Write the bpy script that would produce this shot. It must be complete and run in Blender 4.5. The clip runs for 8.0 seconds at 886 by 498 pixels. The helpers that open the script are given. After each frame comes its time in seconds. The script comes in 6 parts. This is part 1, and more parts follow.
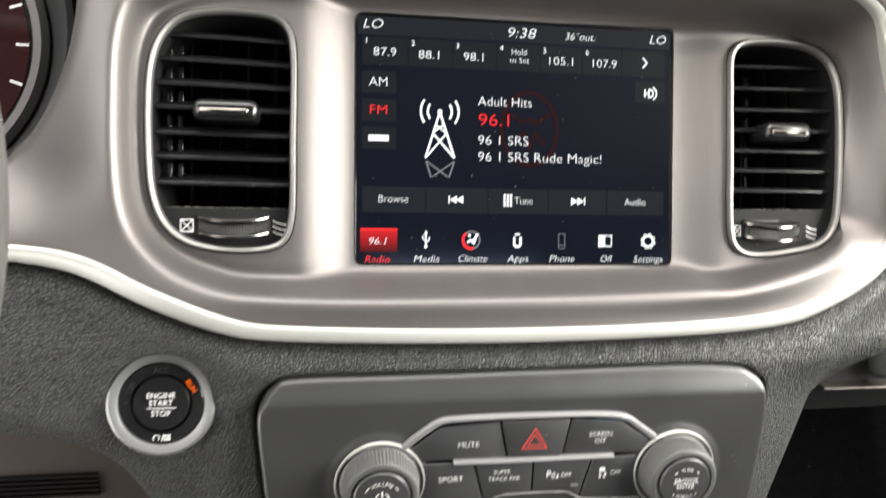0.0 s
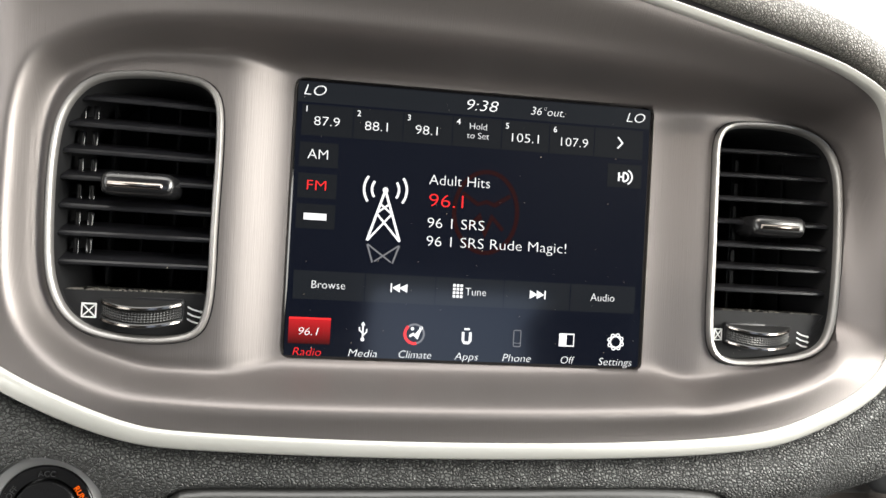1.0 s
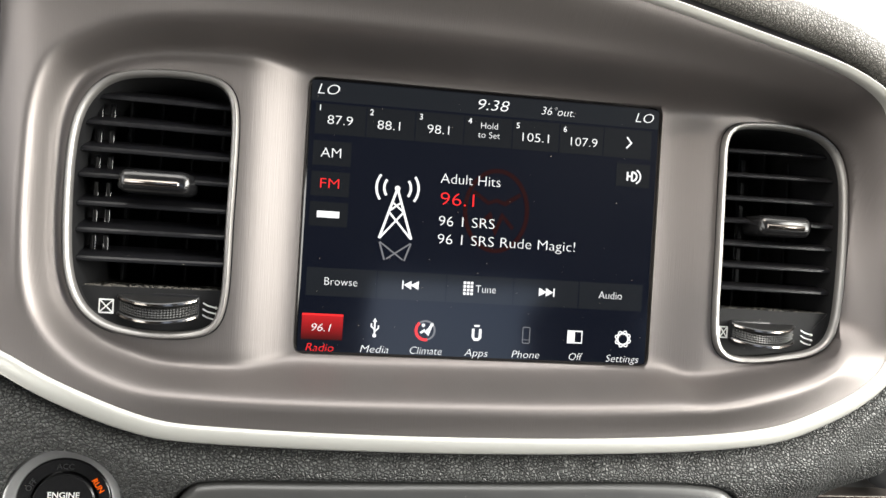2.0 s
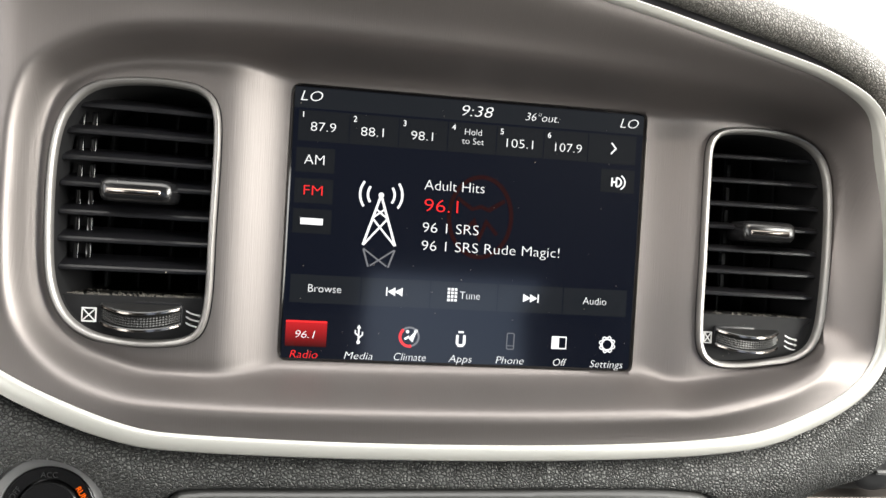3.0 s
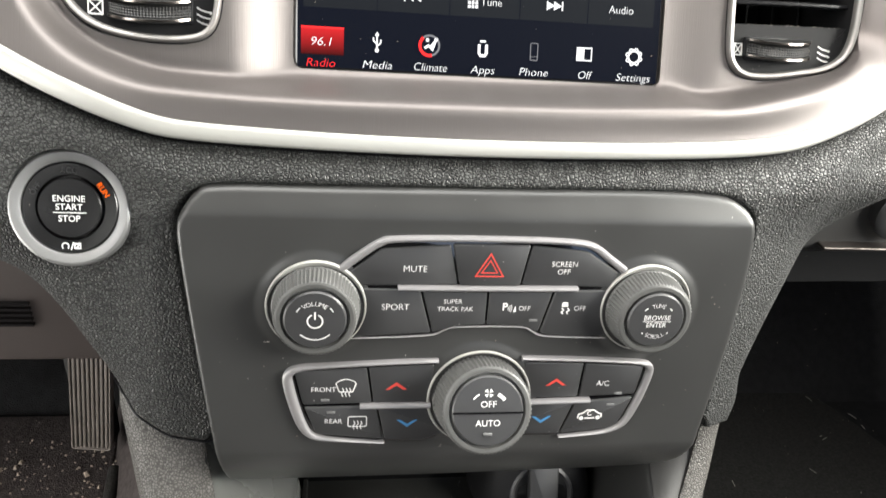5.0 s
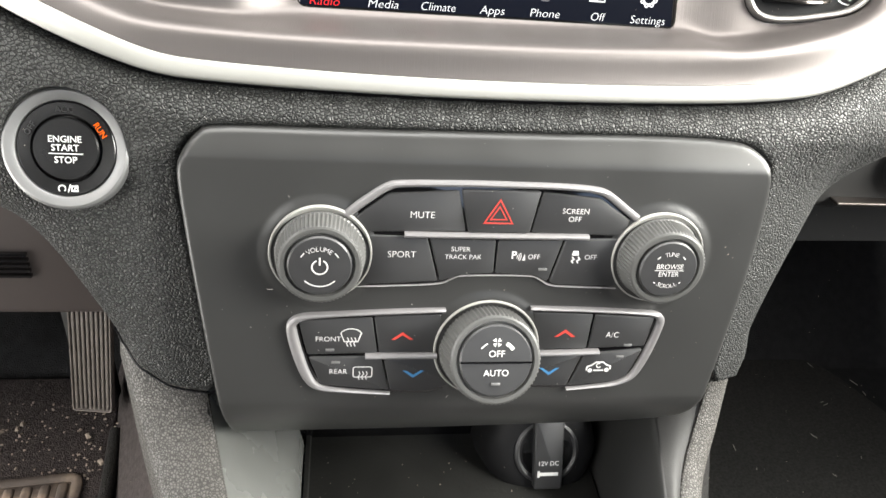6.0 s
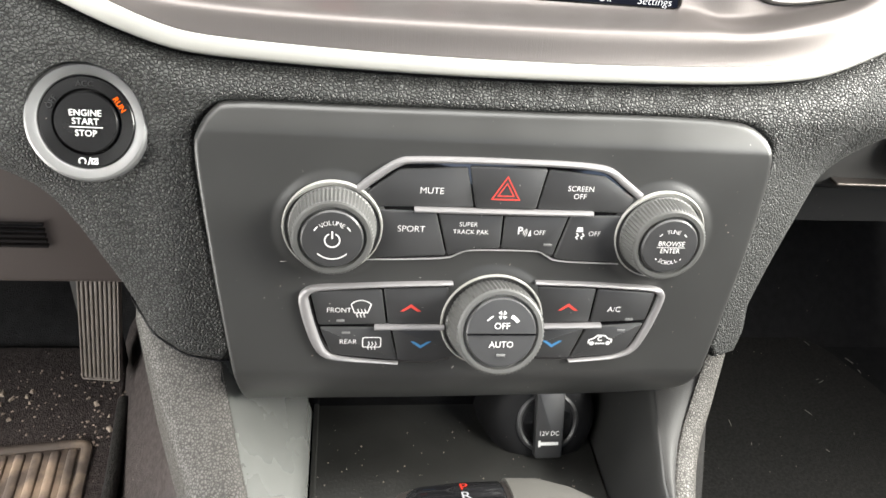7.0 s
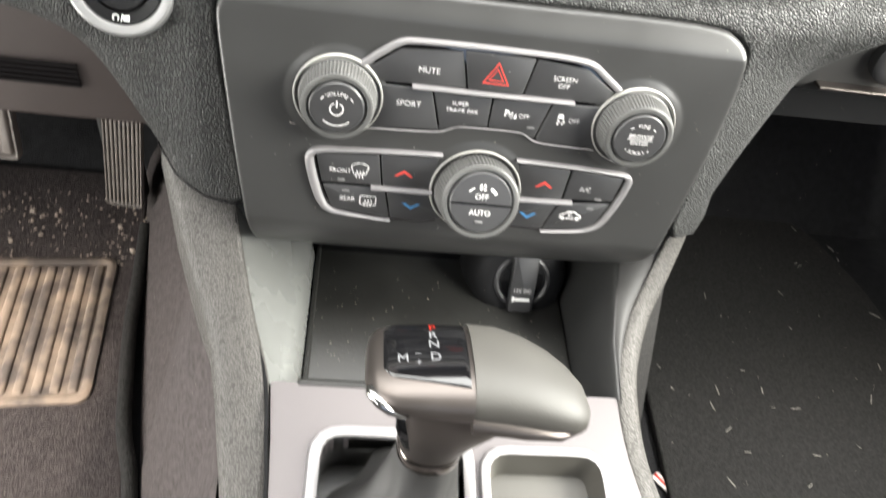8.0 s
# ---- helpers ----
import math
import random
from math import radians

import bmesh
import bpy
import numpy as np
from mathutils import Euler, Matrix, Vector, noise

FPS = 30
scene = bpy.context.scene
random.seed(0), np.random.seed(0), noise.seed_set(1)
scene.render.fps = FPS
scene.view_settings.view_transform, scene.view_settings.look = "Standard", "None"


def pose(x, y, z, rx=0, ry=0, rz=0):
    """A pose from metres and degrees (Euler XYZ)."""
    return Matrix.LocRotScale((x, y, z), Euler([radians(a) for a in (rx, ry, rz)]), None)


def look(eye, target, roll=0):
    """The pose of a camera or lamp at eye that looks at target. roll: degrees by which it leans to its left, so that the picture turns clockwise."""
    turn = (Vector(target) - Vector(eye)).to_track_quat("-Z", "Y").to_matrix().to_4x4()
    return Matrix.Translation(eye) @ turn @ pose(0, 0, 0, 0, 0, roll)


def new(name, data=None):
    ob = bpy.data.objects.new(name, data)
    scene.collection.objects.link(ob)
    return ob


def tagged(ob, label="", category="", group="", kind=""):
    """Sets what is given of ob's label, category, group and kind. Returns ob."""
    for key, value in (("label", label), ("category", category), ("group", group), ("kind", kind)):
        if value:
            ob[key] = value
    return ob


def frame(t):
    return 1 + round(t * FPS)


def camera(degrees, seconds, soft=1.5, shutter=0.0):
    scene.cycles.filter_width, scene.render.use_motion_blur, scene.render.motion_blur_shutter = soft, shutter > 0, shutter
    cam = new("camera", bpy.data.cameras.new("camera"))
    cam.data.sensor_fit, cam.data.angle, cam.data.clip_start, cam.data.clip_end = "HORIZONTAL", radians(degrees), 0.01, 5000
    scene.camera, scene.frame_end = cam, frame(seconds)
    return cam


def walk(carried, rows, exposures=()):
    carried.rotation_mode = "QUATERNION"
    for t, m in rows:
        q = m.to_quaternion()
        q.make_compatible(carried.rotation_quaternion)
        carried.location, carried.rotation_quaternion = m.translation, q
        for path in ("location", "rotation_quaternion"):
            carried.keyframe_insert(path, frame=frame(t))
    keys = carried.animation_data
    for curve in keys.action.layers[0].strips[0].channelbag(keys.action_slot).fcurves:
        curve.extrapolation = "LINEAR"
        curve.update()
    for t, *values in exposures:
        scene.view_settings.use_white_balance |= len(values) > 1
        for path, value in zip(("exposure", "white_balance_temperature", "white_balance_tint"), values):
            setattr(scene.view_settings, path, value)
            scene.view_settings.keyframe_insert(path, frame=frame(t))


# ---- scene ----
# The dash frame: x to the right, y into the dashboard, z up along the screen.
DASH = pose(0, 0, 0.62, -24)
cam = camera(63.50, 8.0, soft=1.5, shutter=0.4)
PATH = [
    (0, (-0.10022, -0.36295, -0.05036), (0.2244, 1.6104, -0.0759), 0.37),
    (0.5, (-0.07357, -0.34567, -0.02165), (0.2261, 1.6317, -0.0033), 2.88),
    (1, (-0.05890, -0.32994, -0.01442), (0.2075, 1.6521, 0.0091), 3.11),
    (1.5, (-0.06267, -0.32836, -0.01155), (0.2016, 1.6541, -0.0057), 3.33),
    (1.7, (-0.06676, -0.33331, -0.01325), (0.2057, 1.6480, -0.0097), 3.45),
    (3, (-0.05890, -0.33477, -0.00384), (0.2172, 1.6459, -0.0304), 3.36),
    (3.5, (-0.06040, -0.33750, -0.00540), (0.2265, 1.6416, -0.0336), 3.09),
    (4, (-0.06072, -0.33627, -0.00767), (0.2351, 1.6407, -0.0720), 2.82),
    (4.2, (-0.06417, -0.32475, -0.01966), (0.24298, 1.65323, -0.12947), 2.65),
    (4.3, (-0.06179, -0.31887, -0.04211), (0.2243, 1.6595, -0.1074), 2.65),
    (4.5, (-0.06649, -0.31800, -0.06566), (0.2212, 1.6577, -0.1836), 2.52),
    (4.7, (-0.06477, -0.32460, -0.08164), (0.21521, 1.64726, -0.29012), 2.12),
    (5, (-0.06448, -0.33105, -0.09953), (0.2205, 1.6316, -0.3577), 1.96),
    (6.5, (-0.06863, -0.32353, -0.11253), (0.2227, 1.6214, -0.4763), 2.35),
    (7, (-0.07143, -0.33266, -0.11109), (0.2167, 1.6059, -0.5097), 2.85),
    (7.5, (-0.07598, -0.34426, -0.10664), (0.2021, 1.5689, -0.6190), 4.21),
    (8, (-0.06524, -0.37174, -0.08909), (0.2049, 1.4427, -0.8859), 7.84),
]
walk(cam, [(t, DASH @ look(eye, target, roll)) for t, eye, target, roll in PATH], exposures=[(0, 1.38), (0.6, 1.24), (4.0, 1.18), (4.6, 1.39), (5.2, 1.62), (6.5, 1.83), (8, 2.03)])

# ---- light ----
world = bpy.data.worlds.new("overcast_sky")
scene.world = world
world.use_nodes = True
wn = world.node_tree
sky = wn.nodes.new("ShaderNodeTexSky")
sky.sky_type = 'NISHITA'
sky.sun_disc = False
sky.sun_elevation = radians(55)
sky.sun_rotation = radians(-134)
sky.air_density, sky.dust_density, sky.ozone_density = 1.0, 4.0, 1.0
wn.nodes["Background"].inputs["Strength"].default_value = 0.15
wn.links.new(sky.outputs[0], wn.nodes["Background"].inputs["Color"])

sun_data = bpy.data.lights.new("sun", 'SUN')
sun_data.energy, sun_data.angle, sun_data.color = 0.9, radians(1.0), (1.0, 0.89, 0.76)
sun = new("sun", sun_data)
sun.matrix_world = look((-0.80, -0.30, 0.80), (-0.40, 0.08, 0.0))


# An area lamp in an opening stands in for the bright overcast sky outside.
def opening_lamp(name, eye, target, sx, sy, power):
    d = bpy.data.lights.new(name, 'AREA')
    d.shape, d.size, d.size_y, d.energy = 'RECTANGLE', sx, sy, power
    d.color = (1.0, 0.98, 0.90)
    ob = new(name, d)
    ob.matrix_world = look(eye, target)
    return ob


opening_lamp("open_door_daylight", (-0.79, -0.26, 0.30), (0.0, -0.26, 0.30), 0.32, 0.46, 2.2)
opening_lamp("passenger_window_daylight", (0.79, -0.32, 0.92), (0.0, -0.32, 0.92), 0.90, 0.42, 20.5)
opening_lamp("driver_window_daylight", (-0.79, -0.90, 0.92), (0.0, -0.90, 0.92), 1.25, 0.42, 4.5)
opening_lamp("windscreen_daylight", (0.0, 0.15, 0.97), (0.0, -0.06, 0.52), 1.3, 0.90, 11.5)

# ---- materials ----


def surface(name, color, rough=0.5, metal=0.0, vary=0.12, scale=25.0, bump=0.0, bump_scale=600.0, kind='noise', stretch=(1, 1, 1), coat=0.0, spec=0.5, depth=0.001, rough_vary=0.08, specks=0.0, speck_scale=400.0, speck_color=(0.42, 0.38, 0.32), patch=None, valley=0.22):
    m = bpy.data.materials.new(name)
    m.use_nodes = True
    nt = m.node_tree
    b = nt.nodes["Principled BSDF"]
    b.inputs["Metallic"].default_value = metal
    b.inputs["Specular IOR Level"].default_value = spec
    b.inputs["Coat Weight"].default_value = coat
    b.inputs["Coat Roughness"].default_value = 0.06
    tc = nt.nodes.new("ShaderNodeTexCoord")
    big = nt.nodes.new("ShaderNodeTexNoise")
    big.inputs["Scale"].default_value = scale
    big.inputs["Detail"].default_value = 6
    nt.links.new(tc.outputs["Object"], big.inputs["Vector"])
    ramp = nt.nodes.new("ShaderNodeMix")
    ramp.data_type = 'RGBA'
    lo = [c * (1 - vary) for c in color] + [1]
    hi = [min(1, c * (1 + vary)) for c in color] + [1]
    ramp.inputs["A"].default_value, ramp.inputs["B"].default_value = lo, hi
    nt.links.new(big.outputs["Fac"], ramp.inputs["Factor"])
    if patch:
        # dried dirt in blotches: a second colour with a torn edge
        ramp.inputs["B"].default_value = (*patch, 1)
        edge = nt.nodes.new("ShaderNodeMapRange")
        edge.inputs["From Min"].default_value, edge.inputs["From Max"].default_value = 0.40, 0.62
        nt.links.new(big.outputs["Fac"], edge.inputs["Value"])
        nt.links.new(edge.outputs["Result"], ramp.inputs["Factor"])
    nt.links.new(ramp.outputs["Result"], b.inputs["Base Color"])
    if specks:
        # scattered dust: small dots in a few of the cells
        dots = nt.nodes.new("ShaderNodeTexVoronoi")
        dots.inputs["Scale"].default_value = speck_scale
        nt.links.new(tc.outputs["Object"], dots.inputs["Vector"])
        near = nt.nodes.new("ShaderNodeMath")
        near.operation = 'LESS_THAN'
        nt.links.new(dots.outputs["Distance"], near.inputs[0])
        split = nt.nodes.new("ShaderNodeSeparateColor")
        nt.links.new(dots.outputs["Color"], split.inputs["Color"])
        size = nt.nodes.new("ShaderNodeMapRange")
        size.inputs["To Min"].default_value, size.inputs["To Max"].default_value = 0.04, 0.16
        nt.links.new(split.outputs["Green"], size.inputs["Value"])
        nt.links.new(size.outputs["Result"], near.inputs[1])
        few = nt.nodes.new("ShaderNodeMath")
        few.operation = 'LESS_THAN'
        few.inputs[1].default_value = specks
        nt.links.new(split.outputs["Red"], few.inputs[0])
        both = nt.nodes.new("ShaderNodeMath")
        both.operation = 'MULTIPLY'
        nt.links.new(near.outputs[0], both.inputs[0])
        nt.links.new(few.outputs[0], both.inputs[1])
        dusty = nt.nodes.new("ShaderNodeMix")
        dusty.data_type = 'RGBA'
        dusty.inputs["B"].default_value = (*speck_color, 1)
        nt.links.new(both.outputs[0], dusty.inputs["Factor"])
        nt.links.new(ramp.outputs["Result"], dusty.inputs["A"])
        nt.links.new(dusty.outputs["Result"], b.inputs["Base Color"])
    rr = nt.nodes.new("ShaderNodeMapRange")
    rr.inputs["To Min"].default_value, rr.inputs["To Max"].default_value = max(0.02, rough - rough_vary), min(1, rough + rough_vary)
    nt.links.new(big.outputs["Fac"], rr.inputs["Value"])
    nt.links.new(rr.outputs["Result"], b.inputs["Roughness"])
    if bump > 0:
        mp = nt.nodes.new("ShaderNodeMapping")
        mp.inputs["Scale"].default_value = stretch
        nt.links.new(tc.outputs["Object"], mp.inputs["Vector"])
        bp = nt.nodes.new("ShaderNodeBump")
        bp.inputs["Strength"].default_value = bump
        bp.inputs["Distance"].default_value = depth
        if kind == 'leather':
            warp = nt.nodes.new("ShaderNodeTexNoise")
            warp.inputs["Scale"].default_value = bump_scale * 0.5
            nt.links.new(mp.outputs["Vector"], warp.inputs["Vector"])
            add = nt.nodes.new("ShaderNodeMix")
            add.data_type = 'VECTOR'
            add.inputs["Factor"].default_value = 0.95 / bump_scale
            nt.links.new(mp.outputs["Vector"], add.inputs["A"])
            nt.links.new(warp.outputs["Color"], add.inputs["B"])
            vo = nt.nodes.new("ShaderNodeTexVoronoi")
            vo.feature = 'DISTANCE_TO_EDGE'
            vo.inputs["Scale"].default_value = bump_scale
            nt.links.new(add.outputs["Result"], vo.inputs["Vector"])
            mr = nt.nodes.new("ShaderNodeMapRange")
            mr.interpolation_type = 'SMOOTHERSTEP'
            mr.inputs["From Min"].default_value, mr.inputs["From Max"].default_value = -0.02, 0.30
            nt.links.new(vo.outputs["Distance"], mr.inputs["Value"])
            nt.links.new(mr.outputs["Result"], bp.inputs["Height"])
            # valley colour is darkened for crease shade and dirt; valleys matt, worn tops smoother
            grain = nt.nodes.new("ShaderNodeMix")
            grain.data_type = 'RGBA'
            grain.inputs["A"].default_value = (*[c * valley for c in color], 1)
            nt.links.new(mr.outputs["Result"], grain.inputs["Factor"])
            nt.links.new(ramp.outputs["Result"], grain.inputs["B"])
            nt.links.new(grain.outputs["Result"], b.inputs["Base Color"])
            matt = nt.nodes.new("ShaderNodeMapRange")
            matt.inputs["To Min"].default_value, matt.inputs["To Max"].default_value = min(1, rough + 0.4), rough
            nt.links.new(mr.outputs["Result"], matt.inputs["Value"])
            nt.links.new(matt.outputs["Result"], b.inputs["Roughness"])
        else:
            no = nt.nodes.new("ShaderNodeTexNoise")
            no.inputs["Scale"].default_value = bump_scale
            no.inputs["Detail"].default_value = 3
            nt.links.new(mp.outputs["Vector"], no.inputs["Vector"])
            nt.links.new(no.outputs["Fac"], bp.inputs["Height"])
        nt.links.new(bp.outputs["Normal"], b.inputs["Normal"])
    return m


def glow(name, color, strength):
    m = bpy.data.materials.new(name)
    m.use_nodes = True
    b = m.node_tree.nodes["Principled BSDF"]
    b.inputs["Base Color"].default_value = (0.002, 0.002, 0.002, 1)
    b.inputs["Roughness"].default_value = 0.09
    b.inputs["Emission Color"].default_value = (*color, 1)
    b.inputs["Emission Strength"].default_value = strength
    return m


SATIN = surface("satin_grey_metallic_paint", (0.140, 0.127, 0.123), 0.49, 0.85, 0.05, 12, 0.30, 2400, 'noise', (1, 0.02, 0.02), depth=0.0002, rough_vary=0.04)
SILVER = surface("silver_trim", (0.41, 0.405, 0.38), 0.40, 0.5, 0.04, 20, 0.08, 2500, depth=0.0002, rough_vary=0.05)
GATESILVER = surface("satin_silver_rims", (0.22, 0.213, 0.216), 0.45, 0.5, 0.04, 20, rough_vary=0.05)
CHROME = surface("chrome", (0.42, 0.42, 0.41), 0.19, 1.0, 0.02, 30, rough_vary=0.04)
RIMSILVER = surface("satin_silver_rim", (0.22, 0.212, 0.205), 0.44, 0.8, 0.04, 40, rough_vary=0.05)
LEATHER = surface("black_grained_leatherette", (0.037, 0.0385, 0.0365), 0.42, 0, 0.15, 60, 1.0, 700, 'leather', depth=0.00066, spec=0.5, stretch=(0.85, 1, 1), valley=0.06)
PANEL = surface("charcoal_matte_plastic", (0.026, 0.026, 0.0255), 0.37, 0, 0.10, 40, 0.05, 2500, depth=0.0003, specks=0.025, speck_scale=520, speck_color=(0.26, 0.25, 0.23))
BUTTON = surface("black_button_plastic", (0.027, 0.027, 0.028), 0.42, 0, 0.12, 80, 0.04, 2500, depth=0.0003, specks=0.025, speck_scale=520, speck_color=(0.26, 0.25, 0.23))
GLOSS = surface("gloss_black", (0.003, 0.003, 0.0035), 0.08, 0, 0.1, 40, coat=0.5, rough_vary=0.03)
RUBBER = surface("black_knurled_rubber", (0.065, 0.065, 0.063), 0.42, 0, 0.1, 90)
VENTDEEP = surface("deep_black_vent_plastic", (0.003, 0.003, 0.0035), 0.75, 0, 0.2, 90, spec=0.2)
VENTBLACK = surface("black_vent_plastic", (0.006, 0.006, 0.007), 0.34, 0, 0.2, 90, 0.05, 1500, depth=0.0003, specks=0.03, speck_scale=700, spec=0.24)
VENTFACE = surface("dusty_black_vent_face", (0.008, 0.008, 0.0085), 0.55, 0, 0.2, 90, 0.05, 1500, depth=0.0003, specks=0.05, speck_scale=700, spec=0.16)
CARPET = surface("black_carpet", (0.015, 0.015, 0.016), 0.95, 0, 0.6, 90, 0.9, 700, depth=0.003, spec=0.15, specks=0.03, speck_scale=260)
WHEELBLACK = surface("black_wheel_rubber", (0.010, 0.010, 0.010), 0.34, 0, 0.1, 90)
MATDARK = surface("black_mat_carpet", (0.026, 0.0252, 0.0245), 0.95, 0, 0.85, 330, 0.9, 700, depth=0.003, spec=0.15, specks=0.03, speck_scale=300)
# Lighter carpet copies for the driver's side: its brighter light is in colour.
MATCARPET = surface("lit_black_carpet", (0.066, 0.057, 0.056), 0.95, 0, 0.85, 260, 0.9, 650, depth=0.003, spec=0.15, specks=0.06, speck_scale=230)
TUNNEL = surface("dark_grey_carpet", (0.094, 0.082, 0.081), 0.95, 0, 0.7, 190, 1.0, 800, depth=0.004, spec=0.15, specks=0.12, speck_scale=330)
PADRUB = surface("dusty_black_rubber", (0.098, 0.080, 0.070), 0.8, 0, 0.2, 30, 0.2, 300, depth=0.001, patch=(0.23, 0.178, 0.137))
GREYPLASTIC = surface("grey_brown_plastic", (0.046, 0.036, 0.033), 0.55, 0, 0.15, 18, 0.1, 900, depth=0.0005)
PLATE = surface("satin_silver_plate", (0.106, 0.096, 0.098), 0.50, 0.4, 0.05, 20, rough_vary=0.05)
SMOOTHLEATHER = surface("smooth_dark_leather", (0.055, 0.053, 0.050), 0.42, 0, 0.1, 60, 0.15, 1200, depth=0.0003)
TRAYMAT = surface("dusty_tray_rubber", (0.013, 0.013, 0.012), 0.42, 0, 0.5, 30, 0.35, 500, depth=0.0006, specks=0.05, speck_scale=420, rough_vary=0.12)
METALPEDAL = surface("dusty_pedal_rubber", (0.17, 0.152, 0.14), 0.6, 0, 0.35, 60)
RINGSILVER = surface("matte_silver", (0.20, 0.20, 0.20), 0.44, 0.5, 0.04, 40)
STARTBLACK = surface("satin_black_plastic", (0.006, 0.006, 0.0065), 0.24, 0, 0.1, 60, specks=0.02, speck_scale=900)
GHOST = surface("unlit_grey_print", (0.009, 0.009, 0.0095), 0.5, 0, 0.05, 90)
# Lighter copy of the leatherette: daylight on the pads is in its colour.
SIDELEATHER = surface("lit_grained_leatherette", (0.078, 0.073, 0.066), 0.43, 0, 0.15, 40, 1.0, 700, 'leather', depth=0.00021, spec=0.55, valley=0.38)
HEADMETAL = surface("satin_bronze_grey_metal", (0.090, 0.079, 0.073), 0.38, 0.85, 0.05, 30, rough_vary=0.04)
TRAYGREY = surface("grey_tray_plastic", (0.055, 0.052, 0.045), 0.5, 0, 0.15, 40, 0.1, 900, depth=0.0004)
BOOT = surface("matte_black_leather", (0.016, 0.0155, 0.015), 0.62, 0, 0.15, 60, 0.2, 1200, depth=0.0004)
DARKCHROME = surface("dark_chrome", (0.20, 0.18, 0.165), 0.17, 1.0, 0.02, 30, rough_vary=0.03)
FIBRE = surface("pale_fibre", (0.34, 0.32, 0.29), 0.8, 0, 0.4, 200)
GRIP = surface("matte_dark_leather", (0.038, 0.036, 0.032), 0.58, 0, 0.1, 60, 0.25, 1500, depth=0.0003)
PRINT = surface("white_print", (0.56, 0.56, 0.55), 0.5, 0, 0.05, 90)
REDPRINT = surface("red_print", (0.42, 0.04, 0.03), 0.5, 0, 0.05, 90)
BLUEPRINT = surface("blue_print", (0.045, 0.17, 0.34), 0.5, 0, 0.05, 90)
PRINTGREY = surface("grey_print", (0.10, 0.10, 0.10), 0.5, 0, 0.05, 90)
PAPER = surface("white_paper", (0.62, 0.56, 0.54), 0.7, 0, 0.1, 200)
HEADLINER = surface("black_headliner", (0.022, 0.022, 0.022), 0.9, 0, 0.08, 20, 0.2, 700)
TRIMDARK = surface("dark_cabin_trim", (0.03, 0.03, 0.03), 0.6, 0, 0.1, 20)
SNOW = surface("pale_snowy_ground", (0.75, 0.76, 0.78), 0.8, 0, 0.08, 2)
LINT = surface("grey_lint", (0.075, 0.070, 0.060), 0.9, 0, 0.4, 300)
DEBRIS = surface("pale_grit", (0.24, 0.20, 0.165), 0.8, 0, 0.5, 300)

WHITE_GLOW = glow("screen_white", (1.0, 1.0, 1.0), 0.60)
RED_GLOW = glow("screen_red", (1.0, 0.03, 0.03), 0.62)
TILE_GLOW = glow("screen_tile", (0.70, 0.85, 1.1), 0.0058)
DIM_GLOW = glow("screen_dim_white", (0.8, 0.8, 0.85), 0.13)
LCD_GLOW = glow("screen_backlight", (0.12, 0.30, 1.0), 0.0048)
BAR_GLOW = glow("screen_bar", (0.70, 0.85, 1.1), 0.0078)
FAINT_RED = glow("screen_faint_red", (0.5, 0.02, 0.03), 0.018)
DIAL_RED = glow("dial_red_sweep", (0.5, 0.07, 0.08), 0.022)
ORANGE_GLOW = glow("orange_indicator", (1.0, 0.14, 0.0), 0.65)
SHIFT_RED = glow("red_gear_letter", (1.0, 0.06, 0.03), 0.3214)
# the radio tile glows brighter towards its upper edge
TILE_RED = glow("screen_red_gradient", (0.70, 0.02, 0.025), 0.5)
tile_nodes = TILE_RED.node_tree
tile_at = tile_nodes.nodes.new("ShaderNodeTexCoord")
tile_xyz = tile_nodes.nodes.new("ShaderNodeSeparateXYZ")
tile_ramp = tile_nodes.nodes.new("ShaderNodeMapRange")
tile_ramp.inputs["To Min"].default_value, tile_ramp.inputs["To Max"].default_value = 0.03, 0.42
tile_nodes.links.new(tile_at.outputs["Generated"], tile_xyz.inputs["Vector"])
tile_nodes.links.new(tile_xyz.outputs["Z"], tile_ramp.inputs["Value"])
tile_nodes.links.new(tile_ramp.outputs["Result"], tile_nodes.nodes["Principled BSDF"].inputs["Emission Strength"])
SHIFT_WHITE = glow("white_gear_letter", (1.0, 1.0, 1.0), 0.25)

# ---- building helpers ----
SCR = DASH @ pose(0, 0, 0, 90)                      # u right, v up, n towards the viewer, on the screen's plane
PAN = DASH @ pose(0, -0.028, -0.147, 102)           # the same on the switch panel's plane


def thing(name, at, label, category, group="", kind=""):
    e = new(name)
    e.location = at
    e.empty_display_size = 0.02
    return tagged(e, label, category, group, kind)


def shaded(me, angle=40):
    me.polygons.foreach_set("use_smooth", [True] * len(me.polygons))
    me.set_sharp_from_angle(angle=radians(angle))


def part(name, geo, material, parent=None, label="", m=None, angle=40, kind=""):
    """One mesh object under a thing or a part. geo: (vertices, faces) or a bmesh, in the frame m."""
    me = bpy.data.meshes.new(name)
    if isinstance(geo, bmesh.types.BMesh):
        geo.to_mesh(me)
        geo.free()
    else:
        me.from_pydata([tuple(v) for v in geo[0]], [], [tuple(f) for f in geo[1]])
    if m is not None:
        me.transform(m)
    me.validate()
    bm = bmesh.new()
    bm.from_mesh(me)
    bmesh.ops.recalc_face_normals(bm, faces=bm.faces) if not me.get("open") else None
    bm.to_mesh(me)
    bm.free()
    shaded(me, angle)
    me.materials.append(material)
    ob = new(name, me)
    if parent is not None:
        ob.parent = parent
        if parent.type == 'EMPTY':
            ob.matrix_parent_inverse = Matrix.Translation(parent.location).inverted()
    return tagged(ob, label, "", "", kind)


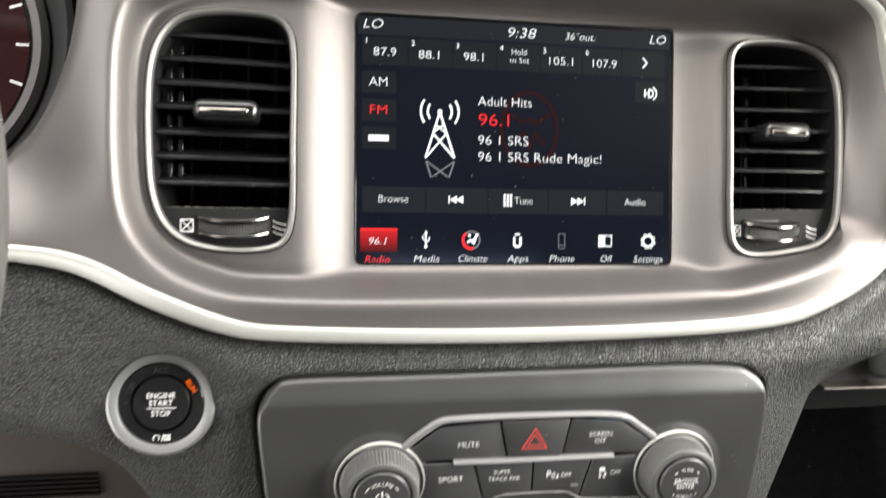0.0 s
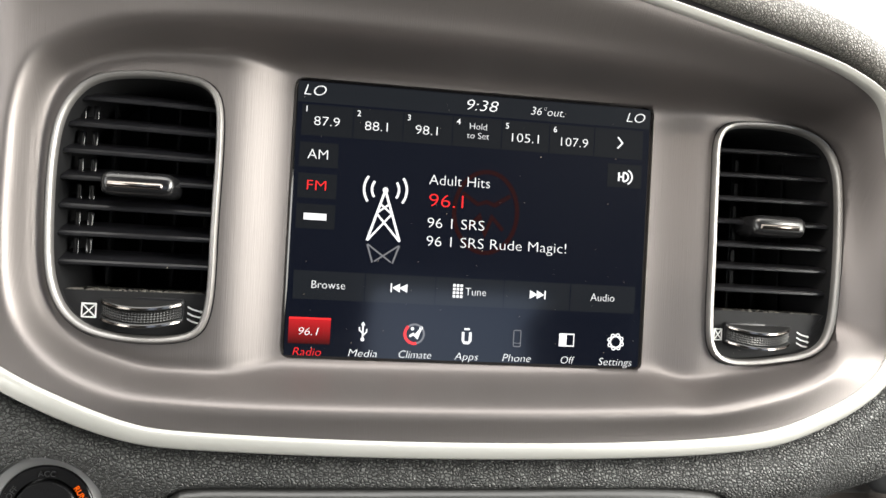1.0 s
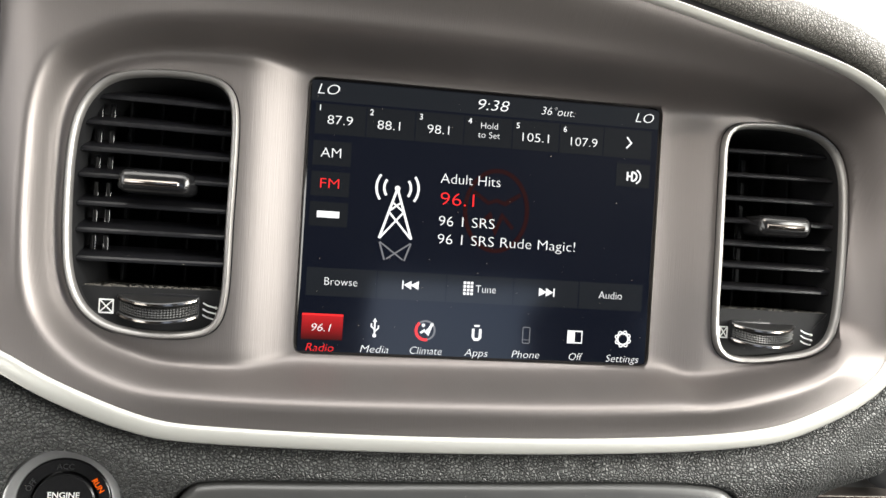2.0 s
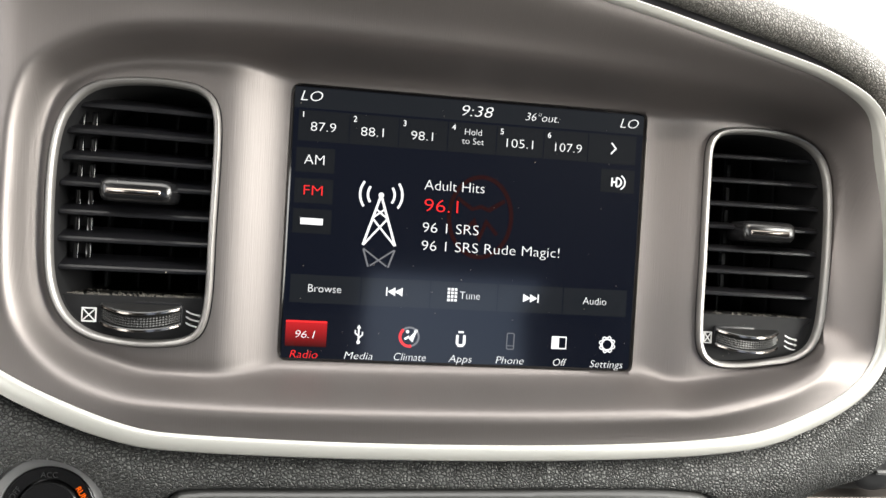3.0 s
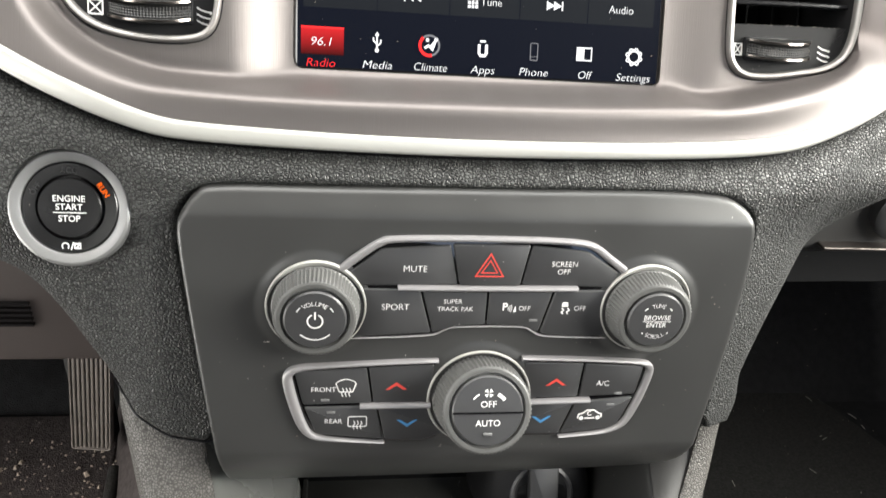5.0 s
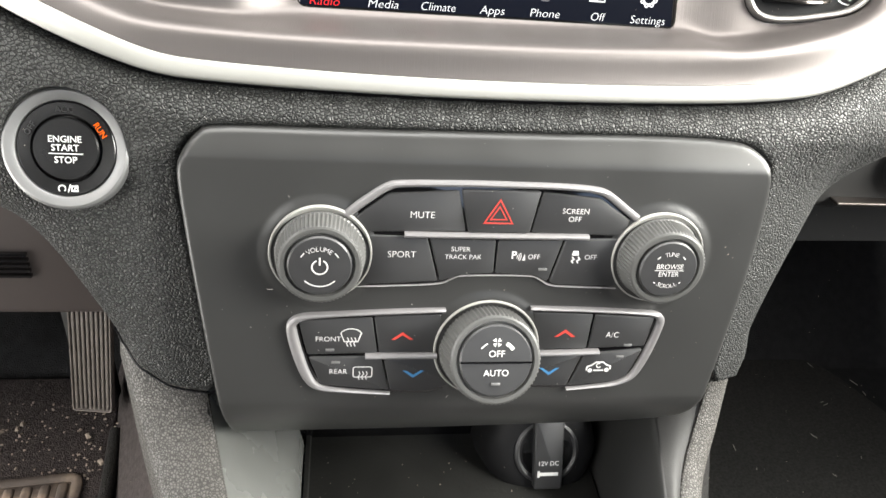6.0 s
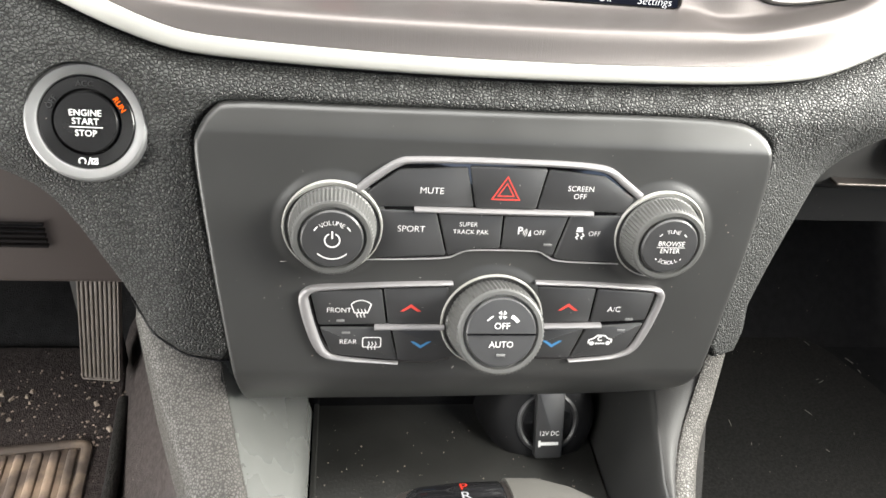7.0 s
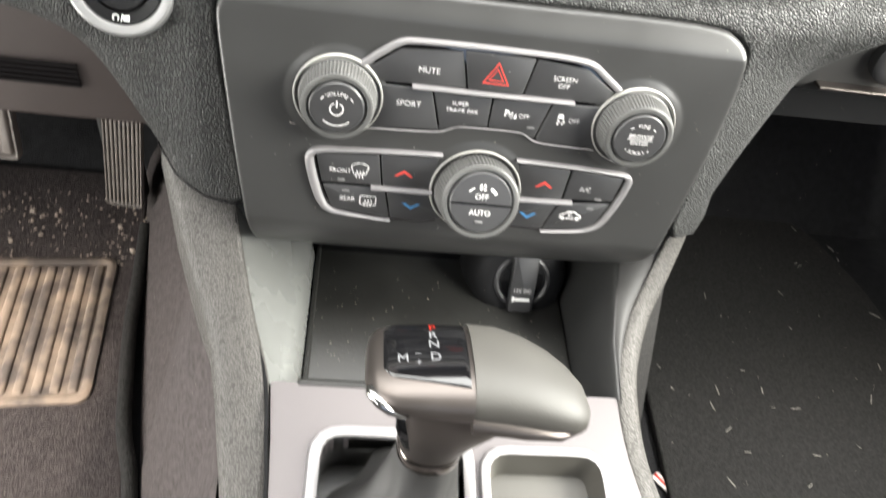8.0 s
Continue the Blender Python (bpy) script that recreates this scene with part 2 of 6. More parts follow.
def at_dash(x, y, z):
    return DASH @ Vector((x, y, z))


def smooth(e0, e1, x):
    t = np.clip((x - e0) / (e1 - e0), 0, 1)
    return t * t * (3 - 2 * t)


def spline(pts, n=8, closed=False):
    """Catmull-Rom through points of any dimension."""
    p = np.array(pts, float)
    k = len(p)
    out = []
    for i in range(k if closed else k - 1):
        a, b, c, d = (p[(i + j) % k] if closed else p[min(max(i + j, 0), k - 1)] for j in (-1, 0, 1, 2))
        for s in np.arange(n) / n:
            out.append(0.5 * (2 * b + (c - a) * s + (2 * a - 5 * b + 4 * c - d) * s ** 2 + (3 * b - a - 3 * c + d) * s ** 3))
    if not closed:
        out.append(p[-1])
    return np.array(out)


def polygon_distance(X, Z, poly):
    """Signed distance to a closed outline, negative inside."""
    px, pz = X.ravel(), Z.ravel()
    best = np.full(px.shape, 1e9)
    inside = np.zeros(px.shape, bool)
    k = len(poly)
    for i in range(k):
        (ax, az), (bx, bz) = poly[i], poly[(i + 1) % k]
        dx, dz = bx - ax, bz - az
        t = np.clip(((px - ax) * dx + (pz - az) * dz) / (dx * dx + dz * dz + 1e-18), 0, 1)
        best = np.minimum(best, (px - ax - t * dx) ** 2 + (pz - az - t * dz) ** 2)
        if dz:
            inside ^= ((az > pz) != (bz > pz)) & (px < dx * (pz - az) / dz + ax)
    return (np.where(inside, -1, 1) * np.sqrt(best)).reshape(X.shape)


def relief(box, step, height, distance, back=0.01):
    """A sheet n = height(u, v) over the places where distance(u, v) < 0, with its rim folded back."""
    u0, u1, v0, v1 = box
    U, V = np.meshgrid(np.arange(u0, u1 + step, step), np.arange(v0, v1 + step, step))
    rows, cols = U.shape
    D = distance(U, V)
    mid = (D[:-1, :-1] + D[1:, :-1] + D[:-1, 1:] + D[1:, 1:]) / 4
    keep = mid < 0
    idx = np.arange(rows * cols).reshape(rows, cols)
    quads = np.stack([idx[:-1, :-1], idx[:-1, 1:], idx[1:, 1:], idx[1:, :-1]], -1)[keep]
    u, v = U.ravel().copy(), V.ravel().copy()
    count = {}
    for q in quads:
        for a, b in zip(q, np.roll(q, -1)):
            key = (min(a, b), max(a, b))
            count[key] = None if key in count else (a, b)
    rim = [e for e in count.values() if e is not None]
    edge = np.unique(np.array(rim))
    for _ in range(3):
        e = 0.0004
        d = distance(u[edge], v[edge])
        gu = (distance(u[edge] + e, v[edge]) - distance(u[edge] - e, v[edge])) / (2 * e)
        gv = (distance(u[edge], v[edge] + e) - distance(u[edge], v[edge] - e)) / (2 * e)
        g = np.maximum(np.hypot(gu, gv), 0.3)
        d = np.clip(d, -1.5 * step, 1.5 * step)
        u[edge] -= d * gu / g ** 2
        v[edge] -= d * gv / g ** 2
    n = height(u, v)
    used = np.unique(quads)
    new_index = {int(a): i for i, a in enumerate(used)}
    verts = [(u[a], v[a], n[a]) for a in used]
    faces = [[new_index[int(a)] for a in q] for q in quads]
    low = {}
    for a in edge:
        low[int(a)] = len(verts)
        verts.append((u[a], v[a], n[a] - back))
    for a, b in rim:
        faces.append([new_index[int(b)], new_index[int(a)], low[int(a)], low[int(b)]])
    return verts, faces


def inset(poly, d):
    """A closed 2D outline moved inwards by d (corners mitred)."""
    p = np.array(poly, float)
    area = 0.5 * np.sum(p[:, 0] * np.roll(p[:, 1], -1) - np.roll(p[:, 0], -1) * p[:, 1])
    sgn = 1 if area > 0 else -1
    e = np.roll(p, -1, 0) - p
    e /= np.linalg.norm(e, axis=1)[:, None] + 1e-12
    nrm = np.stack([-e[:, 1], e[:, 0]], 1) * sgn
    prev = np.roll(nrm, 1, 0)
    mit = nrm + prev
    mit /= np.maximum(np.sum(mit * nrm, 1), 0.35)[:, None] 
    return p + mit * d


def rounded(poly, r, n=4):
    """An outline with its corners rounded."""
    p = np.array(poly, float)
    out = []
    k = len(p)
    for i in range(k):
        a, b, c = p[i - 1], p[i], p[(i + 1) % k]
        la, lc = np.linalg.norm(a - b), np.linalg.norm(c - b)
        ra = min(r, 0.45 * la, 0.45 * lc)
        s, e = b + (a - b) / la * ra, b + (c - b) / lc * ra
        for t in np.linspace(0, 1, n + 1):
            out.append((1 - t) ** 2 * s + 2 * t * (1 - t) * b + t * t * e)
    return np.array(out)


def slab(poly, low, high, bevel=0.0005):
    """A plate of that outline from n = low to n = high, with a bevelled upper edge."""
    rings = [(poly, low), (poly, high - bevel), (inset(poly, bevel * 0.35), high - bevel * 0.35), (inset(poly, bevel), high)]
    k = len(poly)
    verts = [(x, y, n) for ring, n in rings for x, y in ring]
    faces = [[r * k + i, r * k + (i + 1) % k, (r + 1) * k + (i + 1) % k, (r + 1) * k + i] for r in range(3) for i in range(k)]
    faces += [list(range(3 * k, 4 * k)), list(range(k))[::-1]]
    return verts, faces


def lathe(profile, seg=48, at=(0, 0), ribs=0, rib=0.0, rib_rows=()):
    """A turned body round the n axis: (radius, n) from the base to the tip. Rows in rib_rows are knurled."""
    verts, faces = [], []
    for i, (r, n) in enumerate(profile):
        for s in range(seg):
            a = 2 * math.pi * s / seg
            rr = r - (rib if (i in rib_rows and s % 2) else 0)
            verts.append((at[0] + rr * math.cos(a), at[1] + rr * math.sin(a), n))
    k = len(profile)
    for i in range(k - 1):
        for s in range(seg):
            t = (s + 1) % seg
            faces.append([i * seg + s, i * seg + t, (i + 1) * seg + t, (i + 1) * seg + s])
    faces.append([(k - 1) * seg + s for s in range(seg)])
    faces.append([s for s in range(seg)][::-1])
    return verts, faces


def ring_strip(outer, inner, low, high, bevel=0.0006):
    """A frame between two outlines with the same number of points."""
    rings = [(outer, low), (outer, high - bevel), (outer + (inner - outer) * 0.3, high), (outer + (inner - outer) * 0.7, high), (inner, high - bevel), (inner, low)]
    k = len(outer)
    verts = [(x, y, n(x, y) if callable(n) else n) for ring, n in rings for x, y in ring]
    faces = [[r * k + i, r * k + (i + 1) % k, ((r + 1) % 6) * k + (i + 1) % k, ((r + 1) % 6) * k + i] for r in range(6) for i in range(k)]
    return verts, faces


def sweep(path, section, closed=False, up=(0, 0, 1), scale=None):
    """A bar along path (x, y, z) with a closed 2D section (across, up)."""
    p = np.array(path, float)
    k = len(p)
    verts, faces = [], []
    m = len(section)
    for i in range(k):
        a, b = (p[i - 1], p[(i + 1) % k]) if closed else (p[max(i - 1, 0)], p[min(i + 1, k - 1)])
        t = b - a
        t /= np.linalg.norm(t)
        upv = np.array(up, float)
        side = np.cross(t, upv)
        side /= np.linalg.norm(side)
        top = np.cross(side, t)
        f = 1 if scale is None else scale[i]
        for a2, b2 in section:
            verts.append(p[i] + side * a2 * f + top * b2)
    for i in range(k if closed else k - 1):
        j = (i + 1) % k
        for s in range(m):
            t2 = (s + 1) % m
            faces.append([i * m + s, i * m + t2, j * m + t2, j * m + s])
    if not closed:
        faces += [list(range(m))[::-1], [(k - 1) * m + s for s in range(m)]]
    return verts, faces


def box(x0, x1, y0, y1, z0, z1, bevel=0.0):
    bm = bmesh.new()
    bmesh.ops.create_cube(bm, size=1)
    for v in bm.verts:
        v.co = ((x0 + x1) / 2 + v.co.x * (x1 - x0), (y0 + y1) / 2 + v.co.y * (y1 - y0), (z0 + z1) / 2 + v.co.z * (z1 - z0))
    if bevel:
        bmesh.ops.bevel(bm, geom=bm.edges[:], offset=bevel, segments=3, affect='EDGES', profile=0.6)
    return bm


def loft(sections, seg=32, power=2.4, under=1.0):
    """A skin through superellipse sections: (centre, half-axis a, half-axis b) as vectors."""
    verts, faces = [], []
    for c, a, b in sections:
        for s in range(seg):
            t = 2 * math.pi * s / seg
            ca, sa = math.cos(t), math.sin(t)
            x = math.copysign(abs(ca) ** (2 / power), ca)
            y = math.copysign(abs(sa) ** (2 / power), sa) * (1 if sa > 0 else under)
            verts.append(Vector(c) + Vector(a) * x + Vector(b) * y)
    k = len(sections)
    for i in range(k - 1):
        for s in range(seg):
            t = (s + 1) % seg
            faces.append([i * seg + s, i * seg + t, (i + 1) * seg + t, (i + 1) * seg + s])
    faces += [list(range(seg))[::-1], [(k - 1) * seg + s for s in range(seg)]]
    return verts, faces


def letters(string, size, m, material, parent, name="lettering", shear=0.0, align='CENTER', width=1.0, bold=0.0, spin=0.0, fit=0.0):
    """Flat printed or lit characters, centred on m's origin, in its u, v plane. size: height of a capital."""
    c = bpy.data.curves.new("type", 'FONT')
    c.body, c.size, c.shear, c.align_x, c.align_y = string, size / 0.73, shear, align, 'CENTER'
    c.offset = bold * 2 * size
    c.resolution_u = 3
    o = bpy.data.objects.new("type", c)
    scene.collection.objects.link(o)
    bpy.context.view_layer.update()
    me = bpy.data.meshes.new_from_object(o.evaluated_get(bpy.context.evaluated_depsgraph_get()))
    bpy.data.objects.remove(o)
    if fit:
        xs = [v.co.x for v in me.vertices]
        width = fit / (max(xs) - min(xs))
    me.name = name
    me.transform(m @ pose(0, 0, 0, 0, 0, spin) @ Matrix.Diagonal((width, 1, 1, 1)))
    me.materials.clear()
    me.materials.append(material)
    ob = new(name, me)
    ob.parent = parent
    if parent.type == 'EMPTY':
        ob.matrix_parent_inverse = Matrix.Translation(parent.location).inverted()
    return ob


def flat(polys, n=0.0):
    """Flat shapes: several outlines in one mesh."""
    verts, faces = [], []
    for p in polys:
        k = len(verts)
        verts += [(x, y, n) for x, y in p]
        faces.append(list(range(k, k + len(p))))
    return verts, faces


def stroke(pts, w, n=0.0, closed=False):
    """A drawn line of width w."""
    p = np.array(pts, float)
    k = len(p)
    verts, faces = [], []
    for i in range(k):
        a, b = (p[i - 1], p[(i + 1) % k]) if closed else (p[max(i - 1, 0)], p[min(i + 1, k - 1)])
        t = (b - a) / (np.linalg.norm(b - a) + 1e-12)
        s = np.array([-t[1], t[0]]) * w / 2
        if 0 < i < k - 1 or closed:
            e1 = p[i] - p[i - 1]
            e1 = e1 / (np.linalg.norm(e1) + 1e-12)
            s = s / max(0.4, abs(float(np.dot(t, e1))))
        verts += [(*(p[i] + s), n), (*(p[i] - s), n)]
    for i in range(k if closed else k - 1):
        j = (i + 1) % k
        faces.append([2 * i, 2 * j, 2 * j + 1, 2 * i + 1])
    return verts, faces


def joined(*geos):
    verts, faces = [], []
    for v, f in geos:
        k = len(verts)
        verts += list(v)
        faces += [[a + k for a in q] for q in f]
    return verts, faces


def boxes(*sizes):
    out = []
    for q in sizes:
        b = box(*q)
        b.verts.index_update()
        out.append(([tuple(v.co) for v in b.verts], [[v.index for v in f.verts] for f in b.faces]))
        b.free()
    return joined(*out)


def arc(cx, cy, r, a0, a1, n=14):
    return [(cx + r * math.cos(radians(a)), cy + r * math.sin(radians(a))) for a in np.linspace(a0, a1, n)]


def raised(m, n):
    return m @ pose(0, 0, n)


# ---- dashboard ----
# The silver band: u, v, n and width along its inner edge, from below the gauges round the right-hand end and back over the top.
BAND = [(-0.262, -0.0530, 0.0300, 0.0068), (-0.2341, -0.0535, 0.0320, 0.0072), (-0.2095, -0.0556, 0.0330, 0.0085), (-0.1912, -0.0636, 0.0340, 0.0084),
        (-0.1795, -0.0705, 0.0345, 0.0084), (-0.1578, -0.0800, 0.0340, 0.0084), (-0.1476, -0.0840, 0.0330, 0.0080), (-0.1369, -0.0875, 0.0320, 0.0078),
        (-0.1259, -0.0892, 0.0315, 0.0075), (-0.1032, -0.0905, 0.0310, 0.0075), (-0.0563, -0.0921, 0.0305, 0.0073), (-0.0073, -0.0923, 0.0300, 0.0074),
        (0.0441, -0.0917, 0.0300, 0.0072), (0.0988, -0.0895, 0.0285, 0.0075), (0.1279, -0.0864, 0.0270, 0.0078), (0.1430, -0.0833, 0.0262, 0.0080)]
BAND += [(0.1572, -0.0776, 0.0260, 0.0080), (0.1731, -0.0705, 0.0255, 0.0078), (0.1870, -0.0610, 0.0250, 0.0075), (0.1945, -0.0511, 0.0237, 0.0070),
         (0.1979, -0.0398, 0.0245, 0.0062), (0.1950, -0.0149, 0.0290, 0.0056), (0.1899, 0.0119, 0.0340, 0.0052), (0.1843, 0.0335, 0.0380, 0.0052), (0.1755, 0.0586, 0.0420, 0.0052), (0.1690, 0.0656, 0.0430, 0.0050),
         (0.1622, 0.0701, 0.0435, 0.0050), (0.1471, 0.0762, 0.0445, 0.0048), (0.1328, 0.0799, 0.0450, 0.0047), (0.1047, 0.0856, 0.0465, 0.0050), (0.0775, 0.0912, 0.0480, 0.0052), (0.0513, 0.0965, 0.0495, 0.0052),
         (0.0, 0.1050, 0.0510, 0.0055), (-0.08, 0.1130, 0.0500, 0.0055), (-0.20, 0.1160, 0.0400, 0.0055), (-0.262, 0.1160, 0.0250, 0.0055)]
band = spline(BAND, 6)
easing = np.exp(-0.5 * (np.arange(-8, 9) / 2.8) ** 2)
easing /= easing.sum()
band[8:-8] = np.stack([np.convolve(band[:, i], easing, 'valid') for i in range(4)], 1)
band[:, 3] *= 1 - 0.32 * smooth(125, 150, np.arange(len(band)))


def outward(path):
    t = np.gradient(path[:, :2], axis=0)
    t /= np.linalg.norm(t, axis=1)[:, None]
    return np.stack([t[:, 1], -t[:, 0]], 1)


def flange(path, profile, closed_section=False, lean=None):
    """A strip that runs along path (u, v, n, width): profile holds (offset outwards in widths, offset outwards in metres, rise)."""
    o = outward(path)
    k, m = len(path), len(profile)
    verts = []
    for i, (p, d) in enumerate(zip(path, o)):
        for f, s, r in profile:
            q = p[:2] + d * (f * p[3] + s)
            verts.append((q[0], q[1], p[2] + r + (lean[i] * f if lean is not None and r > -0.01 else 0)))
    faces = []
    for i in range(k - 1):
        for s in range(m if closed_section else m - 1):
            t = (s + 1) % m
            faces.append([i * m + s, (i + 1) * m + s, (i + 1) * m + t, i * m + t])
    if closed_section:
        faces += [list(range(m)), [(k - 1) * m + s for s in range(m)][::-1]]
    return verts, faces


RIDGE = spline([(-0.1479, -0.0735), (-0.1258, -0.0765), (-0.0805, -0.0779), (-0.0086, -0.0775), (0.0421, -0.0765), (0.0951, -0.0740), (0.1224, -0.0700), (0.1501, -0.0619),
                (0.1694, -0.0489), (0.1790, -0.0300), (0.1818, -0.0100), (0.1815, 0.0110), (0.1785, 0.0330), (0.1705, 0.0520), (0.1570, 0.0630), (0.1269, 0.0705), (0.0855, 0.0745),
                (0.0330, 0.0765), (-0.0170, 0.0775), (-0.0882, 0.0775), (-0.1328, 0.0748), (-0.1544, 0.0712), (-0.1711, 0.0640), (-0.1834, 0.0540), (-0.1890, 0.0352),
                (-0.1900, 0.0100), (-0.1900, -0.0100), (-0.1880, -0.0320), (-0.1820, -0.0490), (-0.1680, -0.0637)], 5, closed=True)


def vent_level(u):
    return np.where(u < 0, 0.0165 - 0.10 * (u + 0.15), 0.0090 + 0.067 * (u - 0.145))


def bezel_shape(u, v):
    s = -polygon_distance(u, v, RIDGE)
    # the vents stand on pods whose inner flank rolls down to the screen
    off = np.clip(np.where(u < 0, (u + 0.113) / 0.0275, (0.113 - u) / 0.0280), 0, 1)
    pod = 0.0008 + (vent_level(u) - 0.0020) * (0.5 - 0.5 * off ** 1.7 + 0.5 * smooth(1, 0, off))
    top = 0.0324 - 0.006 * smooth(0.10, 0.19, u)
    # the bowl's wall falls from the ridge to the screen's plane
    dv = np.maximum(np.minimum(polygon_distance(u, v, VENT_L), polygon_distance(u, v, VENT_R)), 0)
    room = np.minimum(np.maximum(s, 0) + dv, 0.0145 - 0.0068 * smooth(0.086, 0.104, u) * smooth(-0.030, -0.050, v))
    q = np.clip(s / (room + 1e-6), 0, 1)
    t = q ** 0.62
    bowl = 0.0008 + (top - 0.0008) * (1 - t ** 1.7 / (t ** 1.7 + (1 - t) ** 1.7))
    # each pod curls back where it meets the wall
    pod = pod - 0.26 * pod * (1 - smooth(0.32, 0.85, q))
    inner = 0.5 * (bowl + pod + np.sqrt((bowl - pod) ** 2 + 0.0011 ** 2))
    # outside the ridge the surface runs on to the band's own level
    out = np.clip(-s, 0, 1)
    weight, level = np.full(u.shape, 1e-12), np.zeros(u.shape)
    for p in band:
        w4 = 1 / ((u - p[0]) ** 2 + (v - p[1]) ** 2 + 4e-6) ** 2
        weight, level = weight + w4, level + w4 * p[2]
    level = level / weight
    gap = np.maximum(-polygon_distance(u, v, BEZEL_OUT), 0)
    f = out / (out + gap + 1e-6)
    low = top + (level - top) * smooth(0, 1, f)
    # the left part curls back round the gauge hood
    hood = np.hypot(u + 0.33, v - 0.07)
    sink = 0.020 * smooth(-0.188, -0.240, u) * smooth(-0.060, -0.012, v) + 0.060 * smooth(0.126, 0.098, hood)
    # the right part climbs straight from the vent to the band
    dv = np.maximum(polygon_distance(u, v, VENT_R), 0)
    climb = (dv / (dv + gap + 1e-6)) ** 1.15
    right = vent_level(u) + (level - vent_level(u)) * climb
    mix = smooth(0.150, 0.180, u) * smooth(-0.060, -0.034, v)
    return (np.where(s > 0, inner, low) - sink) * (1 - mix) + right * mix


def softened(shape, box, step, reach):
    """The height field shape(u, v) over box with its edges rounded: (u, v) -> n."""
    U, V = np.meshgrid(np.arange(box[0], box[1], step), np.arange(box[2], box[3], step))
    N = shape(U, V)
    k = int(round(2.5 * reach / step))
    w = np.exp(-0.5 * (np.arange(-k, k + 1) * step / reach) ** 2)
    w /= w.sum()
    P = np.pad(N, k, mode='edge')
    P = sum(w[i] * P[i:i + N.shape[0]] for i in range(2 * k + 1))
    P = sum(w[i] * P[:, i:i + N.shape[1]] for i in range(2 * k + 1))

    def height(u, v):
        a = np.clip((u - box[0]) / step, 0, P.shape[1] - 1.001)
        b = np.clip((v - box[2]) / step, 0, P.shape[0] - 1.001)
        i, j = a.astype(int), b.astype(int)
        a, b = a - i, b - j
        return (P[j, i] * (1 - a) + P[j, i + 1] * a) * (1 - b) + (P[j + 1, i] * (1 - a) + P[j + 1, i + 1] * a) * b

    return height


def even_outline(pts, n=110):
    """A closed centripetal curve through points, resampled to n even steps and lightly smoothed."""
    p = np.array(pts, float)
    k = len(p)
    out = []
    for i in range(k):
        a, b, c, d = (p[(i + j) % k] for j in (-1, 0, 1, 2))
        t1 = np.linalg.norm(b - a) ** 0.5
        t2 = t1 + np.linalg.norm(c - b) ** 0.5
        t3 = t2 + np.linalg.norm(d - c) ** 0.5
        for t in t1 + (t2 - t1) * np.arange(24) / 24:
            a1 = a * (t1 - t) / t1 + b * t / t1
            a2 = b * (t2 - t) / (t2 - t1) + c * (t - t1) / (t2 - t1)
            a3 = c * (t3 - t) / (t3 - t2) + d * (t - t2) / (t3 - t2)
            b1 = a1 * (t2 - t) / t2 + a2 * t / t2
            b2 = a2 * (t3 - t) / (t3 - t1) + a3 * (t - t1) / (t3 - t1)
            out.append(b1 * (t2 - t) / (t2 - t1) + b2 * (t - t1) / (t2 - t1))
    out = np.array(out + [out[0]])
    run = np.concatenate([[0], np.cumsum(np.linalg.norm(np.diff(out, axis=0), axis=1))])
    at = np.linspace(0, run[-1], n, endpoint=False)
    q = np.stack([np.interp(at, run, out[:, 0]), np.interp(at, run, out[:, 1])], 1)
    for _ in range(4):
        q = 0.5 * q + 0.25 * (np.roll(q, 1, 0) + np.roll(q, -1, 0))
    return q


VENT_L = even_outline([(-0.1815, -0.0160), (-0.1811, 0.0268), (-0.1773, 0.0413), (-0.1677, 0.0528), (-0.1497, 0.0574), (-0.1280, 0.0575), (-0.1205, 0.0558), (-0.1158, 0.0510), (-0.1140, 0.0440),
                 (-0.1137, -0.0051), (-0.1147, -0.0444), (-0.1185, -0.0540), (-0.1283, -0.0572), (-0.1492, -0.0573), (-0.1653, -0.0533), (-0.1747, -0.0448), (-0.1796, -0.0326)])
VENT_R = even_outline([(0.1145, -0.0400), (0.1142, -0.0060), (0.1138, 0.0354), (0.1142, 0.0515), (0.1175, 0.0565), (0.1275, 0.0582), (0.1478, 0.0580), (0.1628, 0.0544), (0.1714, 0.0474), (0.1757, 0.0365),
                       (0.1774, 0.0198), (0.1779, -0.0027), (0.1774, -0.0225), (0.1762, -0.0366), (0.1730, -0.0467), (0.1652, -0.0526), (0.1490, -0.0559), (0.1320, -0.0580), (0.1207, -0.0569), (0.1159, -0.0517)])[::-1]
VENT_R = inset(VENT_R, -0.0012)
SCREEN_HOLE = rounded([(-0.0862, -0.0635), (0.0845, -0.0635), (0.0845, 0.0635), (-0.0862, 0.0635)], 0.005)
BEZEL_OUT = band[:, :2]


def bezel_distance(u, v):
    d = polygon_distance(u, v, BEZEL_OUT)
    for hole in (VENT_L, VENT_R, SCREEN_HOLE):
        d = np.maximum(d, -polygon_distance(u, v, hole))
    return np.maximum(d, 0.101 - np.hypot(u + 0.33, v - 0.07))


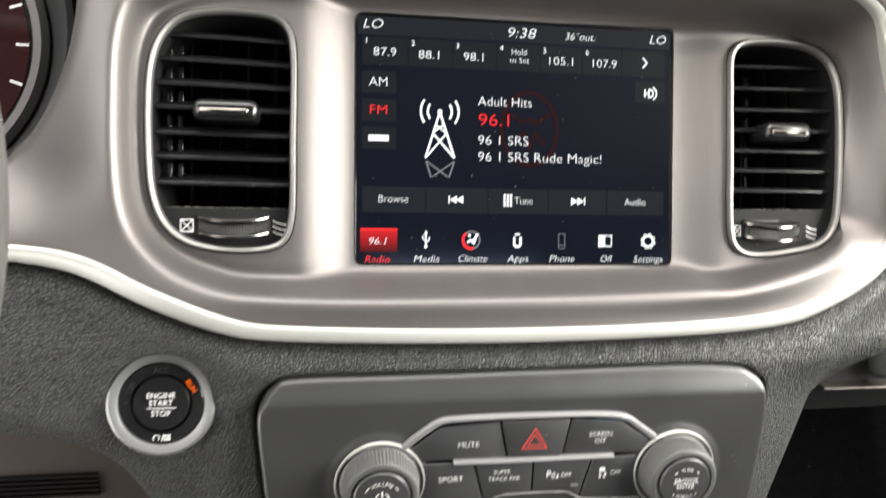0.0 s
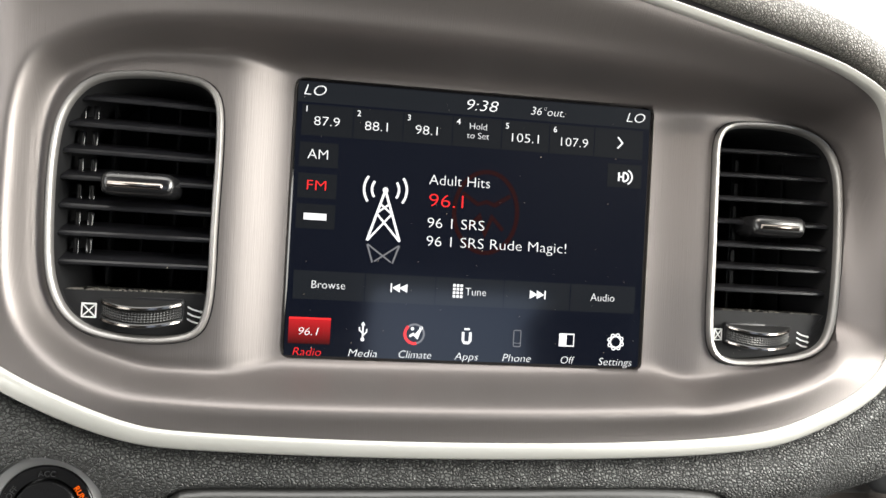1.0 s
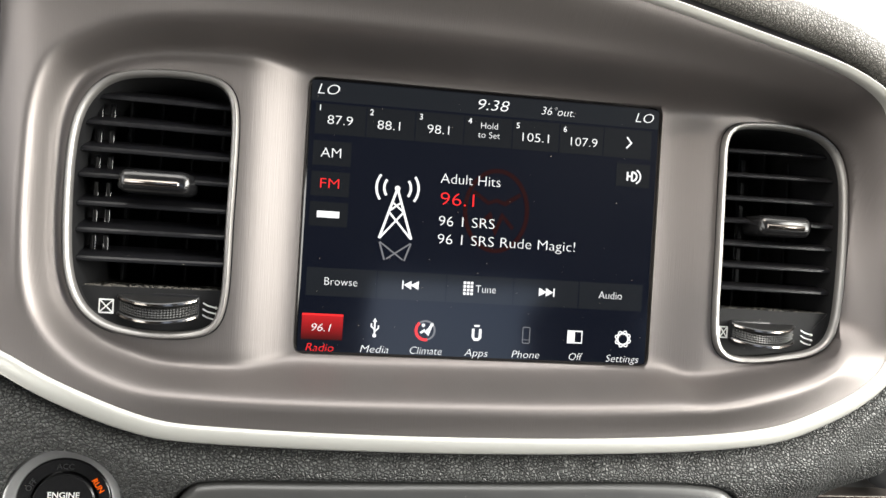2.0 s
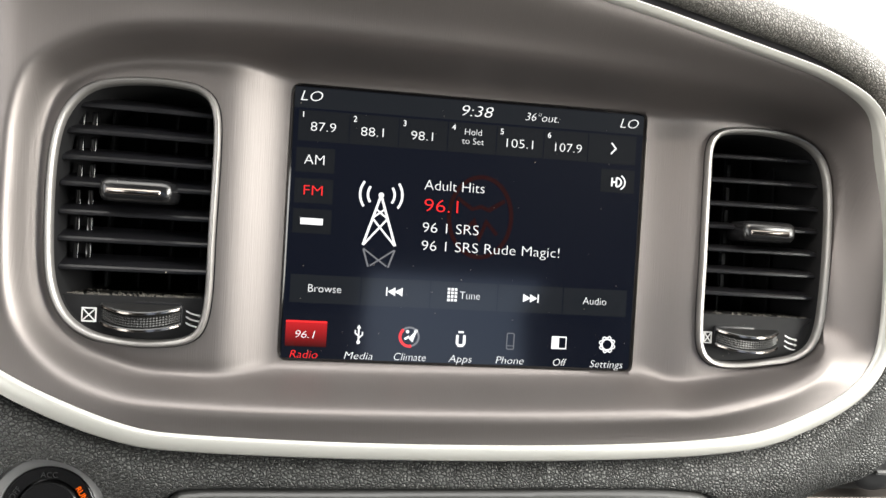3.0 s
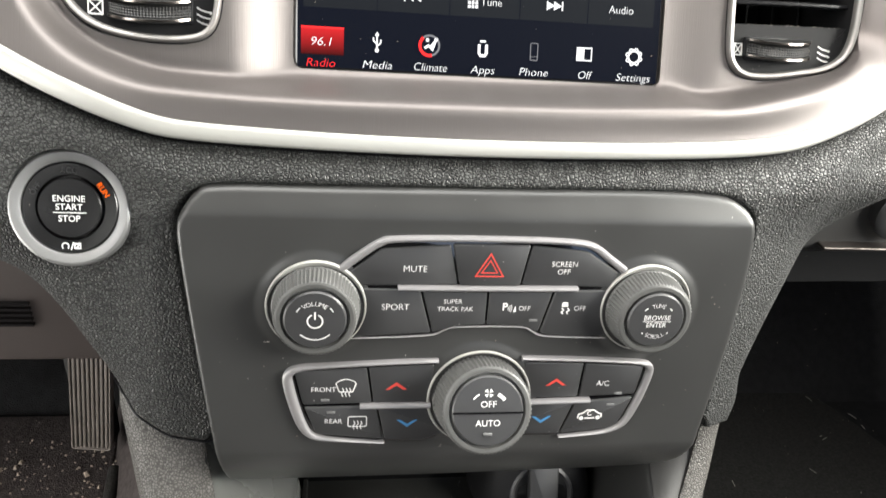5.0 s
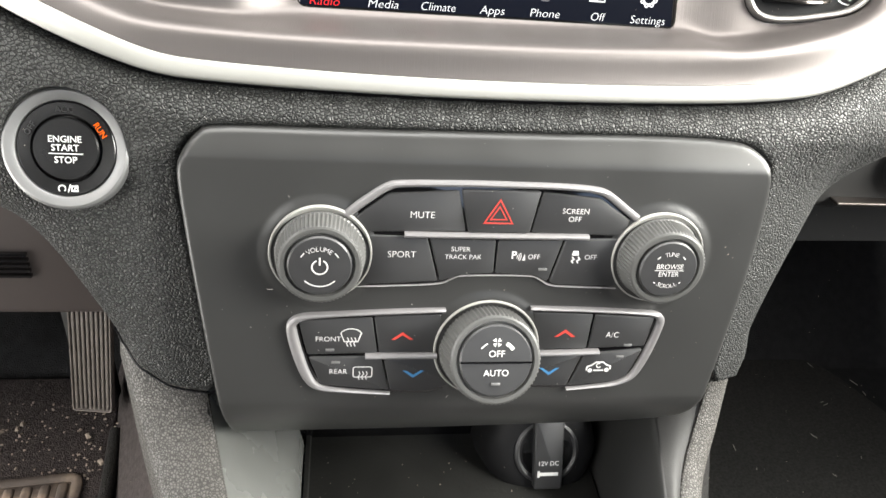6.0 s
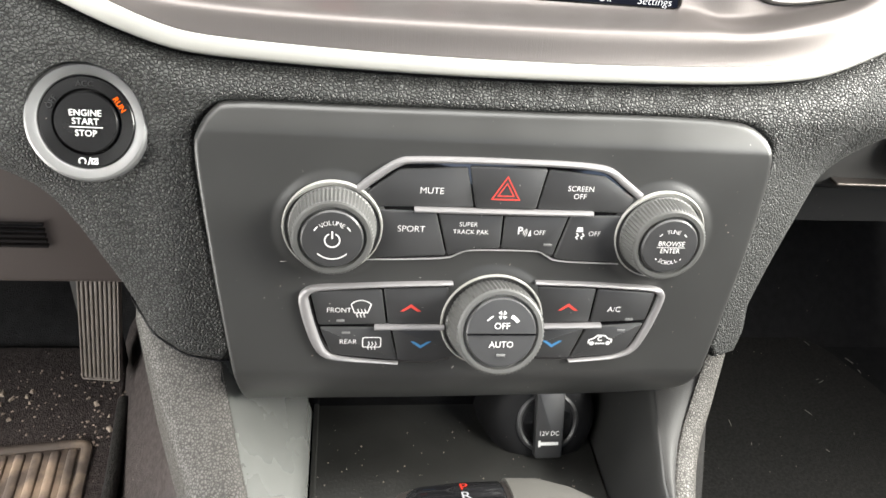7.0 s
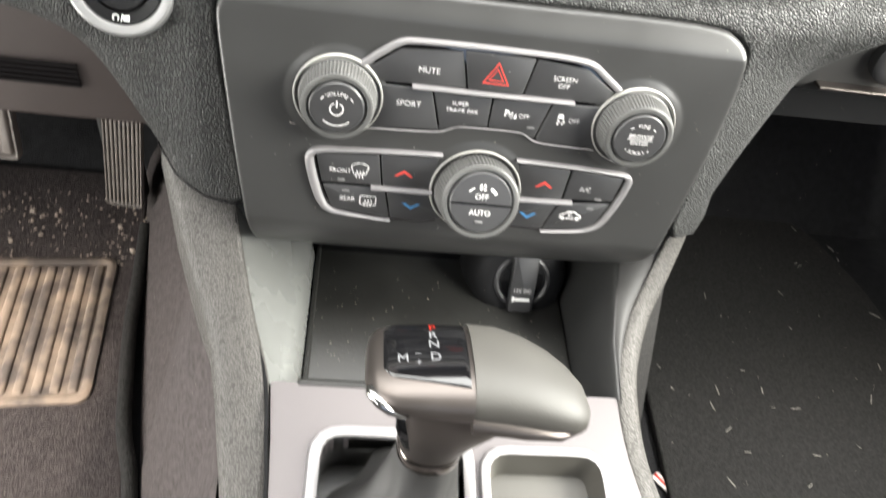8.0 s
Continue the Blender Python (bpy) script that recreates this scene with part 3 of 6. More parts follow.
dashboard = thing("dashboard", at_dash(0, 0.05, -0.2), "black grained dashboard with satin grey metallic bezel and silver band", "dashboard")
bezel_height = softened(bezel_shape, (-0.275, 0.215, -0.105, 0.130), 0.0008, 0.0025)
part("bezel", relief((-0.264, 0.204, -0.096, 0.120), 0.0009, bezel_height, bezel_distance, 0.014), SATIN, dashboard, "satin grey metallic bezel round the screen and vents", SCR, 50)
part("trim_band", flange(band, [(0, 0, -0.012), (0, 0.0, -0.0004), (0.03, 0, 0.0002), (0.09, 0, 0.0008), (0.18, 0, 0.0012), (0.32, 0, 0.0014), (0.84, 0, 0.0011), (0.94, 0, 0.0006), (1, 0, -0.0006), (1, 0, -0.012)], True, 0.0024 * smooth(100, 125, np.arange(len(band)))), SILVER, dashboard,
     "bright silver band under the bezel", SCR, 50)
part("trim_gap", flange(band[12:], [(1, -0.0004, -0.005), (1, 0.0018, -0.008), (1, 0.0125, -0.017), (1, 0.0125, -0.024), (1, -0.0004, -0.024)], True), VENTBLACK, dashboard, "black gap beside the silver band", SCR)
# The padded top of the dashboard rolls away towards the windscreen.
top_path = band[132:]
part("upper_pad", flange(top_path, [(1, 0.0112, -0.030), (1, 0.0114, -0.0150), (1, 0.0126, -0.0112), (1, 0.0150, -0.0086), (1, 0.0190, -0.0078), (1, 0.0240, -0.0095), (1, 0.030, -0.017), (1, 0.0345, -0.034), (1, 0.036, -0.062),
                                    (1, 0.029, -0.140), (1, 0.006, -0.300), (1, -0.03, -0.42), (1, -0.06, -0.42)], True), SIDELEATHER, dashboard, "padded dashboard top", SCR, 60)

lower = band[:130]
pad_top = (lower[:, :2] + outward(lower) * (lower[:, 3:4] + 0.0006))
PANEL_HOLE = spline([(-0.1322, -0.1349), (-0.1302, -0.1255), (-0.1240, -0.1172), (-0.1138, -0.1140), (-0.0700, -0.1136), (-0.0275, -0.1132), (0.0300, -0.1126), (0.0723, -0.1121), (0.1040, -0.1131), (0.1160, -0.1165),
                     (0.1240, -0.1240), (0.1262, -0.1397), (0.1262, -0.1691), (0.1244, -0.2006), (0.1240, -0.2297), (0.1240, -0.2600), (-0.1190, -0.2600), (-0.1218, -0.2328), (-0.1258, -0.2006), (-0.1303, -0.1602)], 4, closed=True)
PAD_OUT = np.vstack([pad_top, [(0.30, 0.05), (0.42, 0.05), (0.42, -0.03), (0.30, -0.060), (0.225, -0.094)],
                     spline([(0.2090, -0.1120), (0.1860, -0.1370), (0.1705, -0.1630), (0.1600, -0.1860), (0.1530, -0.2100), (0.1470, -0.2385)], 4),
                     [(0.1300, -0.2400), (0.0, -0.2420), (-0.1205, -0.2412), (-0.1260, -0.2400), (-0.1450, -0.2355), (-0.1590, -0.2250)],
                     spline([(-0.1665, -0.2140), (-0.1720, -0.2020), (-0.1800, -0.1870), (-0.1880, -0.1720), (-0.1985, -0.1580), (-0.2110, -0.1500), (-0.2270, -0.1450), (-0.2620, -0.1390)], 4)])


def pad_distance(u, v):
    d = np.maximum(polygon_distance(u, v, PAD_OUT), -polygon_distance(u, v, PANEL_HOLE))
    return np.maximum(d, 0.0238 - np.hypot(u + 0.1735, v + 0.1257))


def pad_height(u, v):
    n = 0.0285 - 0.30 * np.clip(-0.112 - v, 0, 1)
    n = n - 0.004 * smooth(-0.140, -0.165, u) * smooth(-0.095, -0.115, v)
    n = n - 0.045 * smooth(0.20, 0.30, u) - 0.012 * smooth(0.15, 0.20, u)
    # beside the switch panel the passenger's leg turns towards the door
    n = n - 0.46 * np.clip(u - 0.127, 0, 0.05) * smooth(-0.10, -0.14, v)
    # under the band the lip follows the band's own level
    weight, level, near = np.full(u.shape, 1e-12), np.zeros(u.shape), np.full(u.shape, 9.0)
    for p in lower[::2]:
        d2 = (u - p[0]) ** 2 + (v - p[1]) ** 2
        w4 = 1 / (d2 + 4e-6) ** 2
        weight, level, near = weight + w4, level + w4 * p[2], np.minimum(near, d2)
    n = n + (level / weight - 0.0022 - n) * smooth(0.034, 0.009, np.sqrt(near))
    # its rolled edge rises out of the joint and then turns down to the face
    n = n - 0.0042 * smooth(0.0185, 0.0070, np.sqrt(near)) + 0.0012 * smooth(0.030, 0.018, np.sqrt(near))
    d = -polygon_distance(u, v, PAD_OUT)
    low_edge = smooth(-0.095, -0.13, v) * (1 - smooth(-0.208, -0.228, v))
    r = 0.0035 + 0.0125 * low_edge
    t = np.clip(1 - d / r, 0, 1)
    h = -polygon_distance(u, v, PANEL_HOLE)
    t2 = np.clip(1 + h / 0.0025, 0, 1)
    return n - r * 0.8 * (1 - np.sqrt(np.maximum(0, 1 - t * t))) - 0.0025 * (1 - np.sqrt(np.maximum(0, 1 - t2 * t2)))


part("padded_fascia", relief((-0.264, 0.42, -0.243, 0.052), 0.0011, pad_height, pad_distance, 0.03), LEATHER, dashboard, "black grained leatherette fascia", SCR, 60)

# the seam between the fascia and the padded console side
seam = spline([(-0.1690, -0.2085), (-0.1650, -0.2170), (-0.1575, -0.2262), (-0.1450, -0.2350), (-0.1340, -0.2386), (-0.1235, -0.2402)], 6)
seam_n = pad_height(seam[:, 0], seam[:, 1] + 0.0010)
part("seam", sweep([(a, b, n) for (a, b), n in zip(seam, seam_n)], [(0.0006 * math.cos(q), 0.0006 * math.sin(q)) for q in np.linspace(0, 2 * math.pi, 6, endpoint=False)]), VENTBLACK, dashboard, "dark seam line", SCR)

# Knee panel under the driver's side and the dark body behind everything.
knee = part("knee_panel", box(-0.72, -0.128, -0.012, 0.02, 0.383, 0.50, 0.004), GREYPLASTIC, dashboard, "grey-brown plastic knee panel")
for k in range(5):
    part("vent_slot", box(-0.31, -0.227, -0.0145, -0.011, 0.4095 + 0.0034 * k, 0.4110 + 0.0034 * k), GLOSS, knee, "dark slot")
part("dash_core", joined(([(-0.75, 0.06, 0.38), (0.75, 0.06, 0.40), (0.75, 0.10, 0.60), (-0.75, 0.10, 0.60), (-0.75, 0.62, 0.42), (0.75, 0.62, 0.42), (0.75, 0.62, 0.61), (-0.75, 0.62, 0.61)],
                          [[0, 1, 2, 3], [3, 2, 6, 7], [0, 4, 5, 1], [4, 7, 6, 5], [0, 3, 7, 4], [1, 5, 6, 2]])), VENTFACE, dashboard, "dark dashboard body")

# ---- glove box ----
glove = thing("glove_box", (0.45, 0.0, 0.50), "black plastic glove box with a silver lower strip and latch", "glove box")
part("door", box(0.205, 0.74, 0.004, 0.05, 0.452, 0.545, 0.006), BOOT, glove)
part("strip", box(0.225, 0.74, -0.004, 0.006, 0.4590, 0.4610, 0.0008), HEADMETAL, glove, "thin silver strip")
latch = part("latch", lathe([(0.017, -0.006), (0.017, 0.003), (0.0155, 0.0045), (0.010, 0.005)], 32), BUTTON, glove, "round black latch button", pose(0.268, 0.0, 0.4835, 90))
part("latch_mark", box(0.2635, 0.2725, -0.0068, -0.0045, 0.4815, 0.4840, 0.0006), PRINTGREY, latch, "grey dash mark")

# ---- air vents ----


def air_vent(outline, left):
    side = -1 if left else 1
    c = (-0.147, 0.0) if left else (0.146, 0.0)
    lv = lambda x: float(vent_level(np.array(x)))
    v = thing("air_vent", at_dash(c[0], -lv(c[0]) + 0.03, c[1]), "black louvred air vent with a satin silver rim, tab and thumbwheel", "air vent", "centre air vents")
    inner = inset(outline, 0.0036)
    k = len(outline)
    lift = 0.0020
    verts, faces = [], []
    rings = [(inset(outline, 0.0006), -0.006), (inset(outline, 0.0006), lift * 0.35), (inset(outline, 0.0009), lift * 0.75), (inset(outline, 0.0014), lift), (inset(outline, 0.0026), lift * 0.9), (inset(outline, 0.0033), lift * 0.4), (inner, -0.0008), (inner, -0.012)]
    for ring, dn in rings:
        verts += [(x, y, lv(x) + dn) for x, y in ring]
    for r in range(7):
        faces += [[r * k + i, r * k + (i + 1) % k, (r + 1) * k + (i + 1) % k, (r + 1) * k + i] for i in range(k)]
    part("rim", (verts, faces), RIMSILVER, v, "satin silver rim", SCR, 50)
    shadow_gap = [(x, y, lv(x) - 0.0014) for ring in (inset(outline, -0.0004), inset(outline, 0.0012)) for x, y in ring]
    part("rim_gap", (shadow_gap, [[i, (i + 1) % k, k + (i + 1) % k, k + i] for i in range(k)]), VENTBLACK, v, "dark gap round the rim", SCR)
    duct_v = [(x, y, lv(x) - 0.0015) for x, y in inner] + [(c[0] + (x - c[0]) * 0.96, y * 0.97, lv(x) - 0.055) for x, y in inner]
    part("duct", (duct_v, [[i, (i + 1) % k, k + (i + 1) % k, k + i] for i in range(k)] + [list(range(k, 2 * k))]), VENTDEEP, v, "", SCR)
    x0, x1 = (-0.1795, -0.1160) if left else (0.1155, 0.1780)
    tops = (0.0440, 0.0328, 0.0215, 0.0104, -0.0015, -0.0128, -0.0248) if left else (0.0451, 0.0332, 0.0216, 0.0104, -0.0009, -0.0116, -0.0226)
    ledge = -0.0360 if left else -0.0327
    tilt = 0.34 if left else 0.14
    for z in tops:
        # each slat stops at the rim where the outline curves in
        xs = [p[0] for p in inner if abs(p[1] - z) < 0.006]
        a, b = (min(xs) + 0.0004, max(xs) - 0.0004) if len(xs) > 1 else (x0, x1)
        sec = [(0.0007, 0.0006), (0.0001, 0.0012), (-0.005, 0.0016), (-0.014, 0.0010), (-0.014, -0.0002), (-0.005, -0.0009), (0.0001, -0.0009), (0.0007, -0.0004)]
        m = len(sec)
        n_at = lambda x: lv(x) - 0.0055
        sv = []
        for s in range(9):
            x = a + (b - a) * s / 8
            bow = 0.0012 * (1 - (2 * s / 8 - 1) ** 2)
            sv += [(x, z + q - p * tilt, n_at(x) + p + bow) for p, q in sec]
        sf = [[s * m + i, s * m + (i + 1) % m, (s + 1) * m + (i + 1) % m, (s + 1) * m + i] for s in range(8) for i in range(m)]
        sf += [list(range(m)), [8 * m + i for i in range(m)][::-1]]
        part("slat", (sv, sf), VENTBLACK, v, "", SCR, 30)
    for q in range(4):
        x = x0 + (x1 - x0) * (q + 0.9) / 4.6
        part("vane", joined(*[([(x - 0.0006, -0.035, n0), (x + 0.0006, -0.035, n0), (x + 0.0006, 0.050, n0), (x - 0.0006, 0.050, n0), (x - 0.0006 + 0.004 * side, -0.035, n0 - 0.02), (x + 0.0006 + 0.004 * side, -0.035, n0 - 0.02),
                                (x + 0.0006 + 0.004 * side, 0.050, n0 - 0.02), (x - 0.0006 + 0.004 * side, 0.050, n0 - 0.02)],
                               [[0, 1, 2, 3], [4, 7, 6, 5], [0, 3, 7, 4], [1, 5, 6, 2], [0, 4, 5, 1], [3, 2, 6, 7]]) for n0 in (lv(x) - 0.034,)]), VENTDEEP, v, "", SCR, 30)
    # link arms that join the vanes
    for dx in ((0.0062, 0.0112) if left else (0.0215,)):
        x = x0 + dx
        for z0 in tops[:-1]:
            part("link", box(x - 0.0011, x + 0.0011, z0 - 0.0092, z0 - 0.0016, lv(x) - (0.0140 if left else 0.0240), lv(x) - (0.0122 if left else 0.0225), 0.0003), GLOSS if left else VENTDEEP, v, "glossy black vane link" if left else "", SCR)
    # lower face with the thumbwheel
    low_poly = [(x, min(y, ledge)) for x, y in inner if y < ledge + 0.004]
    k2 = len(low_poly)
    lp = np.array(low_poly)
    lo_v = [(x, y, lv(x) - 0.0042) for x, y in lp] + [(x, y, lv(x) - 0.03) for x, y in lp]
    part("lower_face", (lo_v, [list(range(k2)), list(range(k2, 2 * k2))[::-1]] + [[i, (i + 1) % k2, k2 + (i + 1) % k2, k2 + i] for i in range(k2)]), VENTFACE, v, "black lower face of the vent", SCR, 30)
    rng = random.Random(31 if left else 32)
    bits = []
    for _ in range(150 if left else 70):
        x = rng.uniform(x0 + 0.006, x1 - 0.004)
        bit = rng.uniform(0.00018, 0.00042)
        n0 = lv(x) - 0.0048 - 0.012 * rng.random() ** 1.6
        bits.append((x - bit, x + bit * rng.uniform(0.5, 2.0), ledge - 0.0001, ledge + bit * 1.2, n0 - bit, n0 + bit))
    part("grit", boxes(*bits), LINT, v, "sandy grit on the ledge", SCR)
    wx = -0.1430 if left else 0.1407
    wn = lv(wx) - 0.0042
    z0, z1 = -0.0480, -0.0392
    half = 0.0160
    r, back = 0.024, 0.0165
    verts, faces = [], []
    rows = [(z0, 0.0), (z0, 0.0006), (z0 + 0.0008, 0.0012), (z0 + 0.0016, 0.0006), (z0 + 0.0018, 0.0), *[(z0 + 0.0018 + 0.00053 * q, 0.0004) for q in range(1, 10)], (z1 - 0.0018, 0.0), (z1 - 0.0016, 0.0006), (z1 - 0.0008, 0.0012), (z1, 0.0006), (z1, 0.0)]
    segs = 56
    amax = math.asin(half / r)
    for s in range(segs + 1):
        a = -amax + 2 * amax * s / segs
        for z, dr in rows:
            knurl = 0.0005 if ((s % 2 or round((z - z0 - 0.0018) / 0.00053) % 2 == 0) and z0 + 0.0017 < z < z1 - 0.0017) else 0
            verts.append((wx + (r + dr - knurl) * math.sin(a), z - 0.0026 * (1 - (a / amax) ** 2), wn - back + (r + dr - knurl) * math.cos(a)))
    m = len(rows)
    for s in range(segs):
        faces += [[s * m + i, (s + 1) * m + i, (s + 1) * m + i + 1, s * m + i + 1] for i in range(m - 1)]
    faces += [[s * m for s in range(segs + 1)], [s * m + m - 1 for s in range(segs + 1)][::-1]]
    part("wheel_slot", slab(rounded([(wx - 0.0165, z0 - 0.0010), (wx + 0.0165, z0 - 0.0010), (wx + 0.0165, z1 + 0.0010), (wx - 0.0165, z1 + 0.0010)], 0.002), wn - 0.004, wn + 0.0003, 0.0002), VENTBLACK, v, "dark slot round the thumbwheel", SCR)
    wheel = part("thumbwheel", (verts, faces), WHEELBLACK, v, "knurled black thumbwheel with bright edges", SCR, 30)
    for z in (z0 + 0.0008, z1 - 0.0008):
        pv, pf = [], []
        for s in range(25):
            a = -amax * 0.93 + 2 * amax * 0.93 * s / 24
            for dz, dr in ((-0.0004, 0.0011), (0.0004, 0.0011), (0.0004, 0.0015), (-0.0004, 0.0015)):
                pv.append((wx + (r + dr) * math.sin(a), z + dz - 0.0026 * (1 - (a / amax) ** 2), wn - back + (r + dr) * math.cos(a)))
        for s in range(24):
            pf += [[s * 4 + i, s * 4 + (i + 1) % 4, (s + 1) * 4 + (i + 1) % 4, (s + 1) * 4 + i] for i in range(4)]
        part("wheel_edge", (pv, pf), DARKCHROME, wheel, "chrome edge line", SCR)
    # the closed and open signs
    xa, xb = (-0.1640, -0.1222) if left else (0.1215, 0.1640)
    h = 0.0028 if left else 0.0026
    wq = h if left else 0.0019
    closed_sign = joined(stroke([(-wq, -h), (wq, -h), (wq, h), (-wq, h)], 0.0006, closed=True), stroke([(-wq, -h), (wq, h)], 0.0005), stroke([(-wq, h), (wq, -h)], 0.0005))
    part("closed_sign", closed_sign, PRINT, v, "white crossed box sign", SCR @ pose(xa, -0.0444, lv(xa) - 0.0039))
    waves = []
    for q in range(3):
        waves.append(stroke([(-0.0032, 0.0030 - 0.0026 * q), (-0.0010, 0.0018 - 0.0026 * q), (0.0014, 0.0012 - 0.0026 * q), (0.0030, 0.0010 - 0.0026 * q)], 0.0006))
        waves.append(flat([[(0.0036, 0.0008 - 0.0026 * q), (0.0024, 0.0017 - 0.0026 * q), (0.0023, 0.0002 - 0.0026 * q)]]))
    part("open_sign", joined(*waves), PRINT, v, "white wavy arrow sign", SCR @ pose(xb, -0.0445, lv(xb) - 0.0039))
    # the tab on the middle slat
    tx0, tx1 = (-0.1608, -0.1312) if left else (0.1315, 0.1588)
    n0 = lv((tx0 + tx1) / 2)
    out = rounded([(tx0, 0.0040), (tx1, 0.0040), (tx1, 0.0140), (tx0, 0.0140)], 0.0047)
    tab = part("tab", slab(out, n0 - 0.012, n0 + 0.0055, 0.0028), STARTBLACK, v, "soft black vent tab", SCR, 60)
    ins = rounded([(tx0 + 0.0028, 0.0070), (tx1 - 0.0042, 0.0070), (tx1 - 0.0042, 0.0099), (tx0 + 0.0028, 0.0099)], 0.0012)
    part("insert", slab(ins, n0 + 0.0045, n0 + 0.0062, 0.0010), DARKCHROME, tab, "chrome insert", SCR)
    return v


air_vent(VENT_L, True)
air_vent(VENT_R[::-1], False)

# ---- touchscreen ----
screen = thing("touchscreen", at_dash(0, 0.02, 0), "glossy black touchscreen showing the lit radio page", "touchscreen")
part("glass", slab(rounded([(-0.0860, -0.0633), (0.0843, -0.0633), (0.0843, 0.0633), (-0.0860, 0.0633)], 0.005), -0.012, 0.0, 0.0004), GLOSS, screen, "glossy black glass", SCR)
part("backlit_area", flat([[(-0.0845, -0.0622), (0.0830, -0.0622), (0.0830, 0.0622), (-0.0845, 0.0622)]]), LCD_GLOW, screen, "faintly blue backlit area", raised(SCR, 0.00015))
FACE = raised(SCR, 0.0003)
INK = raised(SCR, 0.0006)


def on_screen(u, v, base=INK):
    return base @ pose(u, v, 0)


def tile(name, u0, u1, v0, v1, material, label=""):
    return part(name, flat([[(u0, v0), (u1, v0), (u1, v1), (u0, v1)]]), material, screen, label, FACE)


tile("status_bar", -0.0845, 0.0830, 0.0527, 0.0620, BAR_GLOW, "dim grey status bar")
edges = (-0.0825, -0.0590, -0.0362, -0.0131, 0.0103, 0.0334, 0.0555, 0.0800)
for a, b in zip(edges[:-1], edges[1:]):
    tile("preset_tile", a + 0.0002, b - 0.0002, 0.0377, 0.0517, TILE_GLOW)
for z in (0.0290, 0.0149, 0.0010):
    tile("band_tile", -0.0825, -0.0650, z - 0.0056, z + 0.0056, TILE_GLOW)
tile("hd_tile", 0.0629, 0.0800, 0.0238, 0.0350, TILE_GLOW)
bars = (-0.0822, -0.0497, -0.0171, 0.0153, 0.0476, 0.0800)
for a, b in zip(bars[:-1], bars[1:]):
    tile("button_tile", a + 0.0002, b - 0.0002, -0.0366, -0.0236, BAR_GLOW)
red_tile = tile("radio_tile", -0.0829, -0.0642, -0.0568, -0.0452, TILE_RED, "glowing red radio tile")
part("tile_edge", flat([[(-0.0829, -0.0456), (-0.0642, -0.0456), (-0.0642, -0.0448), (-0.0829, -0.0448)]]), RED_GLOW, red_tile, "bright red upper edge", INK)
EX, EZ = 0.0047, 0.0077
part("red_emblem", joined(stroke([(EX + 0.0150 * math.cos(q), EZ + 0.0190 * math.sin(q)) for q in np.linspace(0, 2 * math.pi, 48, endpoint=False)], 0.0020, closed=True), stroke([(EX - 0.0115, EZ + 0.0085), (EX - 0.004, EZ + 0.0035), (EX, EZ + 0.0050), (EX + 0.004, EZ + 0.0035), (EX + 0.0115, EZ + 0.0085)], 0.0018), stroke([(EX - 0.0085, EZ - 0.0080), (EX - 0.0030, EZ - 0.0020), (EX, EZ - 0.0100), (EX + 0.0030, EZ - 0.0020), (EX + 0.0085, EZ - 0.0080)], 0.0018)), FAINT_RED, screen, "faint dark red background emblem", FACE)


for s, u, v, h, w, mt, sh in (("LO", -0.0773, 0.0580, 0.0050, 0.0098, WHITE_GLOW, 0.25), ("9:38", -0.0004, 0.0572, 0.0054, 0.0148, WHITE_GLOW, 0.22), ("36°out.", 0.0318, 0.0569, 0.0040, 0.0163, WHITE_GLOW, 0.22), ("LO", 0.0752, 0.0575, 0.0048, 0.0092, WHITE_GLOW, 0.25),
                          ("87.9", -0.0709, 0.0442, 0.0044, 0.0114, WHITE_GLOW, 0), ("88.1", -0.0479, 0.0437, 0.0044, 0.0104, WHITE_GLOW, 0), ("98.1", -0.0247, 0.0437, 0.0044, 0.0102, WHITE_GLOW, 0), ("105.1", 0.0217, 0.0436, 0.0044, 0.0129, WHITE_GLOW, 0),
                          ("107.9", 0.0452, 0.0434, 0.0044, 0.0132, WHITE_GLOW, 0), ("Hold", -0.0011, 0.0474, 0.0031, 0.0080, WHITE_GLOW, 0), ("to Set", -0.0010, 0.0431, 0.0031, 0.0105, WHITE_GLOW, 0),
                          ("AM", -0.0740, 0.0290, 0.0048, 0.0091, WHITE_GLOW, 0), ("FM", -0.0740, 0.0149, 0.0048, 0.0085, RED_GLOW, 0),
                          ("Browse", -0.0663, -0.0299, 0.0038, 0.0150, WHITE_GLOW, 0), ("Tune", 0.0019, -0.0299, 0.0038, 0.0097, WHITE_GLOW, 0), ("Audio", 0.0636, -0.0297, 0.0038, 0.0118, WHITE_GLOW, 0),
                          ("96.1", -0.0741, -0.0513, 0.0037, 0.0088, WHITE_GLOW, 0.2), ("Radio", -0.0744, -0.0605, 0.0038, 0.0126, RED_GLOW, 0.2), ("Media", -0.0493, -0.0603, 0.0036, 0.0131, WHITE_GLOW, 0.2), ("Climate", -0.0253, -0.0601, 0.0037, 0.0150, WHITE_GLOW, 0.2),
                          ("Apps", -0.0011, -0.0601, 0.0037, 0.0112, WHITE_GLOW, 0.2), ("Phone", 0.0228, -0.0600, 0.0037, 0.0136, WHITE_GLOW, 0.2), ("Off", 0.0472, -0.0601, 0.0037, 0.0067, WHITE_GLOW, 0.2), ("Settings", 0.0712, -0.0602, 0.0037, 0.0167, WHITE_GLOW, 0.2)):
    letters(s, h, on_screen(u, v), mt, screen, shear=sh, fit=w, bold=-0.012)
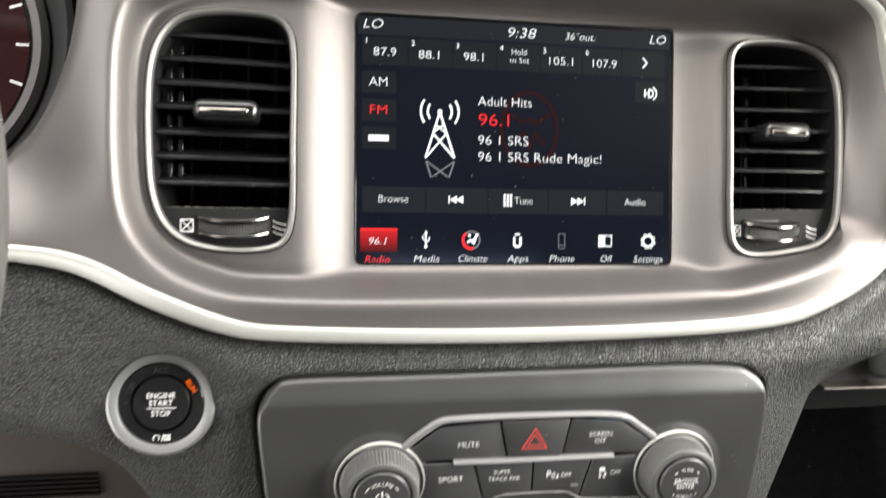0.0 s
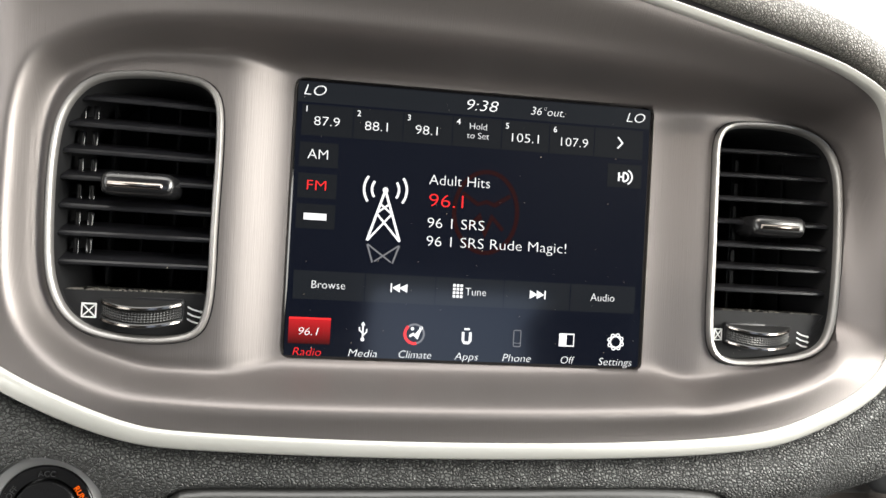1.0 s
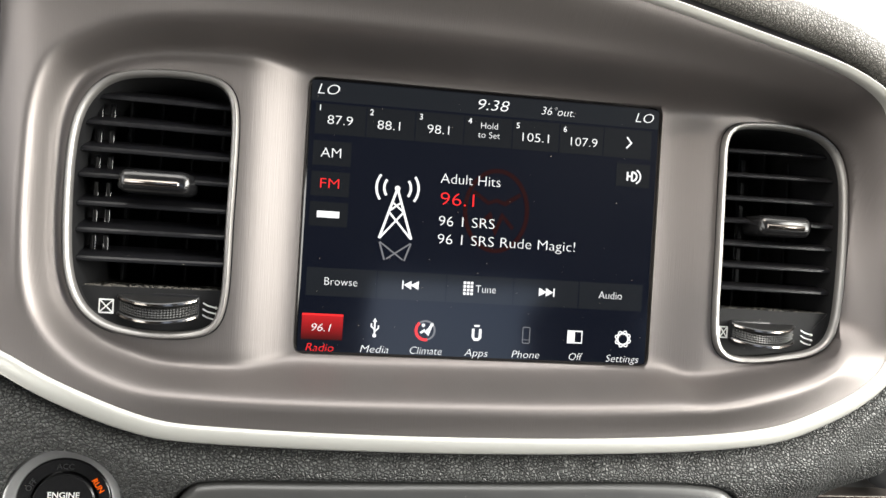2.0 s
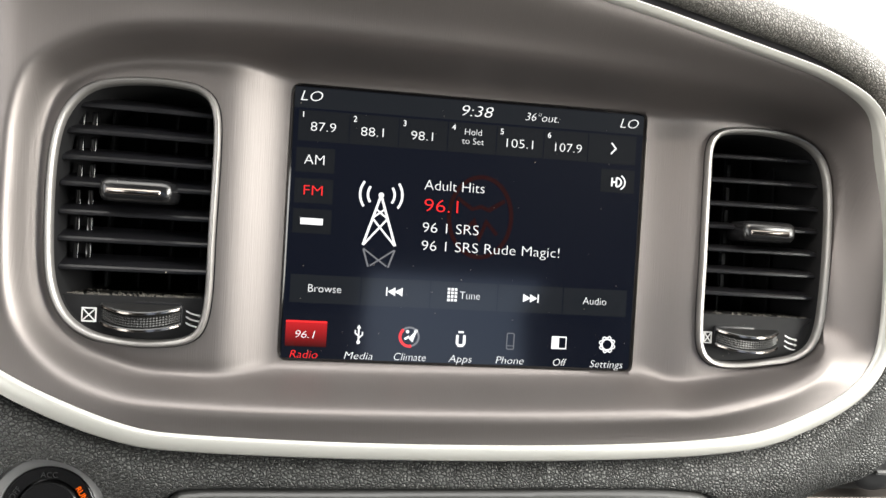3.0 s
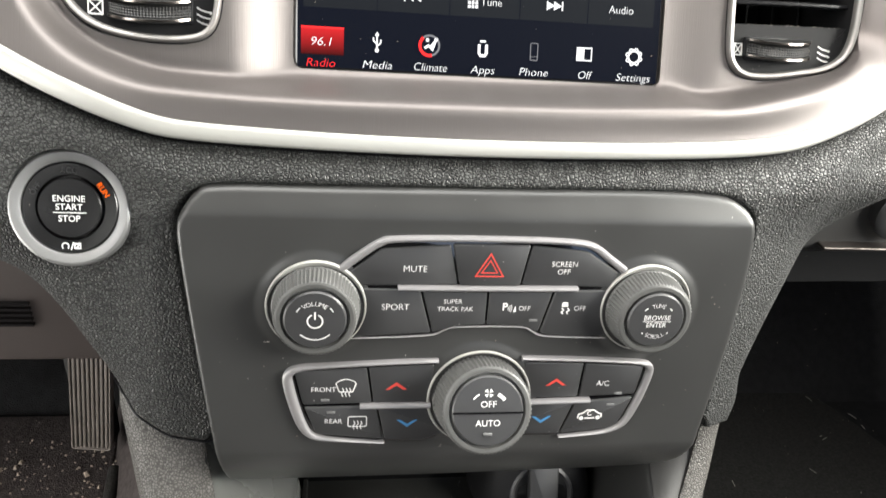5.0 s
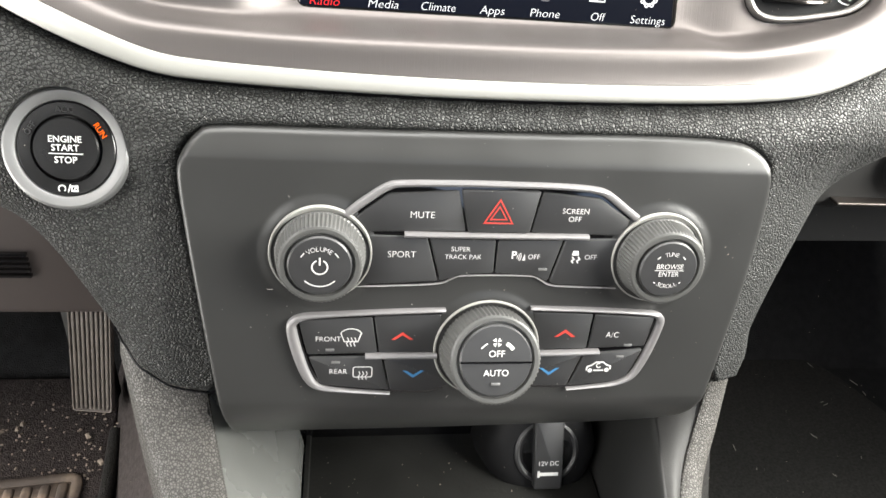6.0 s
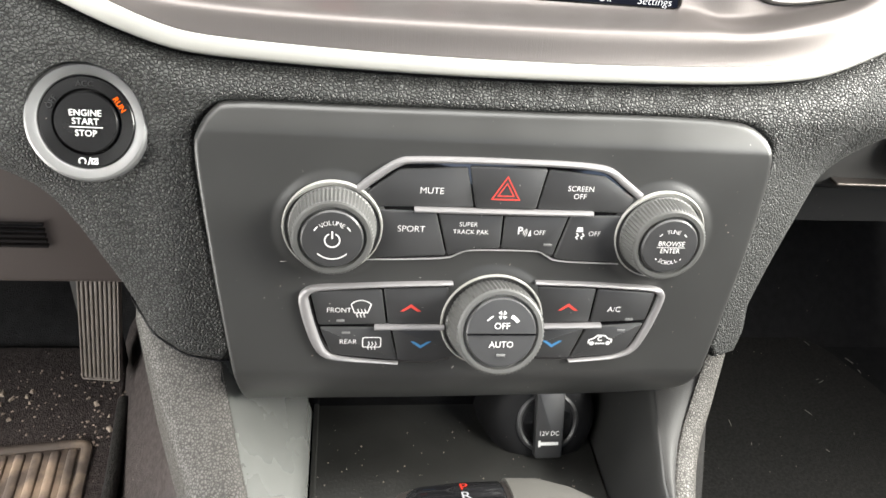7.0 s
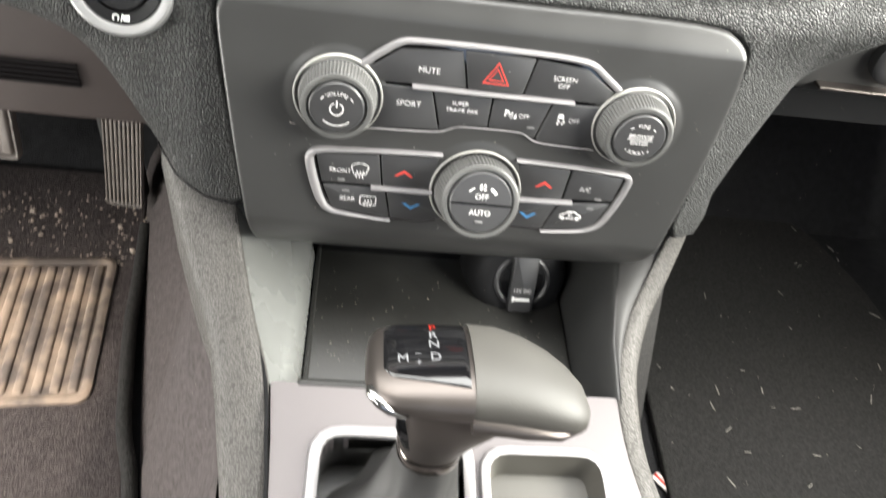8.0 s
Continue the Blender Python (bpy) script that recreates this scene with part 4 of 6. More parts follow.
for i, (u, v) in enumerate(((-0.0802, 0.0495), (-0.0566, 0.0492), (-0.0336, 0.0491), (-0.0104, 0.0491), (0.0128, 0.0489), (0.0360, 0.0490))):
    letters(str(i + 1), 0.0028, on_screen(u, v), WHITE_GLOW, screen)
for s, v, h, w, mt in (("Adult Hits", 0.0211, 0.0050, 0.0286, WHITE_GLOW), ("96.1", 0.0115, 0.0064, 0.0160, RED_GLOW), ("96 1 SRS", 0.0011, 0.0050, 0.0267, WHITE_GLOW), ("96 1 SRS Rude Magic!", -0.0074, 0.0050, 0.0668, WHITE_GLOW)):
    letters(s, h, on_screen(-0.0229, v), mt, screen, align='LEFT', fit=w, bold=-0.012)

# satellite mark, kept as a plain bar
part("mark_bar", flat([[(-0.0790, -0.0006), (-0.0688, -0.0006), (-0.0688, 0.0024), (-0.0790, 0.0024)]]), WHITE_GLOW, screen, "white bar", INK)
part("chevron", stroke([(0.0672, 0.0478), (0.0696, 0.0451), (0.0672, 0.0424)], 0.0007), WHITE_GLOW, screen, "white chevron", INK)
hd = joined(stroke([(0.0686, 0.0268), (0.0686, 0.0310)], 0.0008), stroke([(0.0686, 0.0289), (0.0708, 0.0289)], 0.0008), stroke([(0.0708, 0.0268), (0.0708, 0.0310)], 0.0008),
            stroke([(0.0708, 0.0268), *arc(0.0712, 0.0289, 0.0021, -90, 90, 10), (0.0708, 0.0310)], 0.0008), stroke(arc(0.0716, 0.0289, 0.0036, -65, 65), 0.0007))
part("radio_mark", hd, WHITE_GLOW, screen, "white broadcast mark", INK)
T = (-0.0427, 0.0150)
tower = joined(flat([arc(T[0], T[1], 0.0013, 0, 340, 14)]), stroke([(T[0], T[1]), (-0.0500, -0.0085)], 0.0011), stroke([(T[0], T[1]), (-0.0350, -0.0083)], 0.0011),
               stroke([(-0.0447, 0.0085), (-0.0396, 0.0045)], 0.0008), stroke([(-0.0407, 0.0085), (-0.0459, 0.0045)], 0.0008), stroke([(-0.0461, 0.0040), (-0.0352, -0.0082)], 0.0009), stroke([(-0.0393, 0.0040), (-0.0498, -0.0084)], 0.0009),
               *[stroke(arc(T[0], T[1] + 0.0002, r, a0, a1), 0.0011) for r in (0.0062, 0.0098) for a0, a1 in ((-36, 36), (144, 216))])
part("mast_icon", tower, WHITE_GLOW, screen, "white radio mast icon", INK)
part("mast_reflection", joined(stroke([(-0.0497, -0.0102), (-0.0470, -0.0185)], 0.0008), stroke([(-0.0350, -0.0102), (-0.0378, -0.0185)], 0.0008), stroke([(-0.0495, -0.0102), (-0.0385, -0.0180)], 0.0007), stroke([(-0.0352, -0.0102), (-0.0462, -0.0180)], 0.0007)),
     DIM_GLOW, screen, "dim mirrored mast", INK)


def skip_icon(u, d):
    y = -0.0296
    return joined(flat([[(u + d * 0.0004, y), (u - d * 0.0034, y + 0.0020), (u - d * 0.0034, y - 0.0020)], [(u + d * 0.0036, y), (u + d * 0.0000, y + 0.0020), (u + d * 0.0000, y - 0.0020)]]),
                  stroke([(u + d * 0.0040, y - 0.0020), (u + d * 0.0040, y + 0.0020)], 0.0006))


part("previous_icon", skip_icon(-0.0336, -1), WHITE_GLOW, screen, "white previous icon", INK)
part("next_icon", skip_icon(0.0312, 1), WHITE_GLOW, screen, "white next icon", INK)
part("keypad_icon", flat([[(-0.0089 + 0.0017 * i, -0.0328 + 0.0017 * j), (-0.0077 + 0.0017 * i, -0.0328 + 0.0017 * j), (-0.0077 + 0.0017 * i, -0.0316 + 0.0017 * j), (-0.0089 + 0.0017 * i, -0.0316 + 0.0017 * j)] for i in range(3) for j in range(4)]),
     WHITE_GLOW, screen, "white keypad icon", INK)
y0 = -0.0504
part("usb_icon", joined(stroke([(-0.0495, y0 - 0.0036), (-0.0495, y0 + 0.0036)], 0.0007), stroke([(-0.0495, y0 - 0.0016), (-0.0478, y0 + 0.0000), (-0.0478, y0 + 0.0014)], 0.0006), stroke([(-0.0495, y0 - 0.0006), (-0.0511, y0 + 0.0008), (-0.0511, y0 + 0.0022)], 0.0006),
                        flat([arc(-0.0495, y0 - 0.0034, 0.0009, 0, 330, 10), [(-0.0495, y0 + 0.0048), (-0.0505, y0 + 0.0030), (-0.0485, y0 + 0.0030)]])), WHITE_GLOW, screen, "white usb icon", INK)
part("climate_ring", stroke(arc(-0.0258, y0, 0.0044, 130, 285, 20), 0.0013), RED_GLOW, screen, "red temperature arc", INK)
part("climate_dial", stroke(arc(-0.0258, y0, 0.0044, -75, 130, 20), 0.0009), DIM_GLOW, screen, "dim temperature arc", INK)
part("climate_icon", joined(stroke([(-0.0280, y0 - 0.0012), (-0.0262, y0 + 0.0000), (-0.0250, y0 - 0.0014), (-0.0232, y0 + 0.0020)], 0.0011), flat([arc(-0.0228, y0 + 0.0028, 0.0009, 0, 330, 10), arc(-0.0268, y0 + 0.0024, 0.0008, 0, 330, 10)])), WHITE_GLOW, screen, "white seated airflow icon", INK)
part("apps_icon", joined(stroke([(-0.0030, y0 + 0.0018), (-0.0030, y0 - 0.0022), (-0.0022, y0 - 0.0032), (-0.0004, y0 - 0.0032), (0.0004, y0 - 0.0022), (0.0004, y0 + 0.0018)], 0.0012), stroke([(-0.0026, y0 + 0.0032), (0.0000, y0 + 0.0032)], 0.0009)), WHITE_GLOW, screen, "white apps symbol", INK)
part("phone_icon", joined(stroke(rounded([(0.0211, y0 - 0.0040), (0.0245, y0 - 0.0040), (0.0245, y0 + 0.0036), (0.0211, y0 + 0.0036)], 0.0006), 0.0004, closed=True), stroke([(0.0211, y0 - 0.0024), (0.0245, y0 - 0.0024)], 0.0003)), DIM_GLOW, screen, "dim phone outline icon", INK)
part("off_icon", joined(stroke([(0.0434, y0 - 0.0028), (0.0504, y0 - 0.0028), (0.0504, y0 + 0.0028), (0.0434, y0 + 0.0028)], 0.0005, closed=True), flat([[(0.0469, y0 - 0.0028), (0.0436, y0 - 0.0028), (0.0436, y0 + 0.0028), (0.0469, y0 + 0.0028)]])), WHITE_GLOW, screen, "white split box icon", INK)
gear_o = [(0.0712 + (0.0040 if (i // 2) % 2 else 0.0033) * math.cos(2 * math.pi * i / 32), y0 + (0.0040 if (i // 2) % 2 else 0.0033) * math.sin(2 * math.pi * i / 32)) for i in range(32)]
part("gear_icon", joined(stroke(gear_o, 0.0005, closed=True), stroke(arc(0.0712, y0, 0.0027, 0, 345, 24), 0.0008, closed=True)), WHITE_GLOW, screen, "white gear icon", INK)
# ---- start button ----
START = SCR @ pose(-0.1735, -0.1257, 0.0198, 0, 0, 0)
start = thing("start_button", at_dash(-0.1735, 0.0, -0.1257), "round black engine start button in a satin silver ring", "start button")
part("ring", lathe([(0.0243, -0.010), (0.0243, 0.0005), (0.0236, 0.0022), (0.0226, 0.0028), (0.0204, 0.0026), (0.0190, 0.0018), (0.0188, -0.004)], 72), RINGSILVER, start, "satin silver ring", START, 30)
part("surround", lathe([(0.0188, -0.008), (0.0187, 0.0010), (0.0180, 0.0015), (0.0135, 0.0013), (0.0131, 0.0004), (0.0129, -0.002)], 64), STARTBLACK, start, "gloss black surround", START, 30)
part("button", lathe([(0.0123, -0.004), (0.0123, 0.0020), (0.0118, 0.0026), (0.006, 0.0024), (0.001, 0.0023)], 56), STARTBLACK, start, "black push button", START, 30)
for s, v, h in (("ENGINE", 0.0037, 0.0026), ("START", 0.0003, 0.0026), ("STOP", -0.0044, 0.0026)):
    letters(s, h, START @ pose(0, v, 0.0030), PRINT, start, bold=0.006)
part("rule", flat([[(-0.0062, -0.0021), (0.0066, -0.0021), (0.0066, -0.0017), (-0.0062, -0.0017)]]), PRINT, start, "white rule", START @ pose(0, 0, 0.0030))
letters("RUN", 0.0024, START @ pose(0.0129, 0.0075, 0.0020), ORANGE_GLOW, start, name="run_light", spin=-57, width=0.95)
letters("OFF", 0.0024, START @ pose(-0.0129, 0.0075, 0.0020), GHOST, start, name="off_light", spin=57)
letters("ACC", 0.0024, START @ pose(0, 0.0152, 0.0020), GHOST, start, name="acc_light")
part("remote_sign", joined(stroke(arc(-0.0022, -0.0157, 0.0013, -50, 230, 14), 0.0005), stroke([(0.0000, -0.0172), (0.0010, -0.0140)], 0.0005), stroke([(0.0014, -0.0166), (0.0014, -0.0148), (0.0036, -0.0146), (0.0036, -0.0166)], 0.0006, closed=True), stroke([(0.0018, -0.0168), (0.0034, -0.0146)], 0.0005)),
     PRINT, start, "white remote start sign", START @ pose(0, 0, 0.0019))

# ---- switch panel ----
K = 1.022


def to_panel(pts):
    return np.array([(x, (z + 0.147) * K) for x, z in pts])


PANEL_OUT = spline(to_panel([(-0.1312, -0.1349), (-0.1290, -0.1258), (-0.1230, -0.1180), (-0.1138, -0.1150), (-0.0700, -0.1146), (-0.0275, -0.1142), (0.0300, -0.1136), (0.0723, -0.1131), (0.1030, -0.1141), (0.1145, -0.1172),
                              (0.1218, -0.1245), (0.1238, -0.1397), (0.1228, -0.1691), (0.1196, -0.2006), (0.1160, -0.2297), (0.1138, -0.2430), (0.1068, -0.2545), (0.0880, -0.2595), (0.0545, -0.2622), (-0.0132, -0.2650), (-0.0700, -0.2655), (-0.1130, -0.2650), (-0.1170, -0.2632), (-0.1180, -0.2560),
                              (-0.1210, -0.2328), (-0.1250, -0.2006), (-0.1293, -0.1602)]), 4, closed=True)
PANEL_OUT = inset(PANEL_OUT, 0.0006)
KNOBS = [(-0.0745, -0.1657, 0.0206), (0.0745, -0.1657, 0.0206), (0.0005, -0.2104, 0.0240)]


def panel_height(u, v):
    d = -polygon_distance(u, v, PANEL_OUT)
    r = 0.0028
    t = np.clip(1 - d / r, 0, 1)
    n = -r * (1 - np.sqrt(np.maximum(0, 1 - t * t)))
    n = n - 0.0045 * smooth(0.020, 0.034, v)
    n = n - 0.0150 * np.clip((-0.092 - v) / 0.0265, 0, 2) ** 1.7
    for x, z, rr in KNOBS:
        q = np.hypot(u - x, v - (z + 0.147) * K)
        n = n + 0.0012 * smooth(rr + 0.006, rr + 0.0005, q)
    return n


panel = thing("switch_panel", at_dash(0, 0.0, -0.25), "charcoal plastic switch panel with knobs, black buttons and silver trims", "control panel")
part("body", relief((-0.135, 0.128, -0.125, 0.038), 0.0007, panel_height, lambda u, v: polygon_distance(u, v, PANEL_OUT), 0.014), PANEL, panel, "matte charcoal panel face", PAN, 60)

bed_a = to_panel([(-0.0625, -0.1490), (-0.0470, -0.1372), (-0.0170, -0.1352), (0.0250, -0.1352), (0.0445, -0.1372), (0.0610, -0.1480), (0.0560, -0.1700), (0.0575, -0.1800), (0.0285, -0.1791), (0.0161, -0.1746), (-0.0118, -0.1748), (-0.0240, -0.1787), (-0.0590, -0.1803), (-0.0560, -0.1700)])
bed_l = to_panel([(-0.0855, -0.1962), (-0.0181, -0.1922), (-0.0100, -0.2283), (-0.0256, -0.2330), (-0.0430, -0.2325), (-0.0750, -0.2290), (-0.0800, -0.2240)])
bed_r = to_panel([(0.0174, -0.1912), (0.0800, -0.1937), (0.0815, -0.1960), (0.0720, -0.2255), (0.0645, -0.2292), (0.0410, -0.2314), (0.0242, -0.2310), (0.0100, -0.2283)])
for bed in (bed_a, bed_l, bed_r):
    part("button_bed", slab(rounded(bed, 0.0015), -0.002, 0.0005, 0.0001), GLOSS, panel, "dark gap between buttons", PAN)

SWITCHES = {
    "mute": [(-0.0605, -0.1492), (-0.0467, -0.1388), (-0.0174, -0.1367), (-0.0132, -0.1549), (-0.0560, -0.1557)],
    "hazard": [(-0.0168, -0.1362), (0.0177, -0.1362), (0.0144, -0.1548), (-0.0126, -0.1549)],
    "screen": [(0.0183, -0.1366), (0.0440, -0.1387), (0.0595, -0.1485), (0.0560, -0.1557), (0.0150, -0.1549)],
    "sport": [(-0.0560, -0.1567), (-0.0296, -0.1572), (-0.0239, -0.1775), (-0.0583, -0.1794)],
    "track": [(-0.0289, -0.1576), (0.0003, -0.1582), (0.0003, -0.1737), (-0.0118, -0.1742), (-0.0232, -0.1775)],
    "parking": [(0.0010, -0.1582), (0.0303, -0.1576), (0.0252, -0.1772), (0.0161, -0.1741), (0.0010, -0.1737)],
    "stability": [(0.0310, -0.1574), (0.0558, -0.1567), (0.0568, -0.1794), (0.0285, -0.1786), (0.0259, -0.1773)],
    "front": [(-0.0838, -0.1960), (-0.0517, -0.1944), (-0.0490, -0.2122), (-0.0800, -0.2128)],
    "rear": [(-0.0796, -0.2137), (-0.0472, -0.2137), (-0.0433, -0.2313), (-0.0740, -0.2280)],
    "warm": [(-0.0510, -0.1942), (-0.0210, -0.1930), (-0.0230, -0.2118), (-0.0483, -0.2122)],
    "cool": [(-0.0464, -0.2142), (-0.0230, -0.2142), (-0.0120, -0.2275), (-0.0256, -0.2322), (-0.0425, -0.2314)],
    "warm_b": [(0.0205, -0.1920), (0.0492, -0.1929), (0.0480, -0.2106), (0.0240, -0.2110)],
    "cooling": [(0.0500, -0.1930), (0.0790, -0.1945), (0.0765, -0.2095), (0.0488, -0.2106)],
    "recirculate": [(0.0476, -0.2130), (0.0760, -0.2108), (0.0700, -0.2255), (0.0640, -0.2282), (0.0418, -0.2302)],
    "cool_b": [(0.0245, -0.2138), (0.0468, -0.2133), (0.0408, -0.2303), (0.0242, -0.2300), (0.0120, -0.2270)],
}
switch = {}
for key, pts in SWITCHES.items():
    poly = rounded(inset(to_panel(pts), 0.00012), 0.0012, 3)
    switch[key] = part("button", slab(poly, -0.001, 0.0022 if key == "hazard" else 0.0014, 0.0006), BUTTON, panel, "red triangle hazard button" if key == "hazard" else "", PAN, 40)


def spot(x, z, n=0.0016):
    return PAN @ pose(x, (z + 0.147) * K, n)


for key, s, x, z, h in (("mute", "MUTE", -0.0323, -0.1478, 0.0030), ("screen", "SCREEN", 0.0338, -0.1449, 0.0025), ("screen", "OFF", 0.0338, -0.1484, 0.0025), ("sport", "SPORT", -0.0402, -0.1653, 0.0030), ("track", "SUPER", -0.0150, -0.1626, 0.0022),
                        ("track", "TRACK PAK", -0.0137, -0.1661, 0.0022), ("parking", "OFF", 0.0176, -0.1657, 0.0023), ("stability", "OFF", 0.0433, -0.1656, 0.0024), ("front", "FRONT", -0.0708, -0.2050, 0.0025), ("rear", "REAR", -0.0663, -0.2212, 0.0025), ("cooling", "A/C", 0.0596, -0.2035, 0.0029)):
    letters(s, h, spot(x, z), PRINT, switch[key], bold=-0.006)
part("triangle", joined(stroke([(-0.0060, -0.0045), (0.0062, -0.0045), (0.0001, 0.0058)], 0.0006, closed=True), stroke([(-0.0034, -0.0029), (0.0036, -0.0029), (0.0001, 0.0028)], 0.0005, closed=True)), REDPRINT, switch["hazard"], "red warning triangle", spot(0.0, -0.1460, 0.0024))
letters("P", 0.0036, spot(0.0086, -0.1650), PRINT, switch["parking"], name="parking_sign", bold=0.01)
part("parking_waves", joined(*[stroke(arc(0.0098 - 0.001, 0.0, 0.0012 + 0.0008 * q, -45, 35, 6), 0.0003) for q in range(3)], flat([[(0.0122, -0.0018), (0.0136, -0.0018), (0.0132, 0.0012)]])), PRINT, switch["parking"], "white parking sensor sign", spot(0.0002, -0.1655))
part("skid_sign", joined(flat([[(-0.0016, 0.0006), (0.0016, 0.0006), (0.0012, 0.0028), (-0.0012, 0.0028)]]), stroke([(-0.0014, -0.0000), (-0.0004, -0.0012), (-0.0014, -0.0020), (-0.0006, -0.0030)], 0.0006), stroke([(0.0014, -0.0000), (0.0022, -0.0012), (0.0010, -0.0020), (0.0016, -0.0030)], 0.0006)),
     PRINT, switch["stability"], "white skidding car sign", spot(0.0362, -0.1653))
scr_f = [(-0.0045, 0.0030), *arc(0, -0.0010, 0.0062, 130, 50, 8), (0.0045, 0.0030), (0.0030, -0.0012), (-0.0030, -0.0012)]
heat = [stroke([(x, 0.0008), (x + 0.0006, -0.0006), (x - 0.0004, -0.0020), (x + 0.0002, -0.0036)], 0.0004) for x in (-0.0016, 0.0, 0.0016)]
part("front_defrost_sign", joined(stroke(scr_f, 0.00045, closed=True), *heat), PRINT, switch["front"], "white windscreen defrost sign", spot(-0.0608, -0.2050))
part("rear_defrost_sign", joined(stroke(rounded([(-0.0042, -0.0022), (0.0042, -0.0022), (0.0042, 0.0030), (-0.0042, 0.0030)], 0.001), 0.00045, closed=True), *heat), PRINT, switch["rear"], "white rear window defrost sign", spot(-0.0554, -0.2218))
for key, x, z, d, mt, lb in (("warm", -0.0381, -0.2034, 1, REDPRINT, "red up arrow"), ("warm_b", 0.0367, -0.2023, 1, REDPRINT, "red up arrow"), ("cool", -0.0324, -0.2229, -1, BLUEPRINT, "blue down arrow"), ("cool_b", 0.0315, -0.2223, -1, BLUEPRINT, "blue down arrow")):
    part("arrow", flat([[(-0.0050, -0.0020 * d), (0, 0.0018 * d), (0.0050, -0.0020 * d), (0.0032, -0.0020 * d), (0, 0.0002 * d), (-0.0032, -0.0020 * d)]]), mt, switch[key], lb, spot(x, z))
car_l = [(-0.0058, -0.0018), (-0.0056, 0.0002), (-0.0034, 0.0010), (-0.0016, 0.0026), (0.0020, 0.0026), (0.0040, 0.0010), (0.0058, 0.0004), (0.0058, -0.0014)]
part("recirculation_sign", joined(stroke(car_l, 0.0007), stroke([(-0.0024, -0.0018), (0.0026, -0.0018)], 0.0007), flat([arc(-0.0040, -0.0018, 0.0011, 0, 330, 10), arc(0.0042, -0.0016, 0.0011, 0, 330, 10)]), stroke(arc(0.0, 0.0008, 0.0011, 60, 330, 10), 0.0005)), PRINT, switch["recirculate"], "white car outline sign", spot(0.0554, -0.2201))
for key, x, z in (("front", -0.0700, -0.2103), ("rear", -0.0674, -0.2165), ("cooling", 0.0680, -0.2088), ("recirculate", 0.0651, -0.2148), ("parking", 0.0222, -0.1714)):
    part("indicator", slab(np.array([(-0.0019, -0.0006), (0.0019, -0.0006), (0.0019, 0.0006), (-0.0019, 0.0006)]), -0.0004, 0.0004, 0.0002), PRINTGREY, switch[key], "unlit grey indicator", spot(x, z, 0.0014))

SECTION = [(-0.0016, -0.001), (-0.0016, 0.0010), (-0.0011, 0.0019), (0.0, 0.0023), (0.0011, 0.0019), (0.0016, 0.0010), (0.0016, -0.001)]


def trim(name, pts, widths, label, n=0.0006, rows=5, parent=None):
    p = spline([(x, (z + 0.147) * K, w) for (x, z), w in zip(pts, widths)], rows)
    path = [(a, b, n) for a, b, _ in p]
    return part(name, sweep(path, SECTION, scale=[w / 0.0032 for w in p[:, 2]]), GATESILVER, parent or panel, label, PAN, 40)


trim("upper_trim", [(-0.0640, -0.1482), (-0.0560, -0.1420), (-0.0475, -0.1363), (-0.0400, -0.1348), (-0.0170, -0.1342), (0.0050, -0.1342), (0.0258, -0.1344), (0.0400, -0.1353), (0.0470, -0.1372), (0.0540, -0.1420), (0.0618, -0.1474)],
     [0.0034, 0.0034, 0.0032, 0.0027, 0.0026, 0.0026, 0.0026, 0.0028, 0.0032, 0.0034, 0.0034], "silver trim over the upper buttons")
trim("bar", [(-0.0395, -0.1562), (0.0, -0.1562), (0.0408, -0.1560)], [0.0024] * 3, "silver divider bar", 0.0016)
trim("lower_line", [(-0.0590, -0.1803), (-0.0260, -0.1790), (-0.0180, -0.1765), (-0.0118, -0.1749), (0.0161, -0.1748), (0.0220, -0.1768), (0.0290, -0.1794), (0.0575, -0.1803)], [0.0008] * 8, "thin silver line", -0.0008)
trim("left_trim", [(-0.0195, -0.1912), (-0.0432, -0.1920), (-0.0700, -0.1934), (-0.0815, -0.1945), (-0.0862, -0.1975), (-0.0862, -0.2030), (-0.0835, -0.2140), (-0.0800, -0.2235), (-0.0755, -0.2287), (-0.0650, -0.2308), (-0.0427, -0.2326)],
     [0.0018, 0.0020, 0.0022, 0.0030, 0.0040, 0.0046, 0.0046, 0.0042, 0.0030, 0.0018, 0.0010], "silver trim round the lower left buttons")
trim("right_trim", [(0.0190, -0.1902), (0.0474, -0.1910), (0.0700, -0.1922), (0.0785, -0.1932), (0.0818, -0.1958), (0.0812, -0.2020), (0.0780, -0.2140), (0.0735, -0.2240), (0.0680, -0.2280), (0.0600, -0.2300), (0.0410, -0.2316)],
     [0.0018, 0.0020, 0.0022, 0.0028, 0.0036, 0.0038, 0.0036, 0.0032, 0.0024, 0.0016, 0.0010], "silver trim round the lower right buttons")
trim("bar", [(-0.0544, -0.2132), (-0.0390, -0.2132), (-0.0222, -0.2132)], [0.0024] * 3, "silver divider bar", 0.0016)
trim("bar", [(0.0235, -0.2126), (0.0390, -0.2122), (0.0540, -0.2118)], [0.0024] * 3, "silver divider bar", 0.0016)


